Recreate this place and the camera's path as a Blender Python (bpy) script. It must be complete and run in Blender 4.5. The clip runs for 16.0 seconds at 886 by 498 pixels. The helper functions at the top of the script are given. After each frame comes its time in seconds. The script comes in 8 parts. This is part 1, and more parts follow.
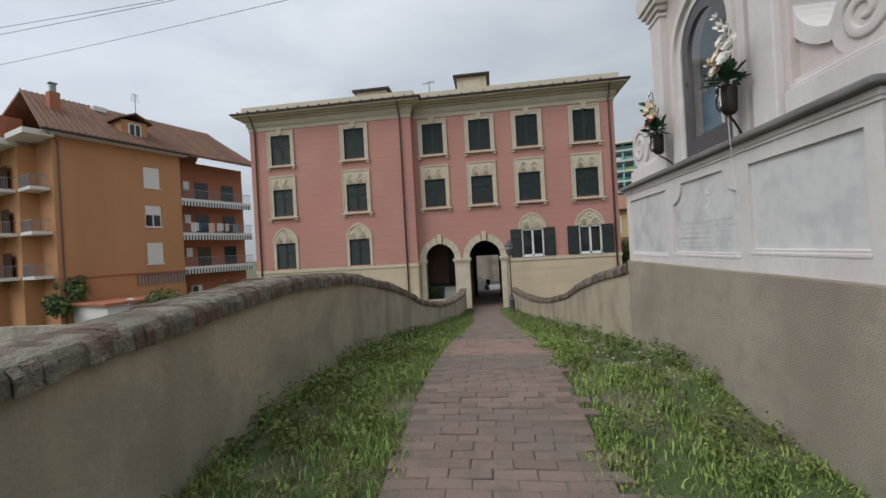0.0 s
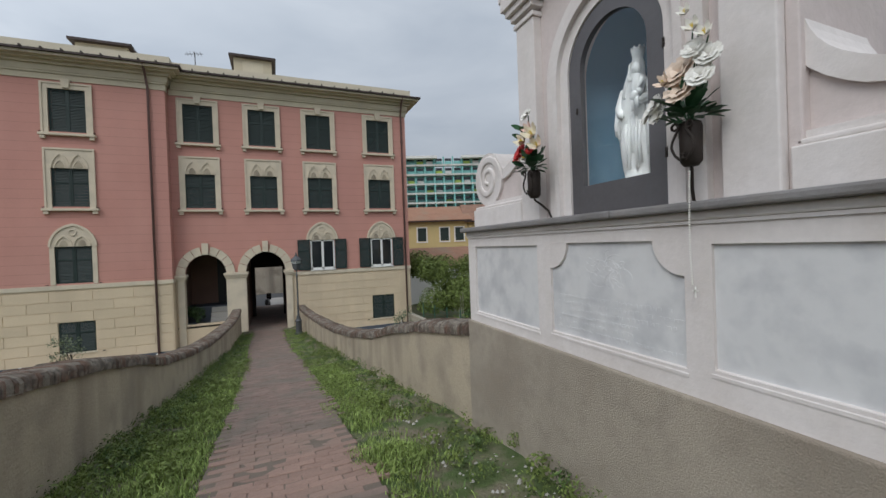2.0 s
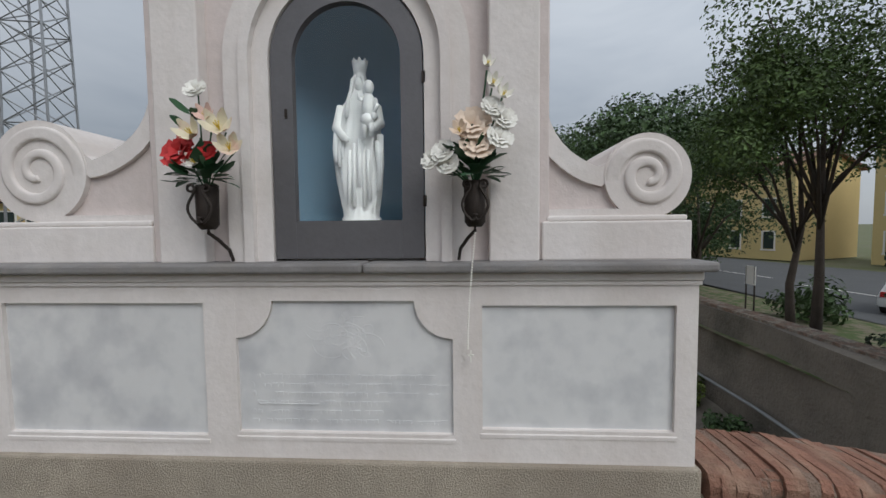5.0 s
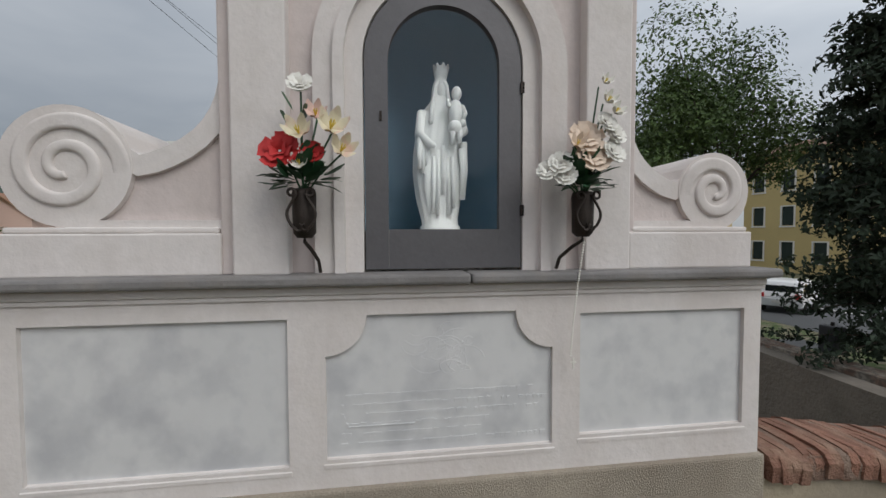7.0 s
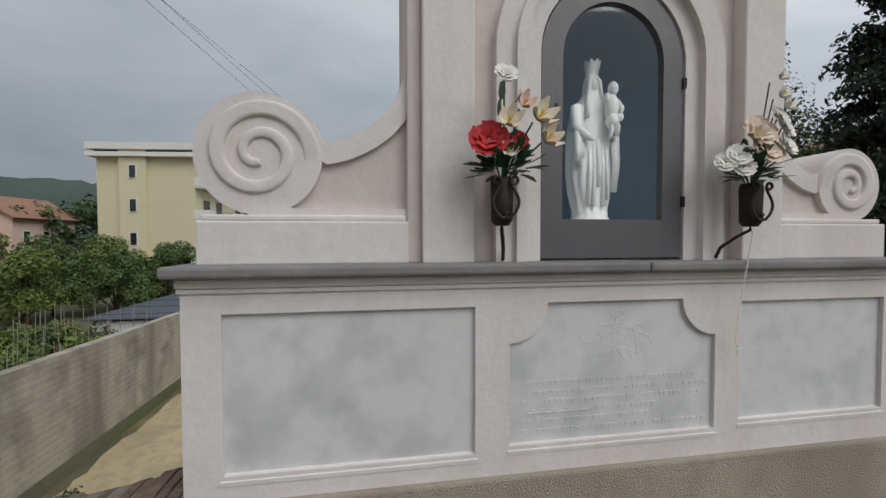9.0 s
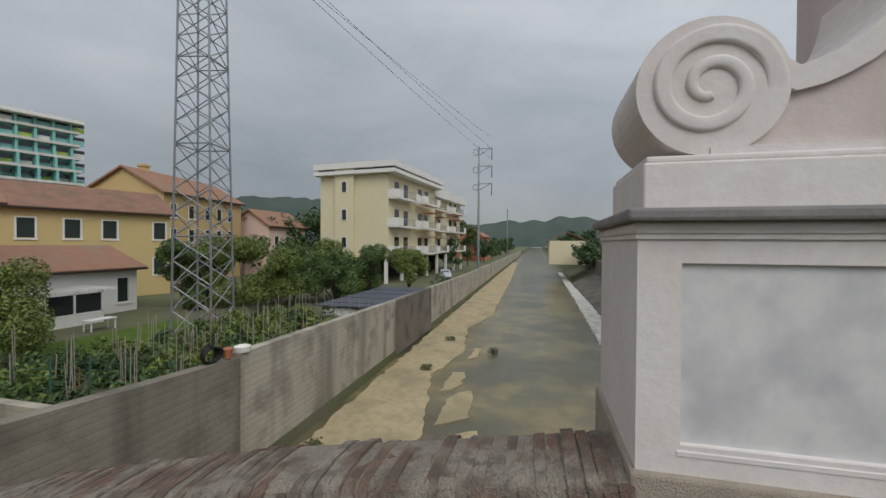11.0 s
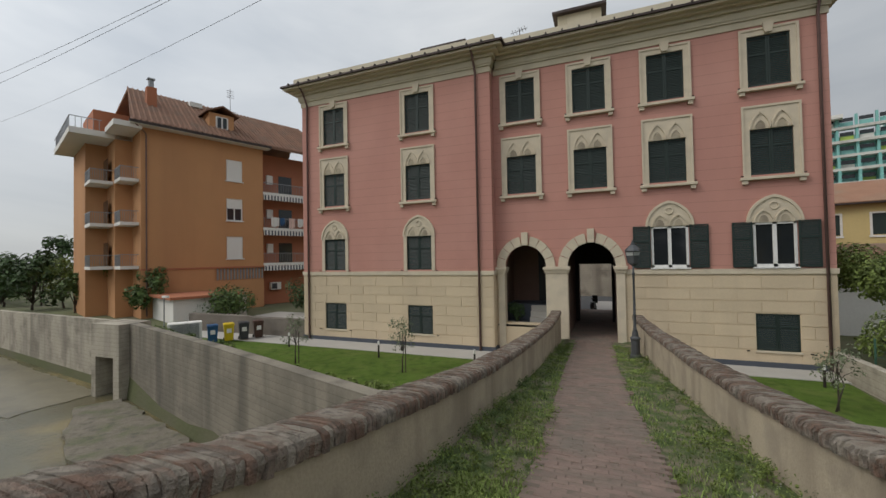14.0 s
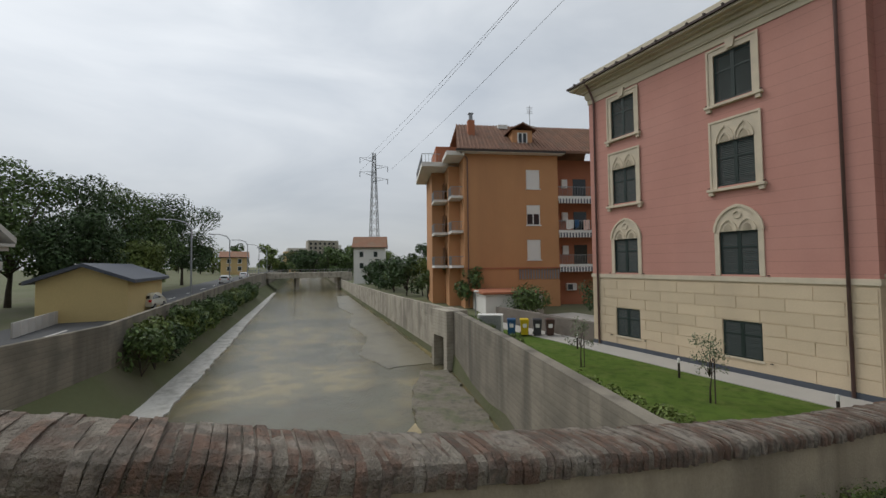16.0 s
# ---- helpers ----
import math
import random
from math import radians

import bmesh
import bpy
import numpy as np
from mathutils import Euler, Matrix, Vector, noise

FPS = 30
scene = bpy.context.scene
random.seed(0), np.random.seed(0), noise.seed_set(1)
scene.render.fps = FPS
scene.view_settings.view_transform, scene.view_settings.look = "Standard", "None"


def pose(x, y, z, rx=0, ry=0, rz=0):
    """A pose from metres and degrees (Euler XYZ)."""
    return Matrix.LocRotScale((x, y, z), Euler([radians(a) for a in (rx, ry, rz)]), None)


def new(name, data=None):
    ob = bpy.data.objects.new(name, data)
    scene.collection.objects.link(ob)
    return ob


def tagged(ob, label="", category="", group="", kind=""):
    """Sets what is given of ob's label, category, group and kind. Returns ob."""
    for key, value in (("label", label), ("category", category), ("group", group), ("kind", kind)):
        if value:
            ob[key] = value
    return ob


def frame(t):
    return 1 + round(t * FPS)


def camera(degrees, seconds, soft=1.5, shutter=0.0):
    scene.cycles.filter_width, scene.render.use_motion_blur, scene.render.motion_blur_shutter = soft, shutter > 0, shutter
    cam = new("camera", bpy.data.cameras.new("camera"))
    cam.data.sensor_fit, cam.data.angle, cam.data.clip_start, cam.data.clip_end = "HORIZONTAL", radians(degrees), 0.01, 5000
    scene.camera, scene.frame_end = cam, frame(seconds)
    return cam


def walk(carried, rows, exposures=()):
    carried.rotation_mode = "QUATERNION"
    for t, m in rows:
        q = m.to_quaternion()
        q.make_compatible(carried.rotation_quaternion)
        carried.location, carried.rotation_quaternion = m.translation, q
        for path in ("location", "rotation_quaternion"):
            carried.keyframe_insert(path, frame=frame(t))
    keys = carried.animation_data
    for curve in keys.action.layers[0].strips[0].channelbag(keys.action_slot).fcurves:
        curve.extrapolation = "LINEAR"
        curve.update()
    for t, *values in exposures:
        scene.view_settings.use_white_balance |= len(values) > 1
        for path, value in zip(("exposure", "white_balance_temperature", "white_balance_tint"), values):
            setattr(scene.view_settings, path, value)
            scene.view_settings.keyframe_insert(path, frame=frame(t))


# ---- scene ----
# ---- camera ----
cam = camera(96.00, 16.0)
walk(cam, [
    (0.0, pose(0.085, -28.387, 3.063, 90.07, 3.22, 7.21)),
    (0.5, pose(-0.013, -27.955, 3.212, 90.08, 3.24, 6.87)),
    (1.0, pose(-0.050, -27.370, 3.374, 89.58, 2.73, -3.31)),
    (1.5, pose(-0.050, -27.025, 3.485, 89.40, 2.36, -11.86)),
    (2.0, pose(0.000, -26.690, 3.549, 89.40, 2.10, -22.86)),
    (2.5, pose(0.030, -26.420, 3.573, 89.50, 1.60, -36.00)),
    (3.0, pose(-0.030, -26.130, 3.676, 89.05, 0.80, -57.40)),
    (3.5, pose(0.000, -25.990, 3.745, 87.50, 0.80, -69.60)),
    (4.0, pose(0.030, -25.830, 3.815, 86.80, 0.80, -77.30)),
    (6.5, pose(0.030, -24.870, 3.870, 87.60, 0.30, -94.80)),
    (7.0, pose(0.080, -24.680, 3.870, 87.80, 0.20, -97.60)),
    (7.5, pose(0.140, -24.500, 3.875, 88.00, 0.10, -99.60)),
    (8.0, pose(0.200, -24.280, 3.860, 88.20, 0.00, -101.20)),
    (8.2, pose(0.210, -24.200, 3.850, 88.30, 0.00, -101.40)),
    (10.3, pose(0.080, -23.200, 3.680, 88.80, -0.40, -88.00)),
    (10.5, pose(0.105, -23.086, 3.650, 88.89, -0.51, -85.26)),
    (11.0, pose(0.270, -22.810, 3.581, 89.24, -0.34, -76.40)),
    (11.5, pose(0.120, -22.620, 3.430, 91.10, -6.90, -65.50)),
    (12.0, pose(0.050, -22.280, 3.260, 91.40, -7.00, -24.80)),
    (12.5, pose(0.050, -21.860, 3.140, 91.05, -2.60, -5.70)),
    (13.0, pose(0.100, -21.360, 2.970, 91.10, 0.00, 2.70)),
    (13.5, pose(0.040, -20.930, 2.900, 91.15, 1.09, 6.25)),
    (14.0, pose(-0.020, -20.680, 2.920, 91.25, 1.10, 21.80)),
    (14.5, pose(0.040, -20.460, 2.910, 91.50, 1.10, 35.30)),
    (15.0, pose(0.060, -20.180, 2.890, 92.00, 1.10, 47.80)),
    (15.5, pose(0.060, -19.880, 2.860, 92.20, 0.90, 55.00)),
    (16.0, pose(0.120, -19.660, 2.850, 92.20, 0.60, 63.30)),
], [(0.0, 0.03, 6420, 10), (2.2, 0.0, 6230, 10), (4.0, -0.02, 6260, 10), (7.0, -0.13, 6470, 10), (11.0, -0.14, 6530, 10), (13.4, -0.11, 6740, 10), (15.0, -0.16, 6720, 10), (16.0, -0.25, 6600, 10)])
# ---- light ----
SUN_FROM = Vector((-0.62, -0.45, 0.75)).normalized()
world = bpy.data.worlds.new("world")
scene.world = world
world.use_nodes = True
wn, wl = world.node_tree.nodes, world.node_tree.links
wbg = wn["Background"]
sky = wn.new("ShaderNodeTexSky")
sky.sky_type, sky.sun_disc = "NISHITA", False
sky.sun_elevation, sky.sun_rotation = math.asin(SUN_FROM.z), math.atan2(SUN_FROM.x, SUN_FROM.y)
skyv = wn.new("ShaderNodeVectorMath"); skyv.operation = "SCALE"; skyv.inputs[3].default_value = 0.075
wl.new(sky.outputs[0], skyv.inputs[0])
wco = wn.new("ShaderNodeTexCoord")
wmap = wn.new("ShaderNodeMapping"); wmap.inputs["Scale"].default_value = (1.2, 1.2, 3.6)
wl.new(wco.outputs["Generated"], wmap.inputs[0])
wno = wn.new("ShaderNodeTexNoise"); wno.inputs["Scale"].default_value = 1.5; wno.inputs["Detail"].default_value = 5; wno.inputs["Roughness"].default_value = 0.52
wno.inputs["Distortion"].default_value = 0.4
wl.new(wmap.outputs[0], wno.inputs[0])
wra = wn.new("ShaderNodeValToRGB")
wra.color_ramp.elements[0].position, wra.color_ramp.elements[0].color = 0.28, (0.43, 0.475, 0.53, 1)
wra.color_ramp.elements[1].position, wra.color_ramp.elements[1].color = 0.72, (0.655, 0.69, 0.725, 1)
wl.new(wno.outputs[0], wra.inputs[0])
# broad brightening of the cloud deck towards the veiled sun
wdot = wn.new("ShaderNodeVectorMath"); wdot.operation = "DOT_PRODUCT"; wdot.inputs[1].default_value = SUN_FROM
wl.new(wco.outputs["Generated"], wdot.inputs[0])
wmr = wn.new("ShaderNodeMapRange"); wmr.inputs[1].default_value, wmr.inputs[2].default_value, wmr.inputs[3].default_value, wmr.inputs[4].default_value = -0.6, 1.0, 0.78, 1.75
wl.new(wdot.outputs["Value"], wmr.inputs[0])
wsp = wn.new("ShaderNodeSeparateXYZ"); wl.new(wco.outputs["Generated"], wsp.inputs[0])
wzr = wn.new("ShaderNodeMapRange"); wzr.interpolation_type = "SMOOTHSTEP"
wzr.inputs[1].default_value, wzr.inputs[2].default_value, wzr.inputs[3].default_value, wzr.inputs[4].default_value = 0.0, 0.42, 0.74, 1.12
wl.new(wsp.outputs[2], wzr.inputs[0])
wzm = wn.new("ShaderNodeMath"); wzm.operation = "MULTIPLY"; wl.new(wmr.outputs[0], wzm.inputs[0]); wl.new(wzr.outputs[0], wzm.inputs[1])
wsc = wn.new("ShaderNodeVectorMath"); wsc.operation = "SCALE"
wl.new(wra.outputs[0], wsc.inputs[0]); wl.new(wzm.outputs[0], wsc.inputs[3])
wmx = wn.new("ShaderNodeMix"); wmx.data_type = "RGBA"; wmx.inputs[0].default_value = 0.86
wl.new(skyv.outputs[0], wmx.inputs[6]); wl.new(wsc.outputs[0], wmx.inputs[7]); wl.new(wmx.outputs[2], wbg.inputs[0])
wbg.inputs[1].default_value = 0.95
sun = new("sun", bpy.data.lights.new("sun", "SUN"))
sun.data.energy, sun.data.angle, sun.data.color = 1.3, radians(35), (1, 0.97, 0.92)
sun.rotation_euler = SUN_FROM.to_track_quat("Z", "Y").to_euler()

# ---- materials ----
def mat(name, base, rough=0.85, var=0.18, scale=1.2, fine=25.0, bump=0.25, metal=0.0, stain=None, stain_scale=0.8, stain_amt=0.5,
        streak=False, rand=0.0, bump_dist=0.01, spec=0.4, lines=None, fine_var=0.1, grooves=None, ramp=(0.48, 0.68), stain2=None):
    """Procedural surface: broad patches, fine grain, optional stains or streaks and per-piece variation. lines=(axis, pitch, depth) adds courses."""
    m = bpy.data.materials.new(name); m.use_nodes = True
    n, l = m.node_tree.nodes, m.node_tree.links
    b = n["Principled BSDF"]
    b.inputs["Roughness"].default_value, b.inputs["Metallic"].default_value, b.inputs["Specular IOR Level"].default_value = rough, metal, spec
    geo = n.new("ShaderNodeNewGeometry")
    no = n.new("ShaderNodeTexNoise"); no.inputs["Scale"].default_value = scale; no.inputs["Detail"].default_value = 4
    nf = n.new("ShaderNodeTexNoise"); nf.inputs["Scale"].default_value = fine; nf.inputs["Detail"].default_value = 3; nf.inputs["Roughness"].default_value = 0.65
    l.new(geo.outputs["Position"], no.inputs[0]); l.new(geo.outputs["Position"], nf.inputs[0])
    add = n.new("ShaderNodeMath"); add.operation = "MULTIPLY_ADD"; add.inputs[1].default_value = 2 * var; add.inputs[2].default_value = 1 - var
    l.new(no.outputs[0], add.inputs[0])
    ad2 = n.new("ShaderNodeMath"); ad2.operation = "MULTIPLY_ADD"; ad2.inputs[1].default_value = 2 * fine_var; ad2.inputs[2].default_value = 1 - fine_var
    l.new(nf.outputs[0], ad2.inputs[0])
    mul = n.new("ShaderNodeMath"); mul.operation = "MULTIPLY"; l.new(add.outputs[0], mul.inputs[0]); l.new(ad2.outputs[0], mul.inputs[1])
    last = mul
    if rand:
        oi = n.new("ShaderNodeObjectInfo")
        isl = n.new("ShaderNodeMath"); isl.operation = "ADD"; l.new(oi.outputs["Random"], isl.inputs[0]); l.new(geo.outputs["Random Per Island"], isl.inputs[1])
        fr = n.new("ShaderNodeMath"); fr.operation = "FRACT"; l.new(isl.outputs[0], fr.inputs[0])
        ra = n.new("ShaderNodeMath"); ra.operation = "MULTIPLY_ADD"; ra.inputs[1].default_value = 2 * rand; ra.inputs[2].default_value = 1 - rand
        l.new(fr.outputs[0], ra.inputs[0])
        m2 = n.new("ShaderNodeMath"); m2.operation = "MULTIPLY"; l.new(mul.outputs[0], m2.inputs[0]); l.new(ra.outputs[0], m2.inputs[1]); last = m2
    sc = n.new("ShaderNodeVectorMath"); sc.operation = "SCALE"; sc.inputs[0].default_value = base; l.new(last.outputs[0], sc.inputs[3])
    col = sc.outputs[0]
    todo = [(stain, stain_scale, stain_amt, streak)] if stain else []
    if stain2:
        todo.append(stain2)
    for stain_c, stain_s, stain_a, streaky in todo:
        mp = n.new("ShaderNodeMapping"); mp.inputs["Scale"].default_value = (1, 1, 0.12 if streaky else 1); l.new(geo.outputs["Position"], mp.inputs[0])
        ns = n.new("ShaderNodeTexNoise"); ns.inputs["Scale"].default_value = stain_s; ns.inputs["Detail"].default_value = 5; l.new(mp.outputs[0], ns.inputs[0])
        rs = n.new("ShaderNodeValToRGB"); rs.color_ramp.elements[0].position, rs.color_ramp.elements[1].position = ramp
        l.new(ns.outputs[0], rs.inputs[0])
        ms = n.new("ShaderNodeMath"); ms.operation = "MULTIPLY"; ms.inputs[1].default_value = stain_a; l.new(rs.outputs[0], ms.inputs[0])
        mx = n.new("ShaderNodeMix"); mx.data_type = "RGBA"; mx.inputs[7].default_value = (*stain_c, 1)
        l.new(ms.outputs[0], mx.inputs[0]); l.new(col, mx.inputs[6]); col = mx.outputs[2]
    gr = None
    if grooves:
        axis, pitch, width = grooves
        sp = n.new("ShaderNodeSeparateXYZ"); l.new(geo.outputs["Position"], sp.inputs[0])
        pg = n.new("ShaderNodeMath"); pg.operation = "PINGPONG"; pg.inputs[1].default_value = pitch / 2; l.new(sp.outputs[axis], pg.inputs[0])
        gr = n.new("ShaderNodeMath"); gr.operation = "LESS_THAN"; gr.inputs[1].default_value = width; l.new(pg.outputs[0], gr.inputs[0])
        gm = n.new("ShaderNodeMath"); gm.operation = "MULTIPLY_ADD"; gm.inputs[1].default_value = -0.22; gm.inputs[2].default_value = 1.0; l.new(gr.outputs[0], gm.inputs[0])
        gs = n.new("ShaderNodeVectorMath"); gs.operation = "SCALE"; l.new(col, gs.inputs[0]); l.new(gm.outputs[0], gs.inputs[3]); col = gs.outputs[0]
    l.new(col, b.inputs["Base Color"])
    bp = n.new("ShaderNodeBump"); bp.inputs["Strength"].default_value = bump; bp.inputs["Distance"].default_value = bump_dist
    h = nf.outputs[0]
    if lines:
        axis, pitch, depth = lines
        sp = n.new("ShaderNodeSeparateXYZ"); l.new(geo.outputs["Position"], sp.inputs[0])
        mo = n.new("ShaderNodeMath"); mo.operation = "PINGPONG"; mo.inputs[1].default_value = pitch / 2; l.new(sp.outputs[axis], mo.inputs[0])
        dv = n.new("ShaderNodeMath"); dv.operation = "MULTIPLY"; dv.inputs[1].default_value = depth / pitch; l.new(mo.outputs[0], dv.inputs[0])
        sm = n.new("ShaderNodeMath"); sm.operation = "ADD"; l.new(dv.outputs[0], sm.inputs[0]); l.new(nf.outputs[0], sm.inputs[1]); h = sm.outputs[0]
    l.new(h, bp.inputs["Height"]); l.new(bp.outputs[0], b.inputs["Normal"])
    return m


def glass_mat(name, tint, rough=0.02):
    m = bpy.data.materials.new(name); m.use_nodes = True
    b = m.node_tree.nodes["Principled BSDF"]
    b.inputs["Base Color"].default_value = (*tint, 1); b.inputs["Roughness"].default_value = rough
    b.inputs["Transmission Weight"].default_value = 1.0; b.inputs["IOR"].default_value = 1.3
    return m


M = {}
M["pink"] = mat("pink_render", (0.525, 0.262, 0.212), 0.9, 0.10, 0.7, 18, 0.15, stain=(0.44, 0.215, 0.182), stain_scale=0.5, stain_amt=0.45, streak=True, grooves=(2, 0.47, 0.010), stain2=((0.55, 0.30, 0.25), 0.25, 0.4, False))
M["cream"] = mat("cream_render", (0.62, 0.50, 0.350), 0.9, 0.10, 0.8, 18, 0.15, stain=(0.46, 0.375, 0.27), stain_scale=0.7, stain_amt=0.4, streak=True, rand=0.05)
M["cream_trim"] = mat("cream_trim", (0.61, 0.525, 0.40), 0.85, 0.12, 1.5, 25, 0.15, stain=(0.43, 0.38, 0.30), stain_scale=2, stain_amt=0.35)
M["cornice"] = mat("cornice_render", (0.56, 0.49, 0.36), 0.88, 0.1, 1.0, 20, 0.15, stain=(0.42, 0.37, 0.28), stain_scale=0.8, stain_amt=0.4, streak=True)
M["shutter"] = mat("shutter_green_paint", (0.018, 0.030, 0.026), 0.55, 0.2, 2, 30, 0.1, lines=(2, 0.06, 6.0), bump_dist=0.012)
M["shutter_frame"] = mat("shutter_frame_paint", (0.020, 0.033, 0.028), 0.5, 0.2, 2, 30, 0.1)
M["slate"] = mat("slate_plinth", (0.075, 0.085, 0.105), 0.7, 0.2, 1.5, 20, 0.2)
M["copper"] = mat("gutter_copper", (0.055, 0.040, 0.036), 0.55, 0.3, 2, 20, 0.1, metal=0.4)
M["pipe"] = mat("downpipe_paint", (0.17, 0.105, 0.095), 0.5, 0.2, 2, 20, 0.1, metal=0.3)
M["roof_edge"] = mat("roof_sheet", (0.62, 0.55, 0.42), 0.8, 0.1, 1, 12, 0.15)
M["white"] = mat("white_window_paint", (0.75, 0.74, 0.71), 0.5, 0.06, 2, 30, 0.05)
M["pane"] = mat("window_pane", (0.020, 0.023, 0.026), 0.06, 0.1, 2, 3, 0.0, spec=0.6)
# near-black: tyres, and the shade of deep recesses put into colour
M["dark"] = mat("dark_interior", (0.03, 0.026, 0.023), 0.9)
M["black_door"] = mat("dark_door", (0.012, 0.011, 0.010), 0.5, 0.2)
M["parapet"] = mat("parapet_render", (0.42, 0.355, 0.262), 0.95, 0.20, 0.9, 34, 0.7, stain=(0.20, 0.165, 0.125), stain_scale=1.3, stain_amt=0.7, streak=True, stain2=((0.27, 0.23, 0.18), 2.2, 0.65, False), fine_var=0.2)
M["brick"] = mat("weathered_brick", (0.190, 0.122, 0.090), 0.97, 0.35, 9, 60, 1.0, stain=(0.335, 0.300, 0.250), stain_scale=3.4, stain_amt=0.88, rand=0.20, bump_dist=0.03, fine_var=0.4, ramp=(0.44, 0.59), stain2=((0.125, 0.108, 0.088), 13.0, 0.7, False))
M["mortar"] = mat("mortar", (0.30, 0.265, 0.215), 0.97, 0.35, 5, 55, 1.0, stain=(0.135, 0.110, 0.088), stain_scale=3.5, stain_amt=0.85, bump_dist=0.04, fine_var=0.4, stain2=((0.19, 0.12, 0.09), 7.0, 0.5, False))
M["brick_red"] = mat("red_brick", (0.25, 0.125, 0.085), 0.95, 0.3, 8, 60, 0.9, stain=(0.34, 0.25, 0.18), stain_scale=4.0, stain_amt=0.75, rand=0.16, bump_dist=0.02, fine_var=0.35, stain2=((0.16, 0.085, 0.06), 9.0, 0.6, False))
M["mortar_red"] = mat("red_dusty_mortar", (0.215, 0.140, 0.105), 0.97, 0.3, 6, 60, 0.9, stain=(0.29, 0.225, 0.175), stain_scale=5.0, stain_amt=0.6, bump_dist=0.03, fine_var=0.35)
M["paver"] = mat("clay_paver", (0.215, 0.154, 0.128), 0.95, 0.25, 3, 40, 0.6, stain=(0.165, 0.140, 0.115), stain_scale=1.4, stain_amt=0.85, rand=0.12, fine_var=0.2, stain2=((0.115, 0.105, 0.08), 6.0, 0.5, False))
M["paver_new"] = mat("clay_paver_pale", (0.275, 0.183, 0.146), 0.92, 0.2, 3, 40, 0.5, stain=(0.20, 0.16, 0.13), stain_scale=1.5, stain_amt=0.6, rand=0.10, fine_var=0.2)
M["soil"] = mat("soil", (0.19, 0.165, 0.115), 1.0, 0.3, 2.5, 30, 1.0, stain=(0.065, 0.105, 0.028), stain_scale=3, stain_amt=0.9, bump_dist=0.03, ramp=(0.40, 0.58))
M["stucco"] = mat("rough_stucco", (0.375, 0.325, 0.26), 0.98, 0.18, 1.2, 110, 0.8, stain=(0.25, 0.205, 0.16), stain_scale=1.1, stain_amt=0.65, bump_dist=0.012, fine_var=0.4, stain2=((0.30, 0.26, 0.21), 9.0, 0.6, False))
M["plaster"] = mat("white_plaster", (0.695, 0.648, 0.622), 0.8, 0.06, 2.2, 22, 0.3, stain=(0.56, 0.495, 0.46), stain_scale=2.0, stain_amt=0.55, streak=True, stain2=((0.60, 0.55, 0.51), 5.0, 0.4, False))
M["plaster_pink"] = mat("pinkish_plaster", (0.615, 0.54, 0.515), 0.85, 0.08, 2.2, 22, 0.3, stain=(0.48, 0.415, 0.395), stain_scale=2.4, stain_amt=0.55, streak=True, stain2=((0.53, 0.47, 0.44), 4.0, 0.5, False))
M["marble"] = mat("white_marble", (0.65, 0.645, 0.64), 0.42, 0.06, 2.0, 8, 0.05, stain=(0.40, 0.405, 0.425), stain_scale=4.6, stain_amt=0.62, spec=0.5, stain2=((0.55, 0.55, 0.555), 10.0, 0.6, False), fine_var=0.05)
M["ledge"] = mat("slate_ledge", (0.21, 0.20, 0.195), 0.8, 0.3, 4, 30, 0.5, stain=(0.30, 0.275, 0.25), stain_scale=6.0, stain_amt=0.6, stain2=((0.12, 0.11, 0.105), 3.0, 0.5, False))
M["door_metal"] = mat("grey_metal_frame", (0.13, 0.125, 0.13), 0.5, 0.15, 3, 30, 0.15, metal=0.35)
# blue paint, lightened to include the sky's reflection on the door pane
M["niche"] = mat("niche_blue_paint", (0.17, 0.29, 0.385), 0.8, 0.15, 2, 20, 0.1)
M["statue"] = mat("statue_white", (0.80, 0.80, 0.78), 0.55, 0.04, 4, 30, 0.1)
M["iron"] = mat("dark_iron", (0.045, 0.036, 0.031), 0.6, 0.3, 12, 60, 0.3, metal=0.6)
M["lamp_iron"] = mat("grey_cast_iron", (0.10, 0.105, 0.11), 0.6, 0.25, 8, 40, 0.2, metal=0.4)
M["concrete"] = mat("board_marked_concrete", (0.42, 0.38, 0.31), 0.95, 0.28, 0.5, 14, 0.6, stain=(0.15, 0.135, 0.112), stain_scale=0.8, stain_amt=0.62, streak=True, lines=(2, 0.24, 0.8), bump_dist=0.015, grooves=(2, 0.24, 0.012), stain2=((0.20, 0.18, 0.145), 0.9, 0.75, False), fine_var=0.2)
M["old_wall"] = mat("old_river_masonry", (0.18, 0.155, 0.13), 0.95, 0.3, 0.9, 8, 1.0, stain=(0.075, 0.07, 0.055), stain_scale=0.6, stain_amt=0.8, bump_dist=0.05)
M["silt"] = mat("river_silt", (0.44, 0.355, 0.215), 0.95, 0.18, 0.4, 6, 0.6, stain=(0.22, 0.19, 0.12), stain_scale=0.5, stain_amt=0.6, bump_dist=0.04, stain2=((0.30, 0.25, 0.15), 2.2, 0.6, False))
M["gravel"] = mat("river_gravel", (0.21, 0.185, 0.145), 0.95, 0.35, 1.5, 9, 1.0, bump_dist=0.06, stain=(0.10, 0.12, 0.05), stain_scale=0.9, stain_amt=0.7, stain2=((0.10, 0.09, 0.075), 3.0, 0.7, False), fine_var=0.35)
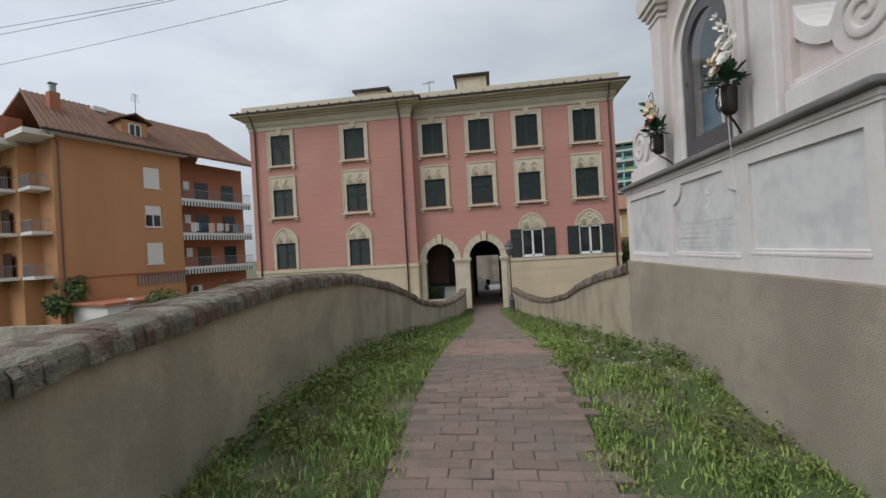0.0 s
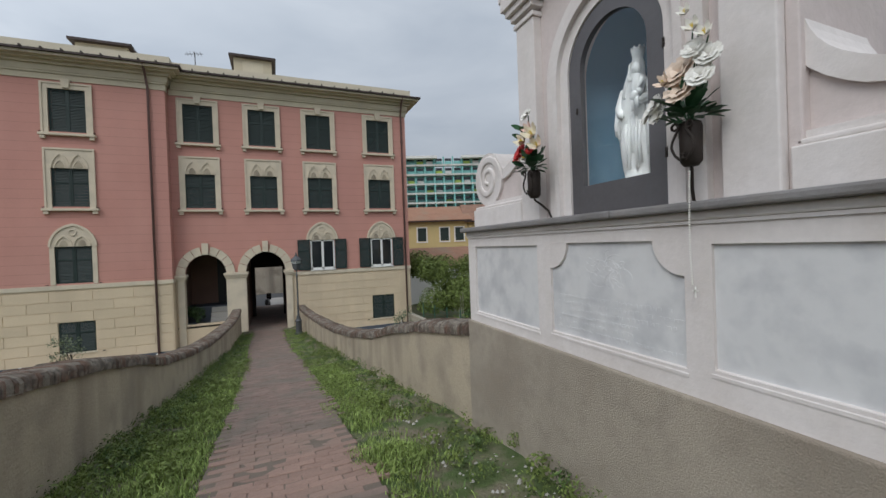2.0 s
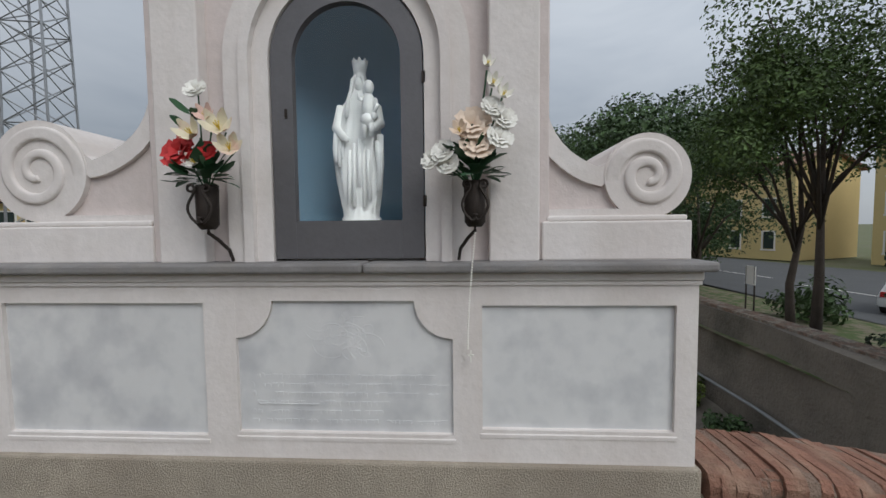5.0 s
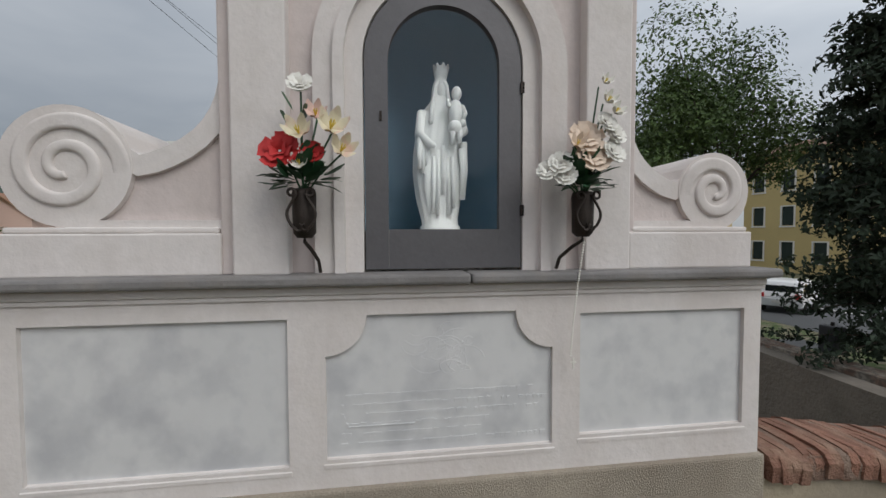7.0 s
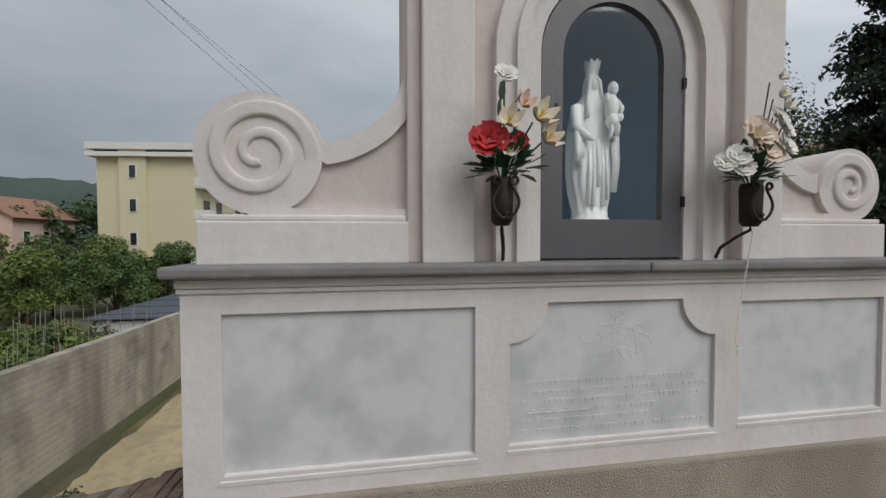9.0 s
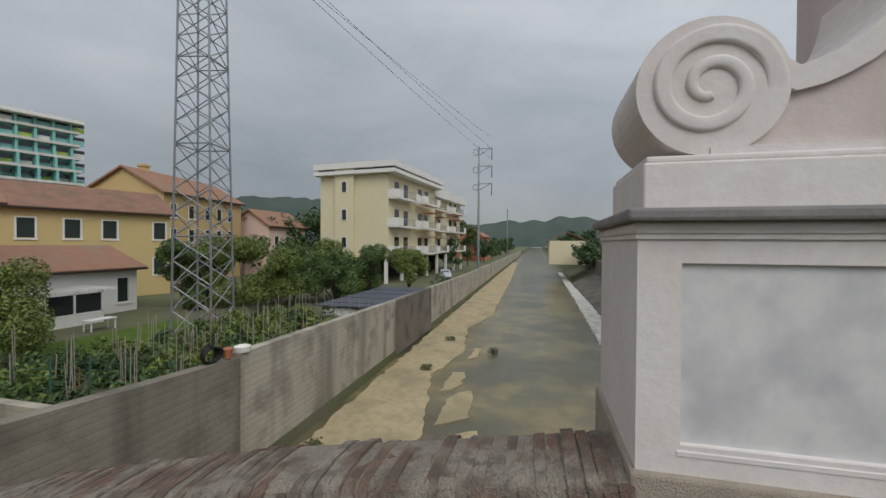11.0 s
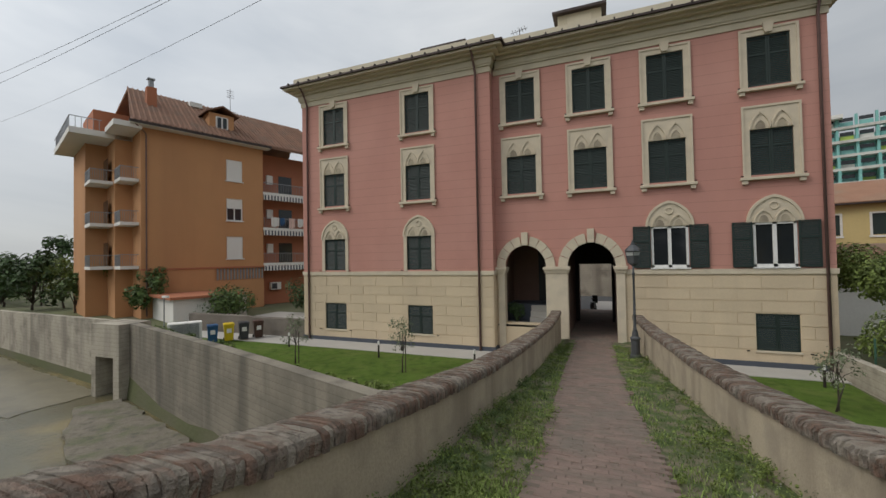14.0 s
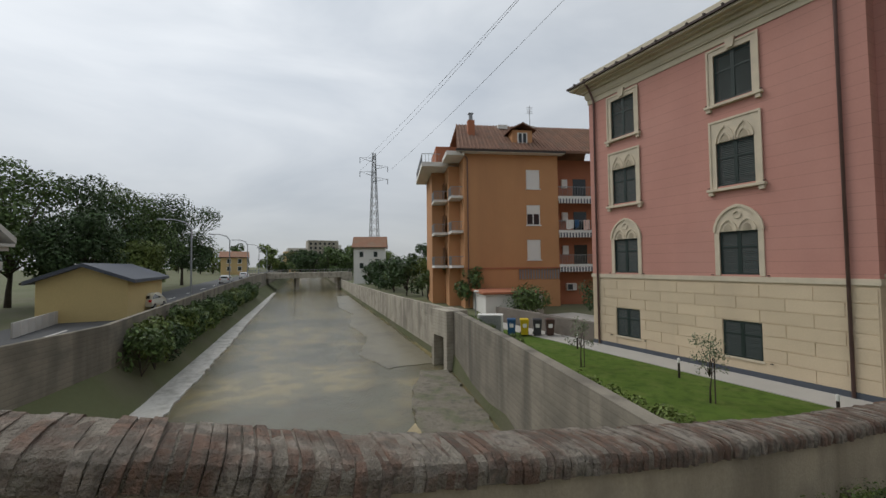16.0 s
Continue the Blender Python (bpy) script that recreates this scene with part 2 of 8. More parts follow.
M["lawn"] = mat("mown_lawn", (0.098, 0.155, 0.030), 0.98, 0.3, 0.6, 22, 1.0, stain=(0.14, 0.165, 0.05), stain_scale=1.2, stain_amt=0.6, bump_dist=0.05, fine_var=0.45, spec=0.1, stain2=((0.055, 0.095, 0.02), 2.6, 0.7, False))
M["paving"] = mat("garden_paving", (0.42, 0.40, 0.365), 0.9, 0.15, 0.8, 20, 0.3)
M["asphalt"] = mat("asphalt", (0.085, 0.087, 0.09), 0.92, 0.18, 0.5, 30, 0.4)
M["ground"] = mat("rough_ground", (0.115, 0.125, 0.06), 1.0, 0.3, 0.12, 4, 0.8, stain=(0.16, 0.14, 0.10), stain_scale=0.2, stain_amt=0.6, bump_dist=0.05)
M["orange"] = mat("orange_render", (0.50, 0.258, 0.122), 0.9, 0.08, 0.5, 15, 0.1, stain=(0.38, 0.19, 0.095), stain_scale=0.4, stain_amt=0.45, streak=True)
M["orange_dk"] = mat("terracotta_render", (0.40, 0.155, 0.085), 0.9, 0.1, 0.5, 15, 0.1)
M["roof_tile"] = mat("clay_roof_tiles", (0.225, 0.125, 0.085), 0.9, 0.25, 1.2, 10, 0.6, stain=(0.15, 0.105, 0.08), stain_scale=0.8, stain_amt=0.6, rand=0.15, bump_dist=0.04)
M["roof_tile2"] = mat("red_roof_tiles", (0.30, 0.160, 0.102), 0.9, 0.2, 1.2, 10, 0.6, stain=(0.26, 0.19, 0.13), stain_scale=0.5, stain_amt=0.7, bump_dist=0.04)
M["yellow"] = mat("yellow_render", (0.58, 0.45, 0.21), 0.9, 0.08, 0.4, 10, 0.1)
M["yellow_pale"] = mat("pale_yellow_render", (0.66, 0.59, 0.40), 0.9, 0.06, 0.3, 10, 0.1)
M["ochre"] = mat("ochre_render", (0.56, 0.40, 0.19), 0.9, 0.1, 0.4, 10, 0.1)
M["white_wall"] = mat("white_render", (0.72, 0.70, 0.66), 0.9, 0.06, 0.5, 12, 0.1)
M["church"] = mat("old_white_render", (0.58, 0.56, 0.52), 0.9, 0.12, 0.6, 12, 0.2, stain=(0.40, 0.38, 0.35), stain_scale=0.6, stain_amt=0.5, streak=True)
M["slate_roof"] = mat("slate_scales", (0.050, 0.050, 0.055), 0.6, 0.3, 2, 15, 0.5, lines=(2, 0.2, 3.0), bump_dist=0.03)
M["metal_grey"] = mat("galvanised_steel", (0.30, 0.31, 0.32), 0.5, 0.15, 2, 20, 0.1, metal=0.6)
M["leaf"] = mat("leaf_green", (0.080, 0.128, 0.034), 0.6, 0.3, 1.5, 8, 0.1, rand=0.5)
M["leaf_dark"] = mat("leaf_dark", (0.050, 0.088, 0.030), 0.65, 0.3, 1.5, 8, 0.1, rand=0.5)
M["leaf_light"] = mat("leaf_light", (0.135, 0.180, 0.040), 0.6, 0.3, 1.5, 8, 0.1, rand=0.4)
M["conifer"] = mat("conifer_needles", (0.028, 0.043, 0.025), 0.8, 0.3, 1.5, 8, 0.1, rand=0.45)
M["olive"] = mat("olive_leaf", (0.16, 0.19, 0.11), 0.7, 0.2, 2, 8, 0.1, rand=0.35)
M["grass"] = mat("grass_blades", (0.225, 0.300, 0.080), 0.7, 0.3, 1.5, 5, 0.0, rand=0.5)
M["grass_dark"] = mat("dark_weeds", (0.085, 0.140, 0.038), 0.7, 0.3, 1.5, 5, 0.0, rand=0.4)
M["bark"] = mat("bark", (0.075, 0.06, 0.048), 0.95, 0.3, 3, 20, 1.0, bump_dist=0.03)
M["teal"] = mat("teal_panel", (0.20, 0.46, 0.43), 0.5, 0.15, 0.3, 5, 0.0)
M["concrete_old"] = mat("stained_old_concrete", (0.245, 0.22, 0.175), 0.95, 0.3, 0.5, 14, 0.6, stain=(0.10, 0.09, 0.075), stain_scale=0.7, stain_amt=0.85, streak=True, lines=(2, 0.24, 0.8), bump_dist=0.015, grooves=(2, 0.24, 0.012), stain2=((0.15, 0.135, 0.11), 0.8, 0.8, False), fine_var=0.2)
M["lime"] = mat("lime_panel", (0.42, 0.55, 0.12), 0.6, 0.1, 0.3, 5, 0.0)
M["hill"] = mat("wooded_hill", (0.055, 0.078, 0.065), 1.0, 0.3, 0.01, 0.15, 0.0)

# ---- building blocks ----
def part(name, bm, material, parent=None, label="", smooth=False):
    me = bpy.data.meshes.new(name)
    bmesh.ops.recalc_face_normals(bm, faces=bm.faces)
    bm.to_mesh(me); bm.free()
    me.materials.append(M[material] if isinstance(material, str) else material)
    if smooth:
        me.polygons.foreach_set("use_smooth", [True] * len(me.polygons))
    ob = new(name, me)
    if parent:
        ob.parent = parent
    if label:
        ob["label"] = label
    return ob


def raw(name, verts, faces, material, parent=None, smooth=False):
    me = bpy.data.meshes.new(name)
    me.from_pydata(verts, [], faces); me.update()
    me.materials.append(M[material] if isinstance(material, str) else material)
    if smooth:
        me.polygons.foreach_set("use_smooth", [True] * len(me.polygons))
    ob = new(name, me)
    if parent:
        ob.parent = parent
    return ob


def thing(name, label, category, at=(0, 0, 0), group="", kind=""):
    return tagged(pose_at(new(name), at), label, category, group, kind)


def pose_at(ob, at):
    ob.matrix_basis = at if isinstance(at, Matrix) else Matrix.Translation(at)
    return ob


def structure(ob, label):
    return tagged(ob, label, "", "", "structure")


def box(bm, x0, x1, y0, y1, z0, z1, bev=0.0, m=None):
    vs = [bm.verts.new(p) for p in ((x0, y0, z0), (x1, y0, z0), (x1, y1, z0), (x0, y1, z0), (x0, y0, z1), (x1, y0, z1), (x1, y1, z1), (x0, y1, z1))]
    fs = [bm.faces.new([vs[i] for i in f]) for f in ((3, 2, 1, 0), (4, 5, 6, 7), (0, 1, 5, 4), (1, 2, 6, 5), (2, 3, 7, 6), (3, 0, 4, 7))]
    if m is not None:
        bmesh.ops.transform(bm, matrix=m, verts=vs)
    if bev:
        es = list({e for f in fs for e in f.edges})
        bmesh.ops.bevel(bm, geom=es, offset=bev, segments=2, profile=0.5, affect="EDGES")
    return vs


def boxes(*bs, bev=0.0):
    bm = bmesh.new()
    for b in bs:
        box(bm, *b, bev=bev)
    return bm


def prism(bm, pts, axis, a, b):
    """Closed outline pts (u, v), extruded along axis from a to b. axis x: (y, z); y: (x, z); z: (x, y)."""
    f = {"x": lambda u, v, w: (w, u, v), "y": lambda u, v, w: (u, w, v), "z": lambda u, v, w: (u, v, w)}[axis]
    lo = [bm.verts.new(f(u, v, a)) for u, v in pts]
    hi = [bm.verts.new(f(u, v, b)) for u, v in pts]
    n = len(pts)
    bm.faces.new(lo); bm.faces.new(hi[::-1])
    for i in range(n):
        bm.faces.new((lo[i], lo[(i + 1) % n], hi[(i + 1) % n], hi[i]))
    return lo + hi


def strip(bm, outer, inner, axis, a, b):
    """A band between two open lines with the same number of points, extruded along axis."""
    for i in range(len(outer) - 1):
        prism(bm, [outer[i], outer[i + 1], inner[i + 1], inner[i]], axis, a, b)


def arc(cx, cz, r, a0, a1, n):
    return [(cx + r * math.cos(radians(a0 + (a1 - a0) * i / n)), cz + r * math.sin(radians(a0 + (a1 - a0) * i / n))) for i in range(n + 1)]


def lathe(bm, prof, n=16, at=(0, 0, 0), lo=0.0, hi=360.0):
    rings = []
    full = hi - lo >= 360
    k = n if full else n + 1
    for r, z in prof:
        rings.append([bm.verts.new((at[0] + r * math.cos(radians(lo + (hi - lo) * i / n)), at[1] + r * math.sin(radians(lo + (hi - lo) * i / n)), at[2] + z)) for i in range(k)])
    for a, b in zip(rings, rings[1:]):
        for i in range(n):
            j = (i + 1) % k
            bm.faces.new((a[i], a[j], b[j], b[i]))
    if full:
        for ring in (rings[0][::-1], rings[-1]):
            if prof[0][0] > 0 or prof[-1][0] > 0:
                bm.faces.new(ring)
    return bm


def tube(bm, pts, r, n=6, r1=None, ref=None):
    pts = [Vector(p) for p in pts]
    rings = []
    for i, p in enumerate(pts):
        d = (pts[min(i + 1, len(pts) - 1)] - pts[max(i - 1, 0)])
        d = d.normalized() if d.length > 1e-9 else Vector((0, 0, 1))
        u = d.cross(Vector(ref) if ref else Vector((0, 0, 1)) if abs((pts[-1] - pts[0]).normalized().z) < 0.9 else Vector((1, 0, 0))).normalized()
        v = d.cross(u)
        rr = r if r1 is None else r + (r1 - r) * i / (len(pts) - 1)
        rings.append([bm.verts.new(p + rr * (u * math.cos(2 * math.pi * k / n) + v * math.sin(2 * math.pi * k / n))) for k in range(n)])
    for a, b in zip(rings, rings[1:]):
        for k in range(n):
            bm.faces.new((a[k], a[(k + 1) % n], b[(k + 1) % n], b[k]))
    bm.faces.new(rings[0][::-1]); bm.faces.new(rings[-1])
    return bm


def holed(bm, u0, u1, v0, v1, holes, axis, a, b):
    """A wall u0..u1 by v0..v1 with rectangular holes (u0, u1, v0, v1), thick from a to b along axis."""
    us = sorted({u0, u1, *[h[0] for h in holes], *[h[1] for h in holes]})
    us = [u for u in us if u0 <= u <= u1]
    for ua, ub in zip(us, us[1:]):
        um = (ua + ub) / 2
        cuts = sorted((h[2], h[3]) for h in holes if h[0] < um < h[1])
        z = v0
        for lo, hi in cuts + [(v1, v1)]:
            if lo > z + 1e-6:
                prism(bm, [(ua, z), (ub, z), (ub, lo), (ua, lo)], axis, a, b)
            z = max(z, hi)
    bmesh.ops.remove_doubles(bm, verts=bm.verts, dist=1e-5)


def lerp(table, y):
    return float(np.interp(y, [p[0] for p in table], [p[1] for p in table]))


def leaf_cloud(rng, blobs, count, size, stretch=(1, 1, 1), droop=0.0):
    """Small folded leaf faces scattered through a set of blobs (x, y, z, r); denser near their skins."""
    vs, fs = [], []
    tot = sum(b[3] ** 2 for b in blobs)
    for bx, by, bz, br in blobs:
        for _ in range(max(3, int(count * br * br / tot))):
            d = Vector((rng.gauss(0, 1), rng.gauss(0, 1), rng.gauss(0, 1))).normalized()
            rad = br * (0.45 + 0.6 * rng.random() ** 0.6)
            c = Vector((bx + d.x * rad * stretch[0], by + d.y * rad * stretch[1], bz + d.z * rad * stretch[2]))
            s = size * (0.6 + 0.8 * rng.random())
            n = (d + Vector((rng.uniform(-1, 1), rng.uniform(-1, 1), rng.uniform(-0.3, 1.2)))).normalized()
            u = n.cross(Vector((rng.uniform(-1, 1), rng.uniform(-1, 1), rng.uniform(-1, 1)))).normalized()
            v = n.cross(u)
            k = len(vs)
            vs += [c - u * s, c + v * s * 0.5 + n * s * 0.15, c + u * s - Vector((0, 0, droop * s)), c - v * s * 0.5 + n * s * 0.15]
            fs += [(k, k + 1, k + 2), (k, k + 2, k + 3)]
    return vs, fs


def tree(name, label, at, height, crown, seed, leafmat="leaf", trunk_r=0.16, bare=0.35, leaf=0.16, count=5000, spread=1.0, group=""):
    rng = random.Random(seed)
    t = thing(name, label, "tree", at, group)
    bm = bmesh.new()
    fork = height * bare
    tube(bm, [(0, 0, -0.1), (rng.uniform(-.1, .1), rng.uniform(-.1, .1), fork * 0.5), (rng.uniform(-.2, .2), rng.uniform(-.2, .2), fork), (0, 0, height * 0.8)], trunk_r, 8, trunk_r * 0.25)
    blobs = []
    for i in range(9):
        a = i * 2.4 + rng.uniform(-.4, .4)
        r = crown * spread * rng.uniform(0.35, 0.85)
        z = fork + (height - fork) * rng.uniform(0.1, 0.95)
        r *= 1.0 - 0.45 * max(0, (z - fork) / (height - fork) - 0.45)
        tip = (r * math.cos(a), r * math.sin(a), z)
        tube(bm, [(0, 0, fork * rng.uniform(0.8, 1.0)), (tip[0] * 0.5, tip[1] * 0.5, (fork + z) * 0.5 + 0.1 * crown), tip], trunk_r * 0.4, 5, trunk_r * 0.1)
        blobs.append((*tip, crown * rng.uniform(0.28, 0.48)))
        for _ in range(2):
            blobs.append((tip[0] + rng.uniform(-.4, .4) * crown, tip[1] + rng.uniform(-.4, .4) * crown, min(height, tip[2] + rng.uniform(-.3, .4) * crown), crown * rng.uniform(0.15, 0.3)))
    blobs.append((0, 0, height * 0.88, crown * 0.35))
    part("trunk", bm, "bark", t, smooth=True)
    raw("crown", *leaf_cloud(rng, blobs, count, leaf), leafmat, t)
    return t


def bush(name, label, at, rx, ry, rz, seed, leafmat="leaf", count=1500, leaf=0.09, group=""):
    rng = random.Random(seed)
    t = thing(name, label, "shrub", at, group)
    bl = [(rng.uniform(-.7, .7) * rx, rng.uniform(-.7, .7) * ry, rz * rng.uniform(0.25, 0.75), min(rx, ry, rz) * rng.uniform(0.35, 0.6)) for _ in range(14)]
    bm = bmesh.new()
    for b in bl[:6]:
        tube(bm, [(0, 0, -0.05), (b[0] * 0.5, b[1] * 0.5, b[2] * 0.6), b[:3]], 0.03, 5, 0.008)
    part("stem", bm, "bark", t)
    raw("foliage", *leaf_cloud(rng, bl, count, leaf), leafmat, t)
    return t


# ---- the lie of the land ----
DECK = [(-60, 0.55), (-40, 0.55), (-34, 0.75), (-31, 1.12), (-29, 1.42), (-28, 1.55), (-26.5, 1.78), (-25, 1.9), (-24, 1.87), (-22.3, 1.66), (-20.6, 1.38), (-16.75, 0.80), (-13, 0.28), (-9, -0.28), (-4.4, -0.80), (-1.5, -1.12), (0, -1.2)]
PTOP = [(-36, 1.7), (-30, 2.3), (-28, 2.62), (-27, 2.77), (-25, 2.91), (-23.5, 2.84), (-21.6, 2.54), (-20.3, 2.26), (-19.1, 1.94), (-17, 1.57), (-14.6, 1.22), (-12, 0.93), (-10, 0.76), (-6, 0.42), (-2.5, 0.28), (-0.9, 0.30)]
LIN = [(-36, -1.75), (-20, -1.7), (-12, -1.75), (-5, -1.85), (-0.8, -1.95)]
RIN = [(-36, 1.8), (-23, 1.76), (-17, 1.6), (-10, 1.45), (-5, 1.3), (-1.5, 1.12)]
PATHC = [(-36, 0.03), (-24, 0.03), (-16, -0.12), (-9, -0.40), (0, -0.55)]
PATHW = [(-36, 0.64), (-24, 0.61), (-16, 0.64), (-9, 0.70), (0, 0.80)]
WATER = -4.6
M["wet_silt"] = mat("wet_silt", (0.19, 0.168, 0.115), 0.35, 0.25, 0.4, 6, 0.5, stain=(0.095, 0.09, 0.068), stain_scale=0.35, stain_amt=0.85, bump_dist=0.03, stain2=((0.25, 0.215, 0.145), 1.3, 0.5, False))
# wall colour darkened to carry the shade inside porch and passage
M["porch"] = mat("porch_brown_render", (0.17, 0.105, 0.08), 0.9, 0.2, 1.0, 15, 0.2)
M["joint"] = mat("sandy_joint", (0.155, 0.125, 0.10), 1.0, 0.25, 6, 60, 0.6)

# ---- ground, river ----
NWALL = [(-400, 46.4), (-100, 4.4), (-26.2, -5.95), (-14.5, -9.3), (-5.5, -12.15), (-2, -13.1), (2, -13.15), (600, -5.9)]
SWALL = [(-400, 24), (-100, -17.2), (-65, -22), (-27, -26), (-16.9, -28.8), (-8, -30), (-2, -31.5), (2, -33), (12, -34.2), (40, -34.5), (600, -30)]
SFOOT = [(-400, 26.0), (-137, -9.4), (-25.7, -24.3), (-8, -27.2), (2, -30.5), (12, -31.6), (40, -30.5), (600, -27)]
STOP = [(-400, 1.5), (-100, 0.8), (-65, 0.2), (-27, -0.2), (-16.9, 0.0), (-8, 0.5), (2, 0.9), (12, 0.9), (40, 0.5), (600, 0.0)]
NTOP = [(-400, -2.5), (-100, -1.5), (-52, -1.0), (-26.2, -0.45), (-5.5, -0.45), (-2, 0.0), (2, 0.45), (8.7, -0.1), (11.7, -0.3), (27, -0.5), (60, -0.9), (600, -1.5)]
stations = [-900, -400, -200, -137, -100, -65, -45, -27, -20, -16.9, -12, -8, -5.5, -2, 2, 7, 12, 20, 30, 40, 60, 100, 200, 600, 900]
vs, fs = [], []
for x in stations:
    sw, nw, sf, st = lerp(SWALL, x), lerp(NWALL, x), lerp(SFOOT, x), lerp(STOP, x)
    row = [(-1500, st - 0.8), (sw - 9, st - 0.8), (sw - 0.2, st - 0.8), (sw, -2.6), (sf, WATER - 0.12), (sf + 1.2, WATER - 0.3), (nw - 5, WATER - 0.3), (nw - 0.1, WATER - 0.3), (nw + 0.25, -2.0), (nw + 6, -2.0), (60, -2.0), (1500, -2.0)]
    vs += [(x, y, z) for y, z in row]
k = 12
for i in range(len(stations) - 1):
    fs += [(i * k + j, (i + 1) * k + j, (i + 1) * k + j + 1, i * k + j + 1) for j in range(k - 1)]
structure(raw("ground", vs, fs, "ground"), "rough earth and grass ground with a river channel cut into it")

# shallow turbid water: glossy, brown-green
wm = mat("river_water", (0.270, 0.215, 0.105), 0.10, 0.2, 0.15, 5.0, 0.8, stain=(0.085, 0.078, 0.052), stain_scale=0.13, stain_amt=0.8, bump_dist=0.04, spec=0.30, ramp=(0.42, 0.56), stain2=((0.13, 0.125, 0.08), 0.6, 0.6, False))
vs, fs = [], []
for x in stations:
    vs += [(x, lerp(SFOOT, x) - 0.4, WATER), (x, lerp(NWALL, x) + 0.1, WATER)]
fs = [(2 * i, 2 * i + 2, 2 * i + 3, 2 * i + 1) for i in range(len(stations) - 1)]
structure(raw("water", vs, fs, wm), "shallow turbid greenish-brown river water")


def bank(name, outline, material, z, label, th=0.1, seed=1, parent=None):
    rng = random.Random(seed)
    top, low = [], []
    pts = []
    for (x0, y0), (x1, y1) in zip(outline, outline[1:] + outline[:1]):
        n = max(2, int(math.hypot(x1 - x0, y1 - y0) / 0.5)); n = min(n, 60)
        for i in range(n):
            f = i / n
            w = 0.13
            pts.append((x0 + (x1 - x0) * f + rng.uniform(-w, w), y0 + (y1 - y0) * f + rng.uniform(-w, w)))
    bm = bmesh.new()
    prism(bm, pts, "z", z - 0.3, z + th)
    bmesh.ops.triangulate(bm, faces=bm.faces)
    return structure(part(name, bm, material), label)


# dried silt along the upstream wall and islands of it, gravel under the culvert
bank("silt_bank", [(10, -13.6), (24, -13.4), (45, -13.0), (90, -12.4), (180, -11.5), (180, -13.5), (90, -16.6), (60, -17.2), (46, -17.6), (38, -16.2), (30, -17.3), (24, -16.4), (19, -17.5), (15, -18.2), (11.5, -18.3), (9, -17.0)], "silt", WATER, "dried pale mud bank along the river wall", 0.07, 3)
for i, o in enumerate(([(12.5, -18.8), (16.5, -19.0), (17.5, -20.3), (14, -21.2), (11.2, -20.4)], [(17.5, -18.3), (21, -18.2), (22, -19.2), (18.6, -19.7)], [(21.5, -17.5), (25, -17.6), (25.2, -18.3), (22.5, -18.5)], [(28, -18.0), (31, -17.9), (31, -18.5), (28.6, -18.6)])):
    bank("silt_island", o, "silt", WATER, "pale dried mud island in the shallow river", 0.05, 10 + i)
bank("gravel_bank", [(-6, -12.3), (-10, -11.0), (-14.5, -9.6), (-20, -8.1), (-24.6, -6.9), (-25.5, -8.6), (-22, -10.6), (-18, -12.2), (-14, -13.6), (-10, -14.4), (-7, -14.6)], "gravel", WATER, "grey gravel bank below the garden wall", 0.16, 21)
bank("mud_spit", [(-9, -14.9), (-13, -14.6), (-16, -13.6), (-17, -12.6), (-14, -13.0), (-8, -14.2)], "silt", WATER, "pale mud spit beside the gravel", 0.22, 22)
bank("shoal", [(-27.6, -6.3), (-45, -3.8), (-70, -0.4), (-98, 3.6), (-97, 0.6), (-72, -4.2), (-60, -4.6), (-50, -7.6), (-40, -8.2), (-33, -10.9), (-27.5, -10.2)], "wet_silt", WATER, "low silt shoal along the far wall", 0.03, 23)
foam = mat("foam_white", (0.60, 0.58, 0.53), 0.8, 0.25, 1.0, 8, 0.6, stain=(0.27, 0.25, 0.205), stain_scale=1.1, stain_amt=0.8, stain2=((0.40, 0.375, 0.32), 4.0, 0.6, False), bump_dist=0.03)
bank("apron_edge", [(-14, -26.6), (-25.7, -24.9), (-60, -20.2), (-120, -12.1), (-120, -11.2), (-60, -18.7), (-40, -21.0), (-25.7, -22.9), (-20, -23.3), (-14, -24.6)], foam, WATER, "pale concrete apron along the road bank", 0.1, 24)
bank("apron_edge_upstream", [(30, -29.6), (60, -29.6), (120, -29.0), (120, -28.0), (60, -27.9), (30, -27.6)], foam, WATER, "pale concrete apron along the upstream bank", 0.1, 25)

# stained concrete slope at the foot of the south wall
vs, fs = [], []
xs_ = [2.5, 6, 10, 14, 18, 24, 30, 40, 60, 90]
for x in xs_:
    y0, y1 = lerp(SWALL, x) + 0.05, lerp(SFOOT, x) + 0.5
    vs += [(x, y0, -2.45), (x, y1, WATER + 0.03), (x, y1, WATER - 0.4)]
fs = [f for i in range(len(xs_) - 1) for f in ((3 * i, 3 * i + 1, 3 * i + 4, 3 * i + 3), (3 * i + 1, 3 * i + 2, 3 * i + 5, 3 * i + 4))]
structure(raw("apron_slope_south", vs, fs, "old_wall"), "dark stained masonry slope below the south river wall")


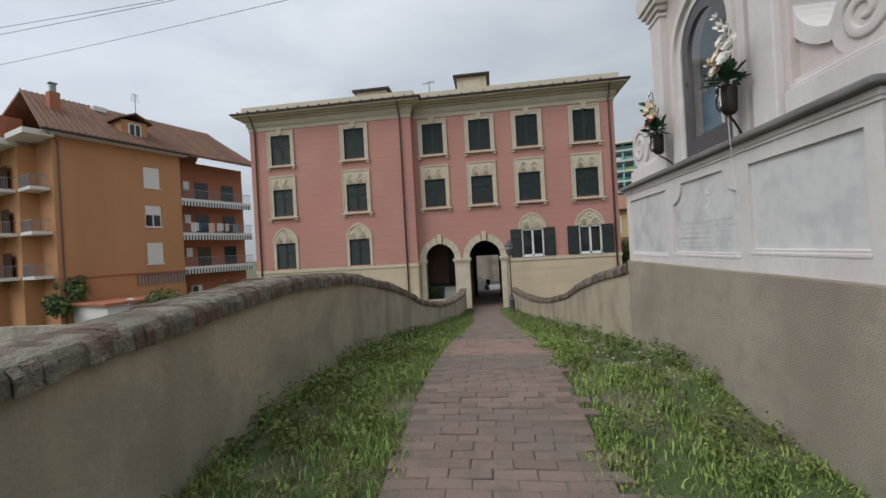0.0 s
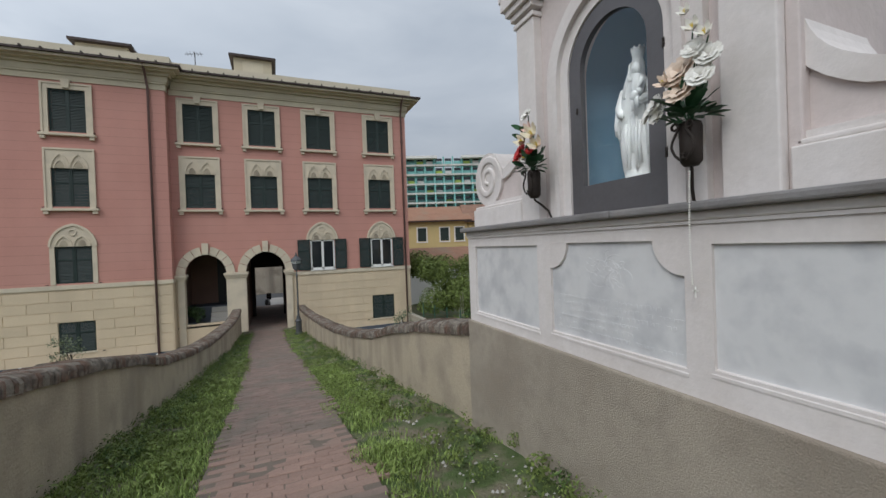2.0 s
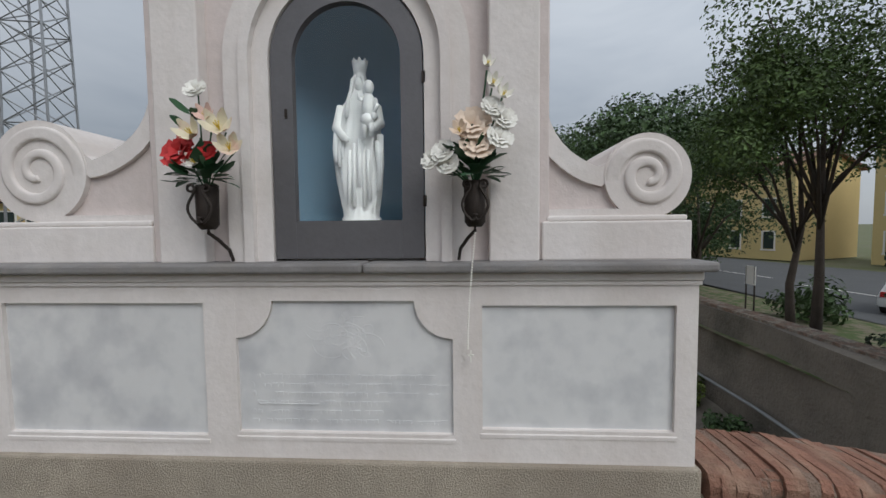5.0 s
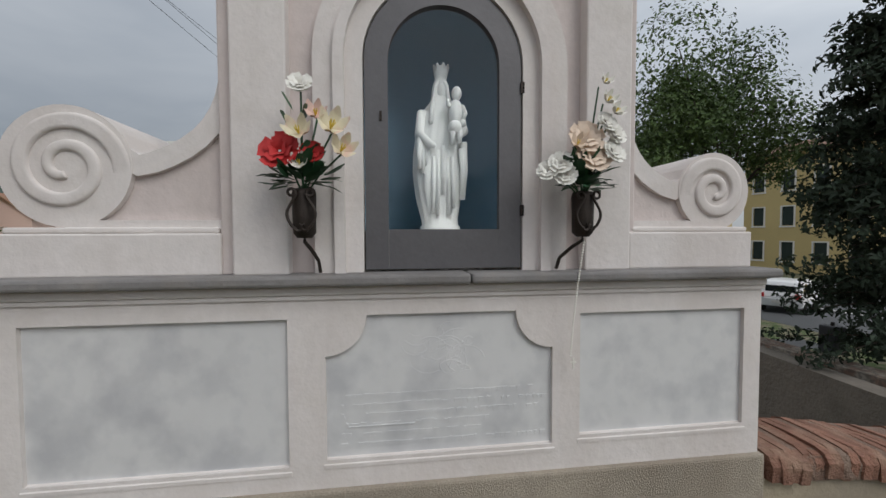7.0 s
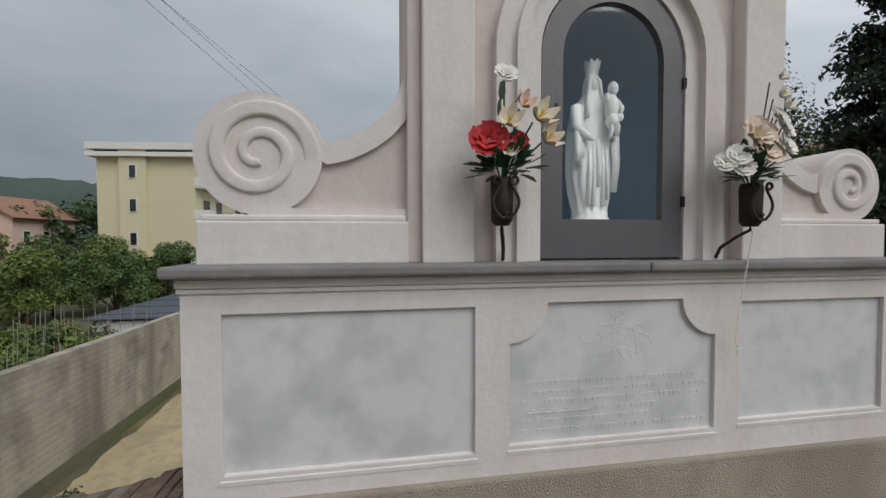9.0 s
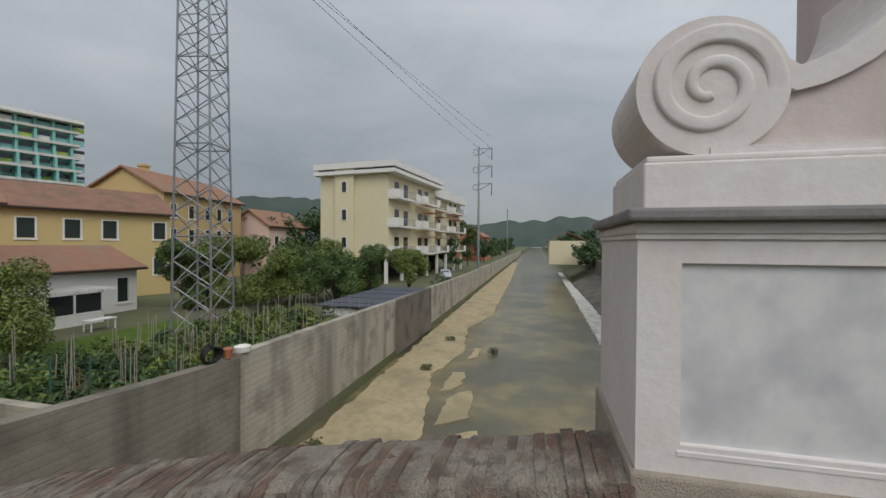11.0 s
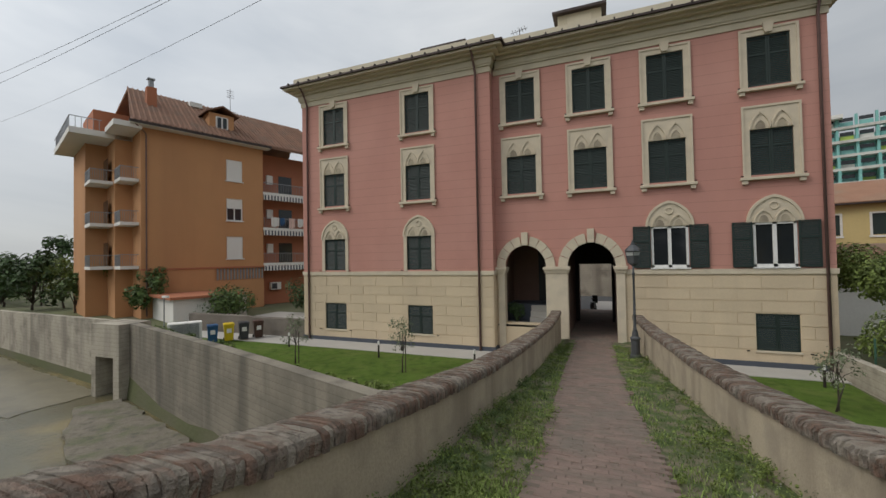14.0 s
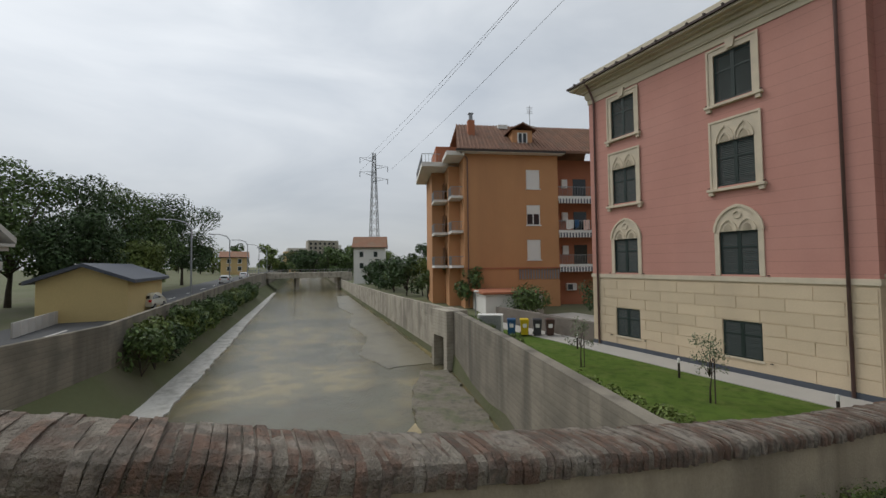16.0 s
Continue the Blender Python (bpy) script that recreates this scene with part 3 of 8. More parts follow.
def ribbon_wall(name, line, tops, z0, th, side, material, label):
    """Retaining wall along a plan line with a varying top; side: +1 thickens to +y."""
    xs = sorted({x for x, _ in line if x})
    bm = bmesh.new()
    for x0, x1 in zip(xs, xs[1:]):
        y0, y1 = lerp(line, x0), lerp(line, x1)
        t0, t1 = lerp(tops, x0), lerp(tops, x1)
        q = [(x0, y0, z0), (x1, y1, z0), (x1, y1 + side * th, z0), (x0, y0 + side * th, z0), (x0, y0, t0), (x1, y1, t1), (x1, y1 + side * th, t1), (x0, y0 + side * th, t0)]
        v = [bm.verts.new(p) for p in q]
        for f in ((3, 2, 1, 0), (4, 5, 6, 7), (0, 1, 5, 4), (2, 3, 7, 6)) + (((3, 0, 4, 7),) if x0 == xs[0] else ()) + (((1, 2, 6, 5),) if x1 == xs[-1] else ()):
            bm.faces.new([v[i] for i in f])
    bmesh.ops.remove_doubles(bm, verts=bm.verts, dist=1e-4)
    return structure(part(name, bm, material), label)


ribbon_wall("wall_north_downstream", [(x, lerp(NWALL, x)) for x in (-400, -200, -100, -52, -27.2)], NTOP, -6, 0.35, 1, "concrete", "grey board-marked concrete river wall")
ribbon_wall("wall_north_garden", [(x, lerp(NWALL, x)) for x in (-24.9, -20, -14.5, -10, -5.5, -1.6)], NTOP, -6, 0.45, 1, "concrete_old", "stained concrete garden retaining wall")
# culvert mouth between the two walls
cm = boxes((-27.3, -24.8, -6.9, -5.2, -2.3, -0.45), (-27.3, -26.9, -6.9, -3, -6, -2.3), (-25.3, -24.8, -6.9, -3, -6, -2.3), (-27, -25, -3.4, -3.0, -6, -2.3))
structure(part("wall_culvert", cm, "concrete"), "concrete headwall with a dark culvert opening")
ribbon_wall("wall_north_upstream", [(x, lerp(NWALL, x)) for x in (1.6, 5, 8.7, 11.69)], NTOP, -6, 0.4, 1, "concrete_old", "stained concrete river wall beside the bridge")
ribbon_wall("wall_north_upstream_far", [(x, lerp(NWALL, x)) for x in (11.7, 27, 27.4, 36, 60, 100, 300)], [(11.7, -0.16), (27, -0.5), (60, -0.9), (300, -1.3)], -6, 0.4, 1, "concrete", "long board-marked concrete river wall")
structure(part("wall_dark_patch", boxes((27.2, 36.2, -13.02, -12.7, -4.4, -0.5)), "old_wall"), "dark older masonry section of the river wall")
ribbon_wall("wall_south_downstream", [(x, lerp(SWALL, x)) for x in (-300, -100, -65, -45, -27, -16.9, -8, -2)], STOP, -3.2, 0.3, -1, "concrete_old", "stained grey road-side river wall")
ribbon_wall("wall_south_upstream", [(x, lerp(SWALL, x)) for x in (2, 7, 12, 25, 40, 100, 300)], STOP, -6, 0.5, -1, "old_wall", "old brick and stone river wall under the trees")

# garden lawn, paved walk, street behind
structure(raw("lawn", [(-24, -5.6, -1.96), (-14.5, -8.4, -1.96), (-2.4, -12.2, -1.96), (-2.4, -2.4, -1.96), (-24, -2.4, -1.96)], [(0, 1, 2, 3, 4)], "lawn"), "mown green garden lawn")
structure(raw("lawn_east", [(1.9, -12.6, -1.96), (7.6, -12.6, -1.96), (8.2, -1.6, -1.96), (1.9, -1.6, -1.96)], [(0, 1, 2, 3)], "lawn"), "small mown lawn beside the house")
structure(part("pavement", boxes((-28, -2.45, -2.4, 0.2, -2.1, -1.93), (1.5, 8.6, -1.6, 0.2, -2.1, -1.93), (-29, -18, 0.2, 9, -2.1, -1.93)), "paving"), "pale paved walk round the house")

# ---- bridge ----
ys = [-36 + 0.5 * i for i in range(72)] + [-0.2, 0.0]
vs, fs = [], []
for y in ys:
    z = lerp(DECK, y); c = lerp(PATHC, y); w = lerp(PATHW, y); a = lerp(LIN, y) - 0.2; b = lerp(RIN, y) + 0.2
    for j, x in enumerate((a, a + 0.5, (a + c - w) / 2, c - w - 0.02, c, c + w + 0.02, (b + c + w) / 2, b - 0.5, b)):
        bump = 0.05 * noise.noise((x * 1.7, y * 1.7, 0)) + (0.05 if j in (1, 7) else 0)
        vs.append((x, y, z - 0.035 + (bump if j not in (3, 4, 5) else 0)))
for i in range(len(ys) - 1):
    fs += [(9 * i + j, 9 * i + j + 1, 9 * i + j + 10, 9 * i + j + 9) for j in range(8)]
structure(raw("bridge_deck", vs, fs, "soil", smooth=True), "earthen verge of the old bridge with sparse weeds")
# body of the bridge with an arch over the river
bm = bmesh.new()
for i in range(len(ys) - 1):
    y0, y1 = ys[i], ys[i + 1]
    def under(y):
        d = (y + 20.7) / 7.6
        return -4.9 + 5.6 * math.sqrt(max(0, 1 - d * d)) if abs(d) < 1 else -5.4
    v = [bm.verts.new(p) for p in ((lerp(LIN, y0) - 0.42, y0, under(y0)), (lerp(RIN, y0) + 0.42, y0, under(y0)), (lerp(RIN, y1) + 0.42, y1, under(y1)), (lerp(LIN, y1) - 0.42, y1, under(y1)),
                                   (lerp(LIN, y0) - 0.42, y0, lerp(DECK, y0) - 0.15), (lerp(RIN, y0) + 0.42, y0, lerp(DECK, y0) - 0.15), (lerp(RIN, y1) + 0.42, y1, lerp(DECK, y1) - 0.15), (lerp(LIN, y1) - 0.42, y1, lerp(DECK, y1) - 0.15))]
    for f in ((3, 2, 1, 0), (4, 5, 6, 7), (1, 2, 6, 5), (3, 0, 4, 7)):
        bm.faces.new([v[q] for q in f])
structure(part("bridge_body", bm, "old_wall"), "old masonry bridge body with one arch")


def parapet_body(name, line, y0, y1, sgn, label):
    n = int((y1 - y0) / 0.35)
    vs, fs = [], []
    for i in range(n + 1):
        y = y0 + (y1 - y0) * i / n
        x = lerp(line, y); top = lerp(PTOP, y) - 0.135; z = lerp(DECK, y) - 0.25
        wob = 0.012 * noise.noise((y * 0.9, 3.1 * sgn, 0))
        for dx, zz in ((wob, z), (wob * 0.5, (z + top) / 2), (wob, top), (0.40, top), (0.40, z)):
            vs.append((x + sgn * dx, y, zz))
    for i in range(n):
        fs += [(5 * i + j, 5 * i + j + 1, 5 * i + j + 6, 5 * i + j + 5) for j in range(4)]
    fs += [(0, 1, 2, 3, 4), tuple(5 * n + j for j in (4, 3, 2, 1, 0))]
    return structure(raw(name, vs, fs, "parapet"), label)


par_l = parapet_body("wall_parapet_west", LIN, -36, -0.9, -1, "stained rendered bridge parapet with brick coping")
par_r = parapet_body("wall_parapet_east", RIN, -23.2, -1.5, 1, "stained rendered bridge parapet with brick coping")
par_s = parapet_body("wall_parapet_south", RIN, -36, -26.4, 1, "rendered bridge parapet with red brick coping")

# ---- shrine ----
shrine = thing("wayside_shrine", "white plastered wayside shrine with marble panels and scroll wings", "shrine", (0, 0, 0))
SY0, SY1 = -26.45, -23.14
part("stucco_base", boxes((1.745, 2.62, SY0 - 0.02, SY1 + 0.02, 0.6, 2.80), bev=0.012), "stucco", shrine, "rough beige stucco base")
PAN = ((-24.26, -23.28, 2.90, 3.52), (-25.40, -24.41, 2.92, 3.53), (-26.36, -25.53, 2.95, 3.51))
part("plinth", boxes((1.80, 2.58, SY0, SY1, 2.80, 3.60)), "plaster", shrine, "white plastered plinth")
bm = bmesh.new()
holed(bm, SY0, SY1, 2.80, 3.60, list(PAN), "x", 1.77, 1.799)
part("plinth_facing", bm, "plaster", shrine)
for cy, s in ((-24.41, -1), (-25.40, 1)):
    bm = bmesh.new()
    prism(bm, [(cy, 3.53)] + [(cy + s * 0.17 * math.cos(a), 3.53 - 0.17 * math.sin(a)) for a in np.linspace(0, math.pi / 2, 8)], "x", 1.7705, 1.799)
    part("scooped_corner", bm, "plaster", shrine)
for a, b, c, d in PAN:
    bm = bmesh.new()
    prism(bm, [(1.766, c - 0.035), (1.766, c - 0.02), (1.797, c + 0.012), (1.797, c - 0.035)], "y", a - 0.01, b + 0.01)
    part("panel_sill", bm, "plaster", shrine)
part("moulding", boxes((1.752, 2.60, SY0 - 0.015, SY1 + 0.015, 3.618, 3.66), bev=0.01), "plaster", shrine)
part("moulding", boxes((1.76, 2.59, SY0 - 0.008, SY1 + 0.008, 3.601, 3.617)), "plaster", shrine)
for a, b, c, d in ((-24.27, -23.27, 2.89, 3.53), (-25.41, -24.40, 2.91, 3.54), (-26.37, -25.52, 2.94, 3.52)):
    part("marble_panel", boxes((1.789, 1.7995, a, b, c, d)), "marble", shrine, "grey-veined white marble panel")
part("ledge", boxes((1.70, 2.64, SY0 - 0.045, -25.02, 3.66, 3.702), (1.70, 2.64, -25.015, SY1 + 0.045, 3.66, 3.704), bev=0.012), "ledge", shrine, "weathered grey slate ledge")
for a, b in ((-23.99, -23.17), (SY0, -25.80)):
    part("pedestal", boxes((1.83, 2.45, a, b, 3.70, 3.875), (1.845, 2.44, a + 0.012, b - 0.012, 3.875, 3.90), bev=0.008), "plaster", shrine)


def wing(sgn, cy, cz, r, ye):
    """Scroll wing: volute disc, sweeping web and raised rim. sgn +1: scroll towards +y of ye."""
    off0 = abs(cy - ye) - r * 1.12
    z0 = cz + r * 0.16
    sweep = [(cy - sgn * r * 0.86, cz + r * 0.50), (cy - sgn * r * 0.97, cz + r * 0.26)]
    for i in range(15):
        f = i / 14
        z = z0 + 0.72 * f ** 1.5
        sweep.append((ye + sgn * (off0 * math.exp(-(z - z0) / 0.125) * (1 - 0.35 * f) + 0.002), z))
    bm = bmesh.new()
    poly = [(ye, 3.87), (cy - sgn * 0.02, 3.87)] + sweep[:]
    prism(bm, poly, "x", 1.90, 2.30)
    part("wing_web", bm, "plaster_pink", shrine)
    bm = bmesh.new()
    outer = [(y + sgn * 0.0, z + 0.012) for y, z in sweep]
    inner = []
    for i, (y, z) in enumerate(sweep):
        a = sweep[max(i - 1, 0)]; b = sweep[min(i + 1, len(sweep) - 1)]
        t = Vector((b[0] - a[0], b[1] - a[1])).normalized()
        nrm = Vector((-t.y, t.x)) if sgn < 0 else Vector((t.y, -t.x))
        nrm = -nrm if nrm.y > 0 else nrm
        inner.append((y + nrm.x * 0.075, z + nrm.y * 0.075))
    strip(bm, outer, inner, "x", 1.876, 2.34)
    prism(bm, [(ye, 3.868), (cy, 3.868), (cy, 3.93), (ye, 3.93)], "x", 1.865, 2.33)
    part("wing_rim", bm, "plaster", shrine)
    bm = bmesh.new()
    disc = [(cy + r * math.cos(a), cz + r * math.sin(a)) for a in np.linspace(0, 2 * math.pi, 40, endpoint=False)]
    vv = prism(bm, disc, "x", 1.872, 2.38)
    es = [e for e in bm.edges if abs(e.verts[0].co.x - e.verts[1].co.x) < 1e-6 and e.verts[0].co.x < 1.9]
    bmesh.ops.bevel(bm, geom=es, offset=0.014, segments=2, affect="EDGES")
    vol = part("volute", bm, "plaster", shrine, "plaster spiral scroll")
    b2 = bmesh.new()
    sp = []
    for i in range(121):
        f = i / 120
        a = -0.25 + f * 2 * math.pi * 1.8
        rr = (r - 0.036) * (1 - 0.84 * f)
        sp.append((1.874, cy - sgn * rr * math.cos(a), cz + rr * math.sin(a)))
    tube(b2, sp, 0.036, 12, 0.018, (1, 0, 0))
    for i, v in enumerate(b2.verts):
        v.co.x = 1.874 + max(-0.015, (v.co.x - 1.874) * 0.9) * min(1.0, (i // 12) / 10)
    part("spiral", b2, "plaster", vol, smooth=True)


wing(1, -23.395, 4.145, 0.245, -24.0)
wing(-1, -26.275, 4.075, 0.19, -25.80)
# centre block with niche
CY = -24.925
bm = bmesh.new()
RN, ZN = 0.36, 4.62
holed(bm, -25.82, -24.02, 3.70, 6.0, [(CY - RN, CY + RN, 3.70, ZN + RN)], "x", 1.87, 2.0)
top = [(CY - RN, ZN + RN), (CY + RN, ZN + RN)]
for s in (-1, 1):
    q = [(CY + s * RN, ZN + RN)] + [(CY + s * RN * math.cos(a), ZN + RN * math.sin(a)) for a in np.linspace(0, math.pi / 2, 12)]
    prism(bm, q, "x", 1.87, 2.0)
box(bm, 2.0, 2.58, -25.82, CY - 0.42, 3.70, 6.0); box(bm, 2.0, 2.58, CY + 0.42, -24.02, 3.70, 6.0); box(bm, 2.0, 2.58, CY - 0.42, CY + 0.42, 5.06, 6.0); box(bm, 2.52, 2.58, CY - 0.42, CY + 0.42, 3.7, 5.06)
part("centre_block", bm, "plaster_pink", shrine, "pinkish plaster centre block")
for a, b in ((-24.265, -24.045), (-25.785, -25.565)):
    pil = part("pilaster", boxes((1.80, 1.875, a, b, 3.70, 5.20), bev=0.008), "plaster", shrine)
    part("capital", boxes(*[(1.80 - g, 1.90, a - g, b + g, z0, z1) for g, z0, z1 in ((0.015, 5.20, 5.235), (0.03, 5.26, 5.31), (0.06, 5.31, 5.36), (0.085, 5.36, 5.45))], bev=0.006), "plaster", pil)
for a, b in ((-24.045, -23.985), (-25.835, -25.785)):
    part("pilaster_strip", boxes((1.845, 2.4, a, b, 3.70, 5.3), bev=0.008), "plaster_pink", shrine)
bm = bmesh.new()
for r0, r1, x in ((0.355, 0.43, 1.835), (0.43, 0.475, 1.80), (0.475, 0.56, 1.825)):
    lo = [(CY + r1, 3.70)] + arc(CY, ZN, r1, 0, 180, 28) + [(CY - r1, 3.70)]
    li = [(CY + r0, 3.70)] + arc(CY, ZN, r0, 0, 180, 28) + [(CY - r0, 3.70)]
    strip(bm, lo, li, "x", x, 1.875)
bmesh.ops.remove_doubles(bm, verts=bm.verts, dist=1e-5)
part("arch_moulding", bm, "plaster", shrine)
part("entablature", boxes((1.72, 2.62, -25.92, -23.92, 5.45, 5.55), (1.80, 2.58, -25.84, -24.0, 5.55, 5.9), (1.68, 2.64, -25.96, -23.88, 5.9, 6.02), bev=0.01), "plaster", shrine)
bm = bmesh.new()
prism(bm, [(-25.9, 6.02), (-23.94, 6.02)] + arc(CY, 6.02, 0.98, 10, 170, 16), "x", 1.85, 2.5)
part("pediment", bm, "plaster", shrine)
# niche shell
bm = bmesh.new()
lathe(bm, [(0.40, 3.72), (0.40, ZN)], 20, (1.99, CY, 0), -90, 90)
prof = [(0.40 * math.cos(a), ZN + 0.40 * math.sin(a)) for a in np.linspace(0, math.pi / 2 - 0.02, 8)]
lathe(bm, prof, 20, (1.99, CY, 0), -90, 90)
part("niche_shell", bm, "niche", shrine, "blue painted niche", smooth=True)
part("niche_floor", boxes((1.9, 2.45, CY - 0.4, CY + 0.4, 3.70, 3.885)), "plaster", shrine)
# glazed door
bm = bmesh.new()
lo = [(CY + 0.348, 3.715)] + arc(CY, ZN, 0.348, 0, 180, 28) + [(CY - 0.348, 3.715)]
li = [(CY + 0.248, 3.715)] + arc(CY, ZN, 0.248, 0, 180, 28) + [(CY - 0.248, 3.715)]
strip(bm, lo, li, "x", 1.845, 1.885)
box(bm, 1.845, 1.885, CY - 0.2475, CY + 0.2475, 3.715, 3.89)
bmesh.ops.remove_doubles(bm, verts=bm.verts, dist=1e-5)
door = part("niche_door", bm, "door_metal", shrine, "arched grey metal door frame")
bm = bmesh.new()
prism(bm, [(CY - 0.25, 3.885), (CY + 0.25, 3.885)] + arc(CY, ZN, 0.25, 0, 180, 24), "x", 1.862, 1.866)
pane = part("pane", bm, glass_mat("niche_glass", (0.93, 0.96, 0.97)), door, "clear reflecting glass")
pane.visible_shadow = False
part("lock", boxes((1.838, 1.846, CY + 0.275, CY + 0.285, 4.36, 4.40)), "iron", door)
part("hinge", boxes((1.835, 1.85, CY - 0.362, CY - 0.345, 3.95, 4.0), (1.835, 1.85, CY - 0.362, CY - 0.345, 4.5, 4.55)), "iron", door)

# ---- pink house ----
house = thing("pink_house", "four-storey pink rendered house with cream stonework and green shutters", "house", (0, 0, 0))
XL, XC, XR, YL = -17.45, -5.25, 8.68, -0.65
COLR = {"a": -3.82, "b": -0.47, "c": 2.83, "d": 6.70}
COLL = {"e": -15.05, "f": -9.44}
HW = 0.75
LEV = {"top": (9.97, 12.12), "mid": (6.18, 8.12), "low": (2.28, 4.15), "gr": (-1.25, 0.30)}
A1, A2 = (-4.82, -2.68, 2.35, -3.72), (-1.66, 0.58, 2.35, -0.54)   # arches: left, right, spring, centre
for tag, (z0, z1, material) in {"upper": (2.19, 12.9, "pink"), "base": (-2.1, 2.19, "cream")}.items():
    bm = bmesh.new()
    holes = []
    for c, x in COLR.items():
        for lev, (a, b) in LEV.items():
            if (lev == "low" and c in "ab") or (lev == "gr" and c != "d"):
                continue
            if a < z1 and b > z0:
                holes.append((x - HW, x + HW, max(a, z0), min(b, z1)))
    for (l, r, s, c) in (A1, A2):
        rad = (r - l) / 2
        holes.append((l, r, z0 if tag == "upper" else (-0.54 if l == A1[0] else -1.25), min(z1, s + rad + 0.1) if tag == "upper" else z1))
        if tag == "upper":
            for sg in (-1, 1):
                q = [(c + sg * rad, s + rad + 0.1)] + [(c + sg * rad * math.cos(t), s + rad * 1.09 * math.sin(t)) for t in np.linspace(0, math.pi / 2, 14)] + [(c, s + rad + 0.1)]
                prism(bm, q, "y", 0, 0.45)
                prism(bm, [(c + sg * rad, 2.19), (c + sg * (rad - 0.001), 2.19), (c + sg * (rad - 0.001), s), (c + sg * rad, s)], "y", 0, 0.45)
    holed(bm, XC, XR, z0, z1, holes, "y", 0, 0.45)
    part("wall_" + tag, bm, material, house)
    bm = bmesh.new()
    holes = [(x - HW, x + HW, max(a, z0), min(b, z1)) for x in COLL.values() for a, b in LEV.values() if a < z1 and b > z0]
    holed(bm, XL, XC, z0, z1, holes, "y", YL, YL + 0.45)
    box(bm, XC - 0.45, XC, YL + 0.45, 0.45, z0, z1)
    box(bm, XL, XL + 0.45, YL + 0.45, 12, z0, z1)
    box(bm, XR - 0.45, XR, 0.45, 12, z0, z1)
    box(bm, XL, -2.2, 11.6, 12, z0, z1); box(bm, 1.1, XR, 11.6, 12, z0, z1); 
    if tag == "upper":
        box(bm, -2.2, 1.1, 11.6, 12, 2.6, z1)
    part("wall_" + tag + "_wing", bm, material, house)
# closing slabs behind the windows
part("floor_slab", boxes((XL + 0.46, XR - 0.46, 0.46, 11.5, 5.3, 5.45), (XL + 0.46, XR - 0.46, 0.46, 11.5, 9.0, 9.15), (XL + 0.46, XR - 0.46, 0.46, 11.5, 12.75, 12.9)), "dark", house)
# cornice mouldings and eaves
bm = bmesh.new()
def course(bm, z0, z1, g, y_in=0.0):
    box(bm, XL - g, XC + g, YL - g, YL + 0.3, z0, z1)
    box(bm, XC + g, XR + g, -g, 0.3, z0, z1)
    box(bm, XR - 0.3, XR + g, 0.3, 12 + g, z0, z1)
    box(bm, XL - g, XL + 0.3, YL + 0.3, 12 + g, z0, z1)
for z0, z1, g in ((12.55, 12.85, 0.05), (12.85, 12.95, 0.12), (12.95, 13.25, 0.16), (13.25, 13.40, 0.30), (13.40, 13.50, 0.55), (13.50, 13.62, 0.80)):
    for b_ in ((XL - g, XC + g, YL - g, YL + 0.3), (XC + g, XR + g, -g, 0.3), (XR - 0.3, XR + g, 0.3, 12 + g), (XL - g, XL + 0.3, YL + 0.3, 12 + g)):
        part("cornice", boxes((*b_, z0, z1)), "cornice", house, "stepped cream cornice")
bm = bmesh.new()
course(bm, 13.62, 13.72, 0.92)
g = 0.92
part("gutter", bm, "copper", house, "dark copper gutter")
bm = bmesh.new()
box(bm, XL - 0.35, XC + 0.35, YL - 0.35, 12, 13.72, 14.28); box(bm, XC + 0.35, XR + 0.35, -0.35, 12, 13.72, 14.28)
part("roof_parapet", bm, "roof_edge", house, "cream roof edge")
for i in range(34):
    x = XL - 0.3 + i * 0.77
    y = (YL if x < XC + 0.3 else 0) - 0.90
    part("gutter_bracket", boxes((x, x + 0.07, y - 0.06, y + 0.5, 13.70, 13.80)), "copper", house)
for cx, cy, w, h in ((-0.85, 1.5, 1.1, 1.55), (-8.6, 1.6, 1.2, 1.3)):
    d = part("dormer", boxes((cx - w, cx + w, cy, cy + 3.0, 14.28, 14.28 + h)), "cornice", house)
    part("dormer_roof", boxes((cx - w - 0.25, cx + w + 0.25, cy - 0.3, cy + 3.1, 14.28 + h, 14.42 + h)), "copper", d)
    part("dormer_window", boxes((cx - 0.6, cx + 0.6, cy - 0.03, cy + 0.02, 14.6, 14.1 + h)), "roof_edge", d)
ae = part("aerial", tube(bmesh.new(), [(-4.2, 2.6, 14.2), (-4.2, 2.6, 16.3)], 0.025, 5), "iron", house, "thin roof aerial")
part("aerial_bar", tube(bmesh.new(), [(-4.75, 2.6, 16.1), (-3.75, 2.6, 16.25)], 0.018, 4), "iron", ae)
for k in range(5):
    part("aerial_rod", tube(bmesh.new(), [(-4.6 + 0.18 * k, 2.3, 16.13 + 0.026 * k), (-4.6 + 0.18 * k, 2.9, 16.13 + 0.026 * k)], 0.012, 4), "iron", ae)
for x, y in ((XL + 0.45, YL - 0.09), (XC - 0.75, YL - 0.09), (XR - 0.32, -0.09)):
    bm = bmesh.new()
    tube(bm, [(x, y, -1.9), (x, y, 12.6), (x - 0.02, y - 0.35, 13.3), (x - 0.02, y - 0.75, 13.65)], 0.06, 8)
    pp = part("downpipe", bm, "pipe", house, "brown metal downpipe", smooth=True)
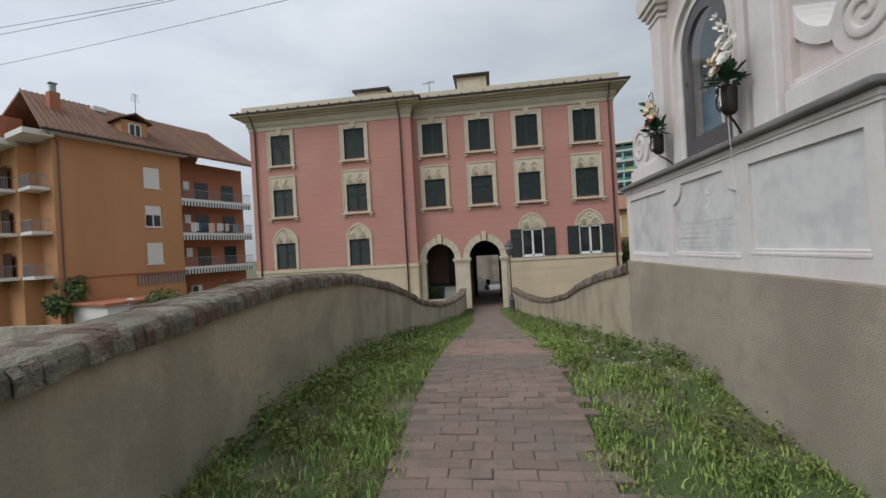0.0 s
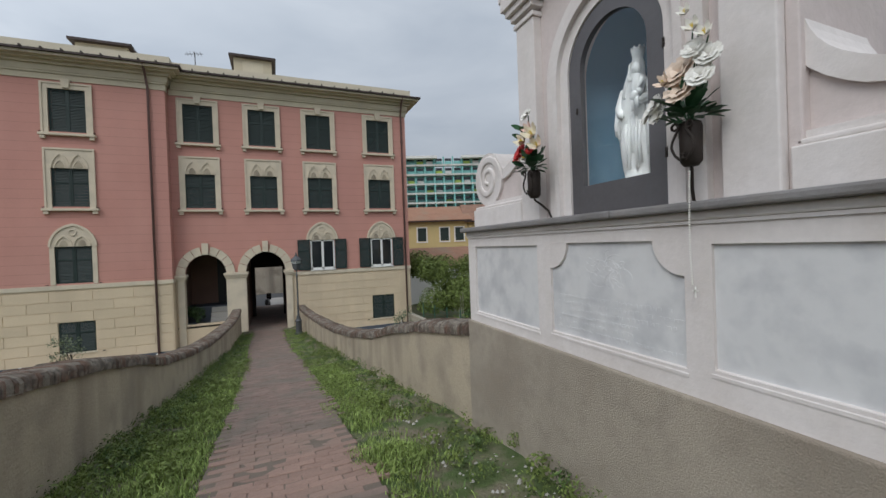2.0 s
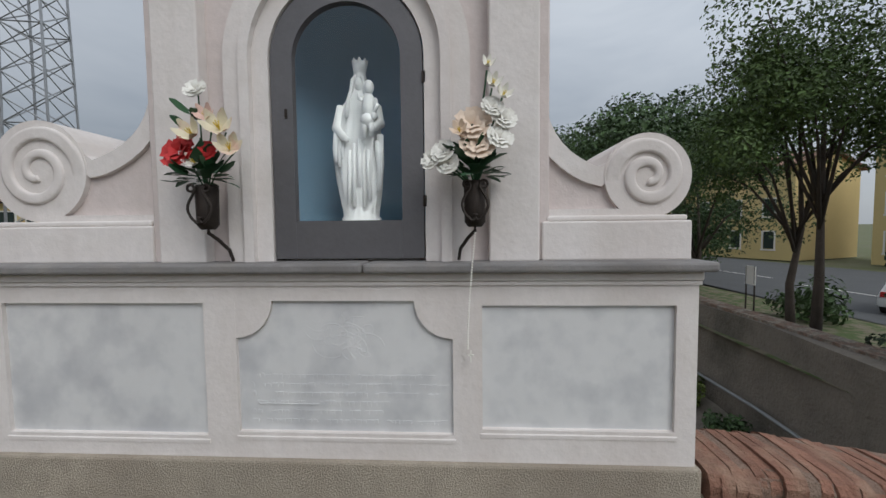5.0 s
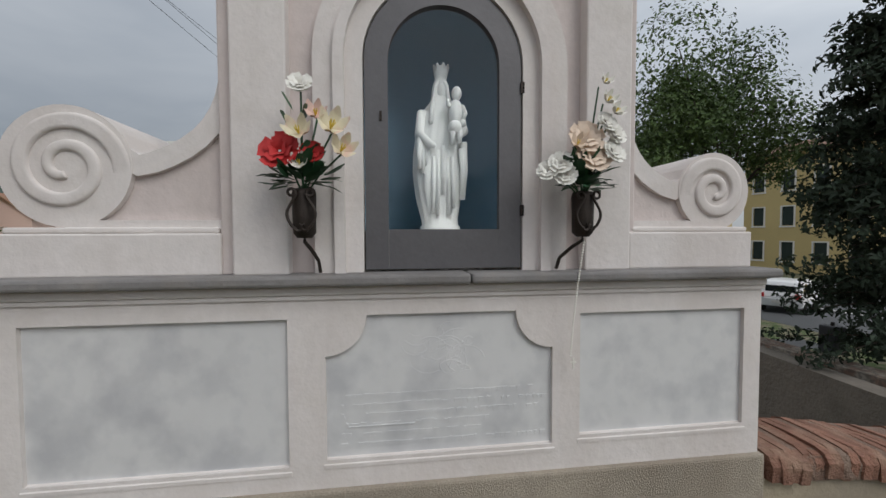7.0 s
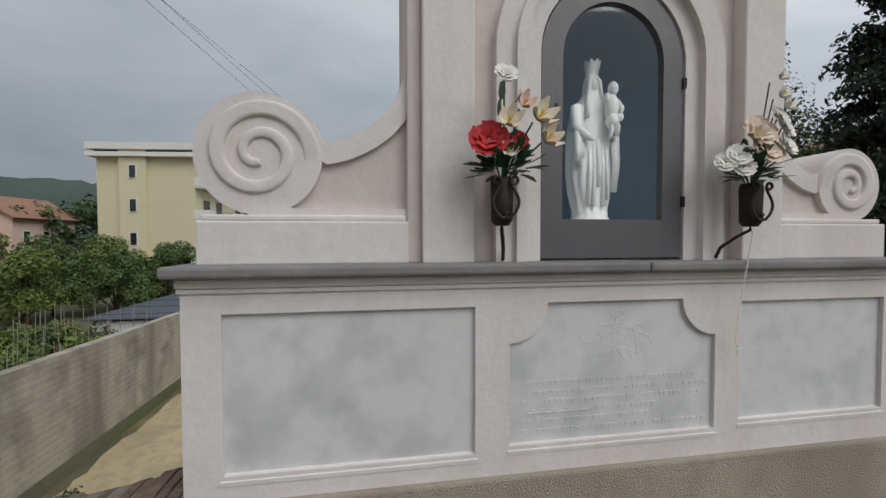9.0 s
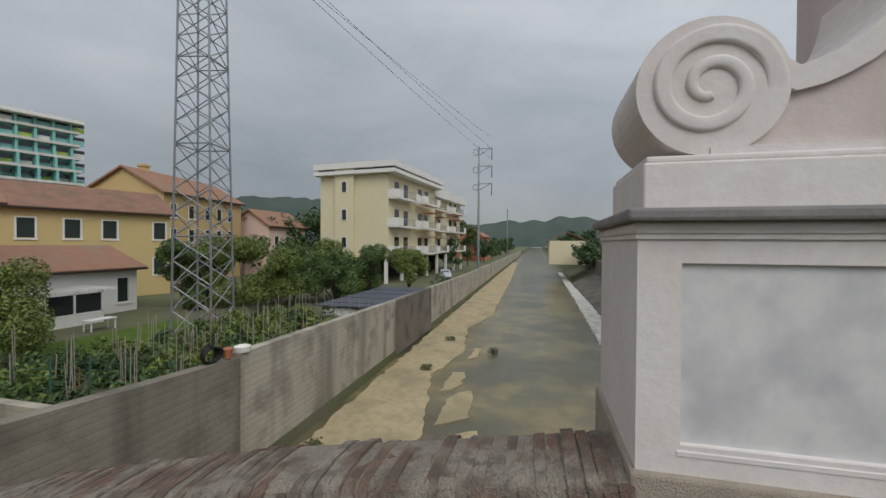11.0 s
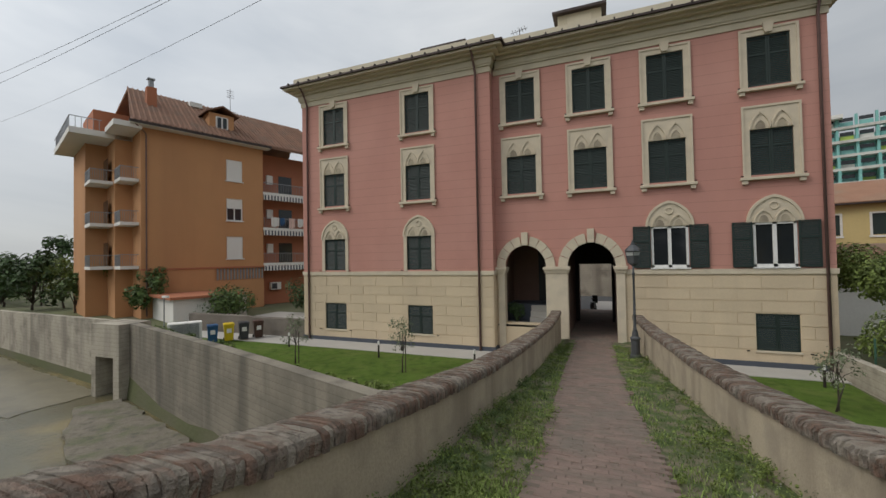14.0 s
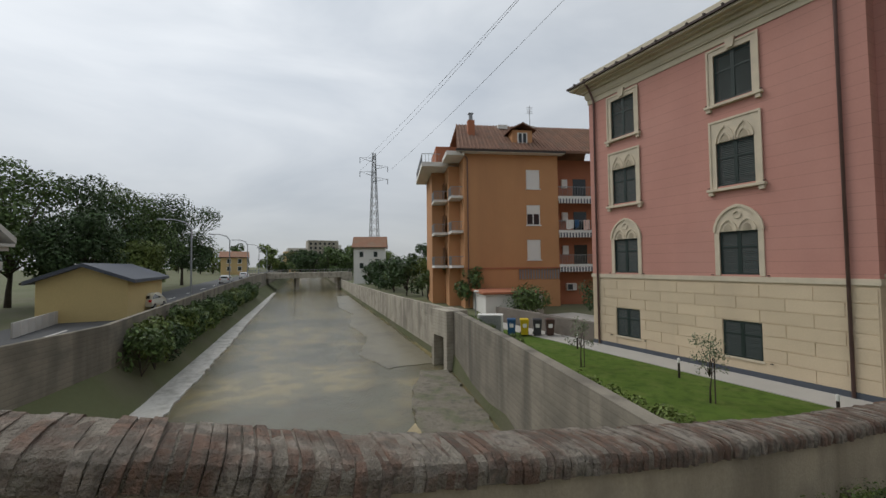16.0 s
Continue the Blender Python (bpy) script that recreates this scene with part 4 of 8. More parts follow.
part("plinth_course", boxes((XL - 0.05, XC + 0.05, YL - 0.05, YL + 0.02, -2.1, -1.72), (XC + 0.05, -2.75, -0.05, 0.02, -2.1, -1.72), (0.6, XR + 0.05, -0.05, 0.02, -2.1, -1.72), (XC, XC + 0.05, YL + 0.02, 0, -2.1, -1.72), (XL - 0.05, XL + 0.02, YL, 12, -2.1, -1.72)), "slate", house, "blue-grey slate plinth")
part("string_course", boxes((XL - 0.05, XC + 0.05, YL - 0.06, YL + 0.02, 1.98, 2.2), (XC + 0.05, A1[0] - 0.1, -0.06, 0.02, 1.98, 2.2), (A2[1] + 0.35, XR + 0.05, -0.06, 0.02, 1.98, 2.2), (XC, XC + 0.05, YL + 0.02, -0.06, 1.98, 2.2)), "cream_trim", house)
# arches: voussoirs, pillars, capitals
for (l, r, s, c) in (A1, A2):
    rad = (r - l) / 2
    arch = part("arch_ring", boxes((c - 0.16, c + 0.16, -0.2, 0.02, s + rad * 1.05, s + rad * 1.09 + 0.62)), "cream_trim", house, "carved keystone")
    for i in range(9):
        a0, a1 = i * 20 + 0.7, (i + 1) * 20 - 0.7
        if i == 4:
            continue
        bm = bmesh.new()
        e = lambda R, a: (c + R * math.cos(radians(a)), s + R * 1.07 * math.sin(radians(a)))
        o = [e(rad + 0.42, a0 + (a1 - a0) * k / 4) for k in range(5)]; q = [e(rad - 0.03, a0 + (a1 - a0) * k / 4) for k in range(5)]
        strip(bm, o, q, "y", -0.10, 0.03)
        bmesh.ops.remove_doubles(bm, verts=bm.verts, dist=1e-5)
        part("voussoir", bm, "cream_trim", arch)
for x0, x1, zb in ((A1[0] - 0.32, A1[0] + 0.02, -2.0), (A1[1] - 0.02, A2[0] + 0.02, -2.0), (A2[1] - 0.02, A2[1] + 0.36, -1.4)):
    col = part("pillar", boxes((x0, x1, -0.12, 0.40, zb, 2.08), bev=0.01), "cream_trim", house, "cream stone pillar")
    part("capital", boxes((x0 - 0.05, x1 + 0.05, -0.17, 0.42, 2.05, 2.12), (x0 - 0.09, x1 + 0.09, -0.21, 0.44, 2.16, 2.22), (x0 - 0.06, x1 + 0.06, -0.18, 0.43, 2.10, 2.17), (x0 - 0.12, x1 + 0.12, -0.24, 0.44, 2.22, 2.36), bev=0.01), "cream_trim", col)
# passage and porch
# porch and passage walls get their indoor shade from the dark brown colour
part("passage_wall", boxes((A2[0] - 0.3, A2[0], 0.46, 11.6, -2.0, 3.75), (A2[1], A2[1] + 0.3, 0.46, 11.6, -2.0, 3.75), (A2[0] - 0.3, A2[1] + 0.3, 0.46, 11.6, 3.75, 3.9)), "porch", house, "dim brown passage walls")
# end frame coloured near-black in place of the shade deep in the passage
part("passage_end", boxes((A2[0], A2[0] + 0.22, 6.0, 6.3, -1.9, 2.5), (A2[1] - 0.12, A2[1], 6.0, 6.3, -1.9, 2.5), (A2[0], A2[1], 6.0, 6.3, 2.35, 3.75)), "dark", house)
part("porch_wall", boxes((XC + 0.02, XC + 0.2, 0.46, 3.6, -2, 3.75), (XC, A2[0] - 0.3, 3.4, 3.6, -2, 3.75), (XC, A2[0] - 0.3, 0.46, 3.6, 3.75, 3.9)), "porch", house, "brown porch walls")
part("porch_floor", boxes((XC + 0.2, A2[0] - 0.3, 1.6, 3.4, -2, 0.28)), "slate", house)
part("porch_door", boxes((-3.55, -2.2, 3.34, 3.40, 0.28, 3.2)), "black_door", house, "tall dark front door")
for i in range(4):
    part("step", boxes((-3.7, A2[0] - 0.31, 0.5 + i * 0.3, 1.62, -0.9 + i * 0.28 - 0.3, -0.62 + i * 0.28)), "paving", house, "pale stone step")
part("passage_floor", boxes((A2[0], A2[1], 0.0, 11.8, -1.6, -1.22)), "paver", house)

# ---- windows of the pink house ----
def gothic(bm, cx, z0, w, h, y, t=0.035, d=0.03):
    """Pointed arch rib of width w and height h standing at z0."""
    def side(s, off):
        R = (w * w / 4 + h * h) / w
        pts = []
        for i in range(7):
            a = (math.asin(min(1, h / R))) * i / 6
            pts.append((cx + s * (w / 2 - R + (R + off) * math.cos(a)), z0 + (R + off) * math.sin(a)))
        return pts
    for s in (-1, 1):
        strip(bm, side(s, t / 2), side(s, -t / 2), "y", y - d, y + 0.005)


def leaf_mesh(w, h):
    bm = bmesh.new()
    f = 0.07
    for b in ((0, f, 0, h), (w - f, w, 0, h), (f, w - f, 0, f), (f, w - f, h - f, h), (f, w - f, h * 0.62, h * 0.62 + 0.06)):
        box(bm, b[0], b[1], 0, 0.045, b[2], b[3])
    return bm


def slats_mesh(w, h):
    bm = bmesh.new()
    f = 0.07
    n = int((h - 2 * f) / 0.075)
    for i in range(n):
        z = f + (h - 2 * f) * (i + 0.5) / n
        prism(bm, [(0.01, z - 0.034), (0.034, z + 0.030), (0.040, z + 0.024), (0.016, z - 0.038)], "x", f, w - f)
    return bm


LEAVES = {}
def shutter(parent, x, y, z, w, h, ang=0.0, hinge=1):
    key = (round(w, 2), round(h, 2))
    if key not in LEAVES:
        a = part("shutter", leaf_mesh(w, h), "shutter_frame"); b = part("slats", slats_mesh(w, h), "shutter")
        LEAVES[key] = (a.data, b.data)
        bpy.data.objects.remove(a); bpy.data.objects.remove(b)
    o = new("shutter", LEAVES[key][0]); o.parent = parent
    o.matrix_basis = pose(x, y, z, 0, 0, ang)
    q = new("slats", LEAVES[key][1]); q.parent = o
    return o


def window_unit(x, y, lev, style):
    z0, z1 = LEV[lev]
    w = 2 * HW
    bm = bmesh.new()
    if lev == "top":
        for b in ((x - 1.0, x - HW, z0 - 0.12, z1 + 0.26), (x + HW, x + 1.0, z0 - 0.12, z1 + 0.26), (x - HW, x + HW, z1, z1 + 0.26)):
            box(bm, b[0], b[1], y - 0.06, y + 0.02, b[2], b[3])
        for b in ((x - 1.04, x - 0.95, z0 - 0.12, z1 + 0.31), (x + 0.95, x + 1.04, z0 - 0.12, z1 + 0.31), (x - 0.95, x + 0.95, z1 + 0.22, z1 + 0.31)):
            box(bm, b[0], b[1], y - 0.10, y - 0.05, b[2], b[3])
        prism(bm, [(x - 0.13, z1 + 0.05), (x + 0.13, z1 + 0.05), (x + 0.2, z1 + 0.48), (x - 0.2, z1 + 0.48)], "y", y - 0.16, y - 0.06)
    elif lev == "mid":
        for b in ((x - 1.0, x - HW, z0 - 0.12, z1 + 0.98), (x + HW, x + 1.0, z0 - 0.12, z1 + 0.98), (x - HW, x + HW, z1, z1 + 0.98)):
            box(bm, b[0], b[1], y - 0.05, y + 0.02, b[2], b[3])
        for b in ((x - 1.03, x - 0.95, z0 - 0.12, z1 + 1.02), (x + 0.95, x + 1.03, z0 - 0.12, z1 + 1.02), (x - 0.95, x + 0.95, z1 + 0.93, z1 + 1.02)):
            box(bm, b[0], b[1], y - 0.09, y - 0.04, b[2], b[3])
        for s in (-1, 1):
            gothic(bm, x + s * 0.37, z1, 0.72, 0.72, y - 0.05, 0.06, 0.05)
            gothic(bm, x + s * 0.37, z1, 0.46, 0.40, y - 0.05, 0.045, 0.035)
    elif lev == "low":
        out = [(x + 0.98, z1 - 0.02)]
        R = (0.98 ** 2 * 4 / 4 + 1.17 ** 2) / (2 * 0.98)
        am = math.asin(min(1, 1.17 / R))
        right = [(x + 0.98 - R + R * math.cos(am * i / 8), z1 + R * math.sin(am * i / 8)) for i in range(9)]
        left = [(2 * x - a, b) for a, b in right[::-1]]
        prism(bm, right + left[1:], "y", y - 0.05, y + 0.01)
        ri = [(x + (a - x) * 0.90, z1 + (b - z1) * 0.90) for a, b in right]
        strip(bm, right, ri, "y", y - 0.10, y - 0.04); strip(bm, [(2 * x - a, b) for a, b in right], [(2 * x - a, b) for a, b in ri], "y", y - 0.10, y - 0.04)
        for s in (-1, 1):
            gothic(bm, x + s * 0.36, z1 + 0.02, 0.66, 0.50, y - 0.05, 0.055, 0.05)
        tube(bm, [(x + 0.15 * math.cos(a), y - 0.07, z1 + 0.70 + 0.15 * math.sin(a)) for a in np.linspace(0, 2 * math.pi, 13)], 0.025, 5)
        if style == "closed":
            for b in ((x - 0.95, x - HW, z0 - 0.05, z1), (x + HW, x + 0.95, z0 - 0.05, z1)):
                box(bm, b[0], b[1], y - 0.05, y + 0.02, b[2], b[3])
    if lev in ("top", "mid"):
        box(bm, x - 1.14, x + 1.14, y - 0.20, y + 0.02, z0 - 0.22, z0 - 0.10, bev=0.015)
        for s in (-0.98, 0.98):
            box(bm, x + s - 0.10, x + s + 0.10, y - 0.14, y + 0.02, z0 - 0.38, z0 - 0.22)
    if lev == "gr":
        box(bm, x - HW - 0.06, x + HW + 0.06, y - 0.06, y + 0.02, z0 - 0.08, z0)
    win = part("window", bm, "cream_trim", house, "carved cream window surround" if lev != "gr" else "")
    if lev in ("mid", "low"):
        b2 = bmesh.new()
        for s in (-1, 1):
            k = [(x + s * 0.37 + 0.17 * math.cos(a), z1 + 0.02 + 0.30 * math.sin(a)) for a in np.linspace(0, math.pi, 9)]
            prism(b2, k, "y", y - 0.062, y - 0.045)
        part("blind_light", b2, "parapet", win, "grey-green blind tracery light")
    if style == "closed":
        for s in (0, 1):
            shutter(win, x - HW + s * HW + (0.004 if s else 0), y + 0.03, z0, HW - 0.004, z1 - z0)
        part("hook", boxes((x - 1.12, x - 1.02, y - 0.10, y - 0.05, z0 - 0.05, z0 - 0.01), (x + 1.02, x + 1.12, y - 0.10, y - 0.05, z0 - 0.05, z0 - 0.01)), "iron", win)
    else:
        fr = bmesh.new()
        for b in ((x - HW, x - HW + 0.10, z0, z1), (x + HW - 0.10, x + HW, z0, z1), (x - 0.07, x + 0.07, z0, z1), (x - HW, x + HW, z0, z0 + 0.12), (x - HW, x + HW, z1 - 0.08, z1)):
            box(fr, b[0], b[1], y - 0.02, y + 0.06, b[2], b[3])
        part("window_frame", fr, "white", win, "white window frame")
        part("window_sill", boxes((x - HW - 0.05, x + HW + 0.05, y - 0.10, y + 0.02, z0 - 0.07, z0)), "white", win)
        for s in (-1, 1):
            part("pane", boxes((x + s * 0.37 - 0.34, x + s * 0.37 + 0.34, y + 0.03, y + 0.04, z0, z1)), "pane", win)
            shutter(win, x - HW - 0.76 if s < 0 else x + HW + 0.03, y - 0.10, z0 - 0.02, 0.73, z1 - z0 + 0.06)
    return win


for c, x in COLR.items():
    window_unit(x, 0, "top", "closed"); window_unit(x, 0, "mid", "closed")
    if c in "cd":
        window_unit(x, 0, "low", "open")
    if c == "d":
        window_unit(x, 0, "gr", "closed")
for x in COLL.values():
    for lev in LEV:
        window_unit(x, YL, lev, "closed")
# rusticated blocks of the base storey
RB = {}
def block(x0, x1, z0, z1, y):
    key = (round(x1 - x0, 2), round(z1 - z0, 2))
    if key not in RB:
        bm = bmesh.new()
        box(bm, 0, x1 - x0, -0.022, 0.01, 0, z1 - z0)
        o = part("block", bm, "cream"); RB[key] = o.data; bpy.data.objects.remove(o)
    o = new("block", RB[key]); o.parent = house; o.location = (x0, y, z0)
def rows_of(x0, x1, y, skips):
    h = 0.515
    for r in range(7):
        za = -1.715 + r * h; zb = za + h - 0.035
        x = x0 - (0.87 if r % 2 else 0.0)
        while x < x1:
            xa, xb = max(x, x0), min(x + 1.74, x1)
            x += 1.74
            spans = [(xa, xb - 0.035)]
            for (sa, sb, sz0, sz1) in skips:
                if zb <= sz0 or za >= sz1:
                    continue
                spans = [q for p in spans for q in ((p[0], min(p[1], sa)), (max(p[0], sb), p[1])) if q[1] - q[0] > 0.08]
            for p in spans:
                block(p[0], p[1], za, zb, y)
rows_of(XL + 0.02, XC - 0.02, YL, [(x - HW - 0.02, x + HW + 0.02, -1.35, 0.32) for x in COLL.values()])
rows_of(A2[1] + 0.38, XR - 0.02, 0, [(6.70 - HW - 0.02, 6.70 + HW + 0.02, -1.35, 0.32)])

# ---- coping bricks on the parapets ----
rngb = random.Random(5)
def brick_mesh(k, material="brick"):
    r = random.Random(k)
    bm = bmesh.new()
    w, t, h = 0.235 + r.uniform(-.012, .012), 0.0245 + r.uniform(-.003, .002), 0.065
    n = 5
    prof = [(-w, -h), (w, -h), (w + r.uniform(-.008, .006), h * 0.15), (w - 0.022, h * 0.72 + r.uniform(-.008, .004)), (w - 0.07, h + r.uniform(-.006, .004)), (0, h + 0.006 + r.uniform(-.004, .006)), (-w + 0.07, h + r.uniform(-.006, .004)), (-w + 0.022, h * 0.72 + r.uniform(-.008, .004)), (-w + r.uniform(-.006, .008), h * 0.15)]
    lo = [bm.verts.new((x + r.uniform(-.004, .004), -t + r.uniform(-.004, .004), z)) for x, z in prof]
    hi = [bm.verts.new((x + r.uniform(-.004, .004), t + r.uniform(-.004, .004), z)) for x, z in prof]
    bm.faces.new(lo); bm.faces.new(hi[::-1])
    for i in range(len(prof)):
        j = (i + 1) % len(prof)
        bm.faces.new((lo[i], lo[j], hi[j], hi[i]))
    o = part("brick", bm, material); me = o.data; bpy.data.objects.remove(o)
    return me


BRICKS = [brick_mesh(k) for k in range(9)]
RED_BRICKS = [brick_mesh(k, "brick_red") for k in range(5)]
def coping(parent, line, y0, y1, sgn, n0, n1, pitch=0.058, material="brick"):
    far_v, far_f = [], []
    y = y0
    while y < y1:
        z = lerp(PTOP, y) - 0.07
        slope = math.degrees(math.atan2(lerp(PTOP, y + 0.3) - lerp(PTOP, y - 0.3), 0.6))
        m = pose(lerp(line, y) + sgn * 0.195 + rngb.uniform(-.012, .012), y, z + rngb.uniform(-.012, .008), slope + rngb.uniform(-1.8, 1.8), rngb.uniform(-1.5, 1.5), rngb.uniform(-1.4, 1.4))
        me = rngb.choice(BRICKS if material == "brick" else RED_BRICKS)
        if n0 <= y <= n1:
            o = new("brick", me); o.parent = parent; o.matrix_basis = m
        else:
            k = len(far_v)
            far_v += [m @ v.co for v in me.vertices]; far_f += [tuple(k + i for i in p.vertices) for p in me.polygons]
        y += pitch
    if far_v:
        o = raw("coping_bricks", far_v, far_f, material, parent); o["kind"] = "stuff"
    n = int((y1 - y0) / 0.035)
    vs, fs = [], []
    for i in range(n + 1):
        y = y0 + (y1 - y0) * i / n
        wob = 0.007 * noise.noise((y * 14.0, 1.0, sgn * 3.0))
        for dx, dz in ((-0.028 + wob, -0.14), (-0.030 - wob, -0.068), (-0.009 + wob, -0.029), (0.031, -0.011 + wob), (0.195, -0.005 + wob), (0.359, -0.011 - wob), (0.399, -0.029), (0.418, -0.068), (0.416, -0.14)):
            vs.append((lerp(line, y) + sgn * dx, y, lerp(PTOP, y) + dz))
    for i in range(n):
        a, b = 9 * i, 9 * i + 9
        fs += [(a + j, a + j + 1, b + j + 1, b + j) for j in range(8)]
    raw("mortar_bed", vs, fs, "mortar" if material == "brick" else "mortar_red", parent)


coping(par_l, LIN, -36, -0.95, -1, -22.6, -8.6)
coping(par_r, RIN, -23.12, -1.6, 1, -23.2, -9.0)
coping(par_s, RIN, -36, -26.5, 1, -30.0, -26.0, 0.053, "brick_red")

# ---- brick path ----
PM = []
for k in range(4):
    r = random.Random(40 + k)
    bm = bmesh.new()
    box(bm, -0.121, 0.121, -0.0425, 0.0425, -0.04, 0.0)
    for v in bm.verts:
        v.co += Vector((r.uniform(-.004, .004), r.uniform(-.004, .004), r.uniform(-.004, .004) if v.co.z > -0.01 else 0))
    es = [e for e in bm.edges if all(v.co.z > -0.02 for v in e.verts)]
    bmesh.ops.bevel(bm, geom=es, offset=0.006, segments=1, affect="EDGES")
    o = part("paver", bm, "paver"); PM.append(o.data); bpy.data.objects.remove(o)
PN = []
for me in PM:
    m2 = me.copy(); m2.materials.clear(); m2.materials.append(M["paver_new"]); PN.append(m2)
path = structure(raw("path_bed", [(x, y, lerp(DECK, y) - 0.001) for y in ys for x in (lerp(PATHC, y) - lerp(PATHW, y), lerp(PATHC, y) + lerp(PATHW, y))], [(2 * i, 2 * i + 1, 2 * i + 3, 2 * i + 2) for i in range(len(ys) - 1)], "joint"), "narrow brick-paved footpath over the bridge")
rp = random.Random(8)
fv, ff = [], []
y, row = -36.0, 0
while y < -0.1:
    c, w = lerp(PATHC, y), lerp(PATHW, y)
    slope = math.degrees(math.atan2(lerp(DECK, y + 0.2) - lerp(DECK, y - 0.2), 0.4))
    x = c - w + (0.12 if row % 2 else 0.0) + rp.uniform(-.02, .02)
    new_band = -23.95 < y < -22.35 or y > -6.2
    while x < c + w - 0.13:
        m = pose(x + 0.12, y, lerp(DECK, y) + 0.006 + 0.010 * noise.noise((x * 1.3, y * 1.3, 5)) + rp.uniform(-.004, .004), slope + rp.uniform(-1.5, 1.5), rp.uniform(-1.5, 1.5), rp.uniform(-1.5, 1.5))
        me = rp.choice(PN if new_band else PM)
        if -25.6 < y < -21.6:
            o = new("paver", me); o.parent = path; o.matrix_basis = m
        else:
            (fv if not new_band else fv)
            k = len(fv)
            fv += [m @ v.co for v in me.vertices]; ff += [tuple(k + i for i in p.vertices) for p in me.polygons]
        x += 0.2455
    y += 0.0885; row += 1
pv = raw("path_pavers", fv, ff, "paver", path); pv["kind"] = "stuff"


# ---- grass on the verges ----
def verge(seed, count, y0, y1, name, material, hmin, hmax, clump, edge):
    rng = random.Random(seed)
    vs, fs = [], []
    made = 0
    while made < count:
        y = rng.uniform(y0, y1)
        side = rng.choice((-1, 1))
        c, w = lerp(PATHC, y), lerp(PATHW, y)
        if side < 0:
            a, b = lerp(LIN, y) + 0.01, c - w + 0.10
        else:
            a, b = c + w - 0.13, (1.76 if -26.4 < y < -23.1 else lerp(RIN, y)) - 0.01
        x = rng.uniform(a, b)
        n = noise.noise((x * clump, y * clump, seed)) + 0.25 * noise.noise((x * 6, y * 6, seed + 3))
        d_edge = min(abs(x - (b if side < 0 else a)), 0.25) / 0.25
        if side > 0 and -24.6 < y < -21.5 and x > c + w + 0.35:
            n -= 0.45
        if n + edge * d_edge < rng.uniform(-0.35, 0.45):
            continue
        made += 1
        z = lerp(DECK, y) - 0.03 + 0.05 * noise.noise((x * 1.7, y * 1.7, 0))
        h = rng.uniform(hmin, hmax) * (0.6 + 0.7 * max(0, n)) * (0.55 + 0.45 * d_edge)
        ang = rng.uniform(0, 6.283)
        lean = rng.uniform(0.15, 0.8) * h
        wd = rng.uniform(0.0026, 0.0055) * (1 + h * 2)
        ux, uy = math.cos(ang), math.sin(ang)
        px, py = -uy * wd, ux * wd
        k = len(vs)
        vs += [(x - px, y - py, z), (x + px, y + py, z), (x + ux * lean * 0.4 + px * 0.8, y + uy * lean * 0.4 + py * 0.8, z + h * 0.65), (x + ux * lean * 0.4 - px * 0.8, y + uy * lean * 0.4 - py * 0.8, z + h * 0.65), (x + ux * lean, y + uy * lean, z + h * 0.92)]
        fs += [(k, k + 1, k + 2, k + 3), (k + 3, k + 2, k + 4)]
    o = raw(name, vs, fs, material)
    return tagged(o, "bright green grass along the brick path verges", "grass", "", "stuff")


verge(1, 92000, -32, -17, "grass", "grass", 0.03, 0.115, 1.6, 0.25)
verge(2, 16000, -17, -1.2, "grass_far", "grass", 0.03, 0.10, 1.6, 0.0)
verge(3, 17000, -32, -1.5, "weeds", "grass_dark", 0.03, 0.09, 2.2, 0.3)


def weeds(seed, n, y0, y1, spread=0.45):
    rng = random.Random(seed)
    vs, fs = [], []
    for _ in range(n):
        y = rng.uniform(y0, y1)
        side = rng.choice((-1, -1, 1))
        base = lerp(LIN, y) + rng.uniform(0.02, spread) if side < 0 else (1.75 if -26.4 < y < -23.1 else lerp(RIN, y)) - rng.uniform(0.02, spread + 0.05)
        z = lerp(DECK, y) - 0.02
        a, b = leaf_cloud(rng, [(base, y, z + rng.uniform(0.04, 0.12), rng.uniform(0.05, 0.14))], rng.randint(35, 80), rng.uniform(0.009, 0.020))
        k = len(vs)
        vs += a; fs += [tuple(i + k for i in f) for f in b]
    return tagged(raw("weed_clumps", vs, fs, "leaf_light" if seed % 2 else "leaf"), "leafy weeds at the foot of the parapets", "weeds", "", "stuff")


weeds(11, 260, -30, -3); weeds(12, 260, -30, -3); weeds(13, 700, -30, -14, 1.0)
# pebbles on the bare patch before the shrine
rq = random.Random(77)
vs, fs = [], []
for _ in range(420):
    y = rq.uniform(-25.5, -15); x = rq.uniform(1.15, 1.7)
    r = rq.uniform(0.006, 0.022); z = lerp(DECK, y) - 0.015
    k = len(vs)
    vs += [(x + r * rq.uniform(.6, 1.2), y, z), (x, y + r, z), (x - r, y, z), (x, y - r * rq.uniform(.6, 1.2), z), (x, y, z + r * 0.9)]
    fs += [(k, k + 1, k + 4), (k + 1, k + 2, k + 4), (k + 2, k + 3, k + 4), (k + 3, k, k + 4)]
tagged(raw("pebbles", vs, fs, "paving"), "grey pebbles in the bare verge", "pebbles", "", "stuff")

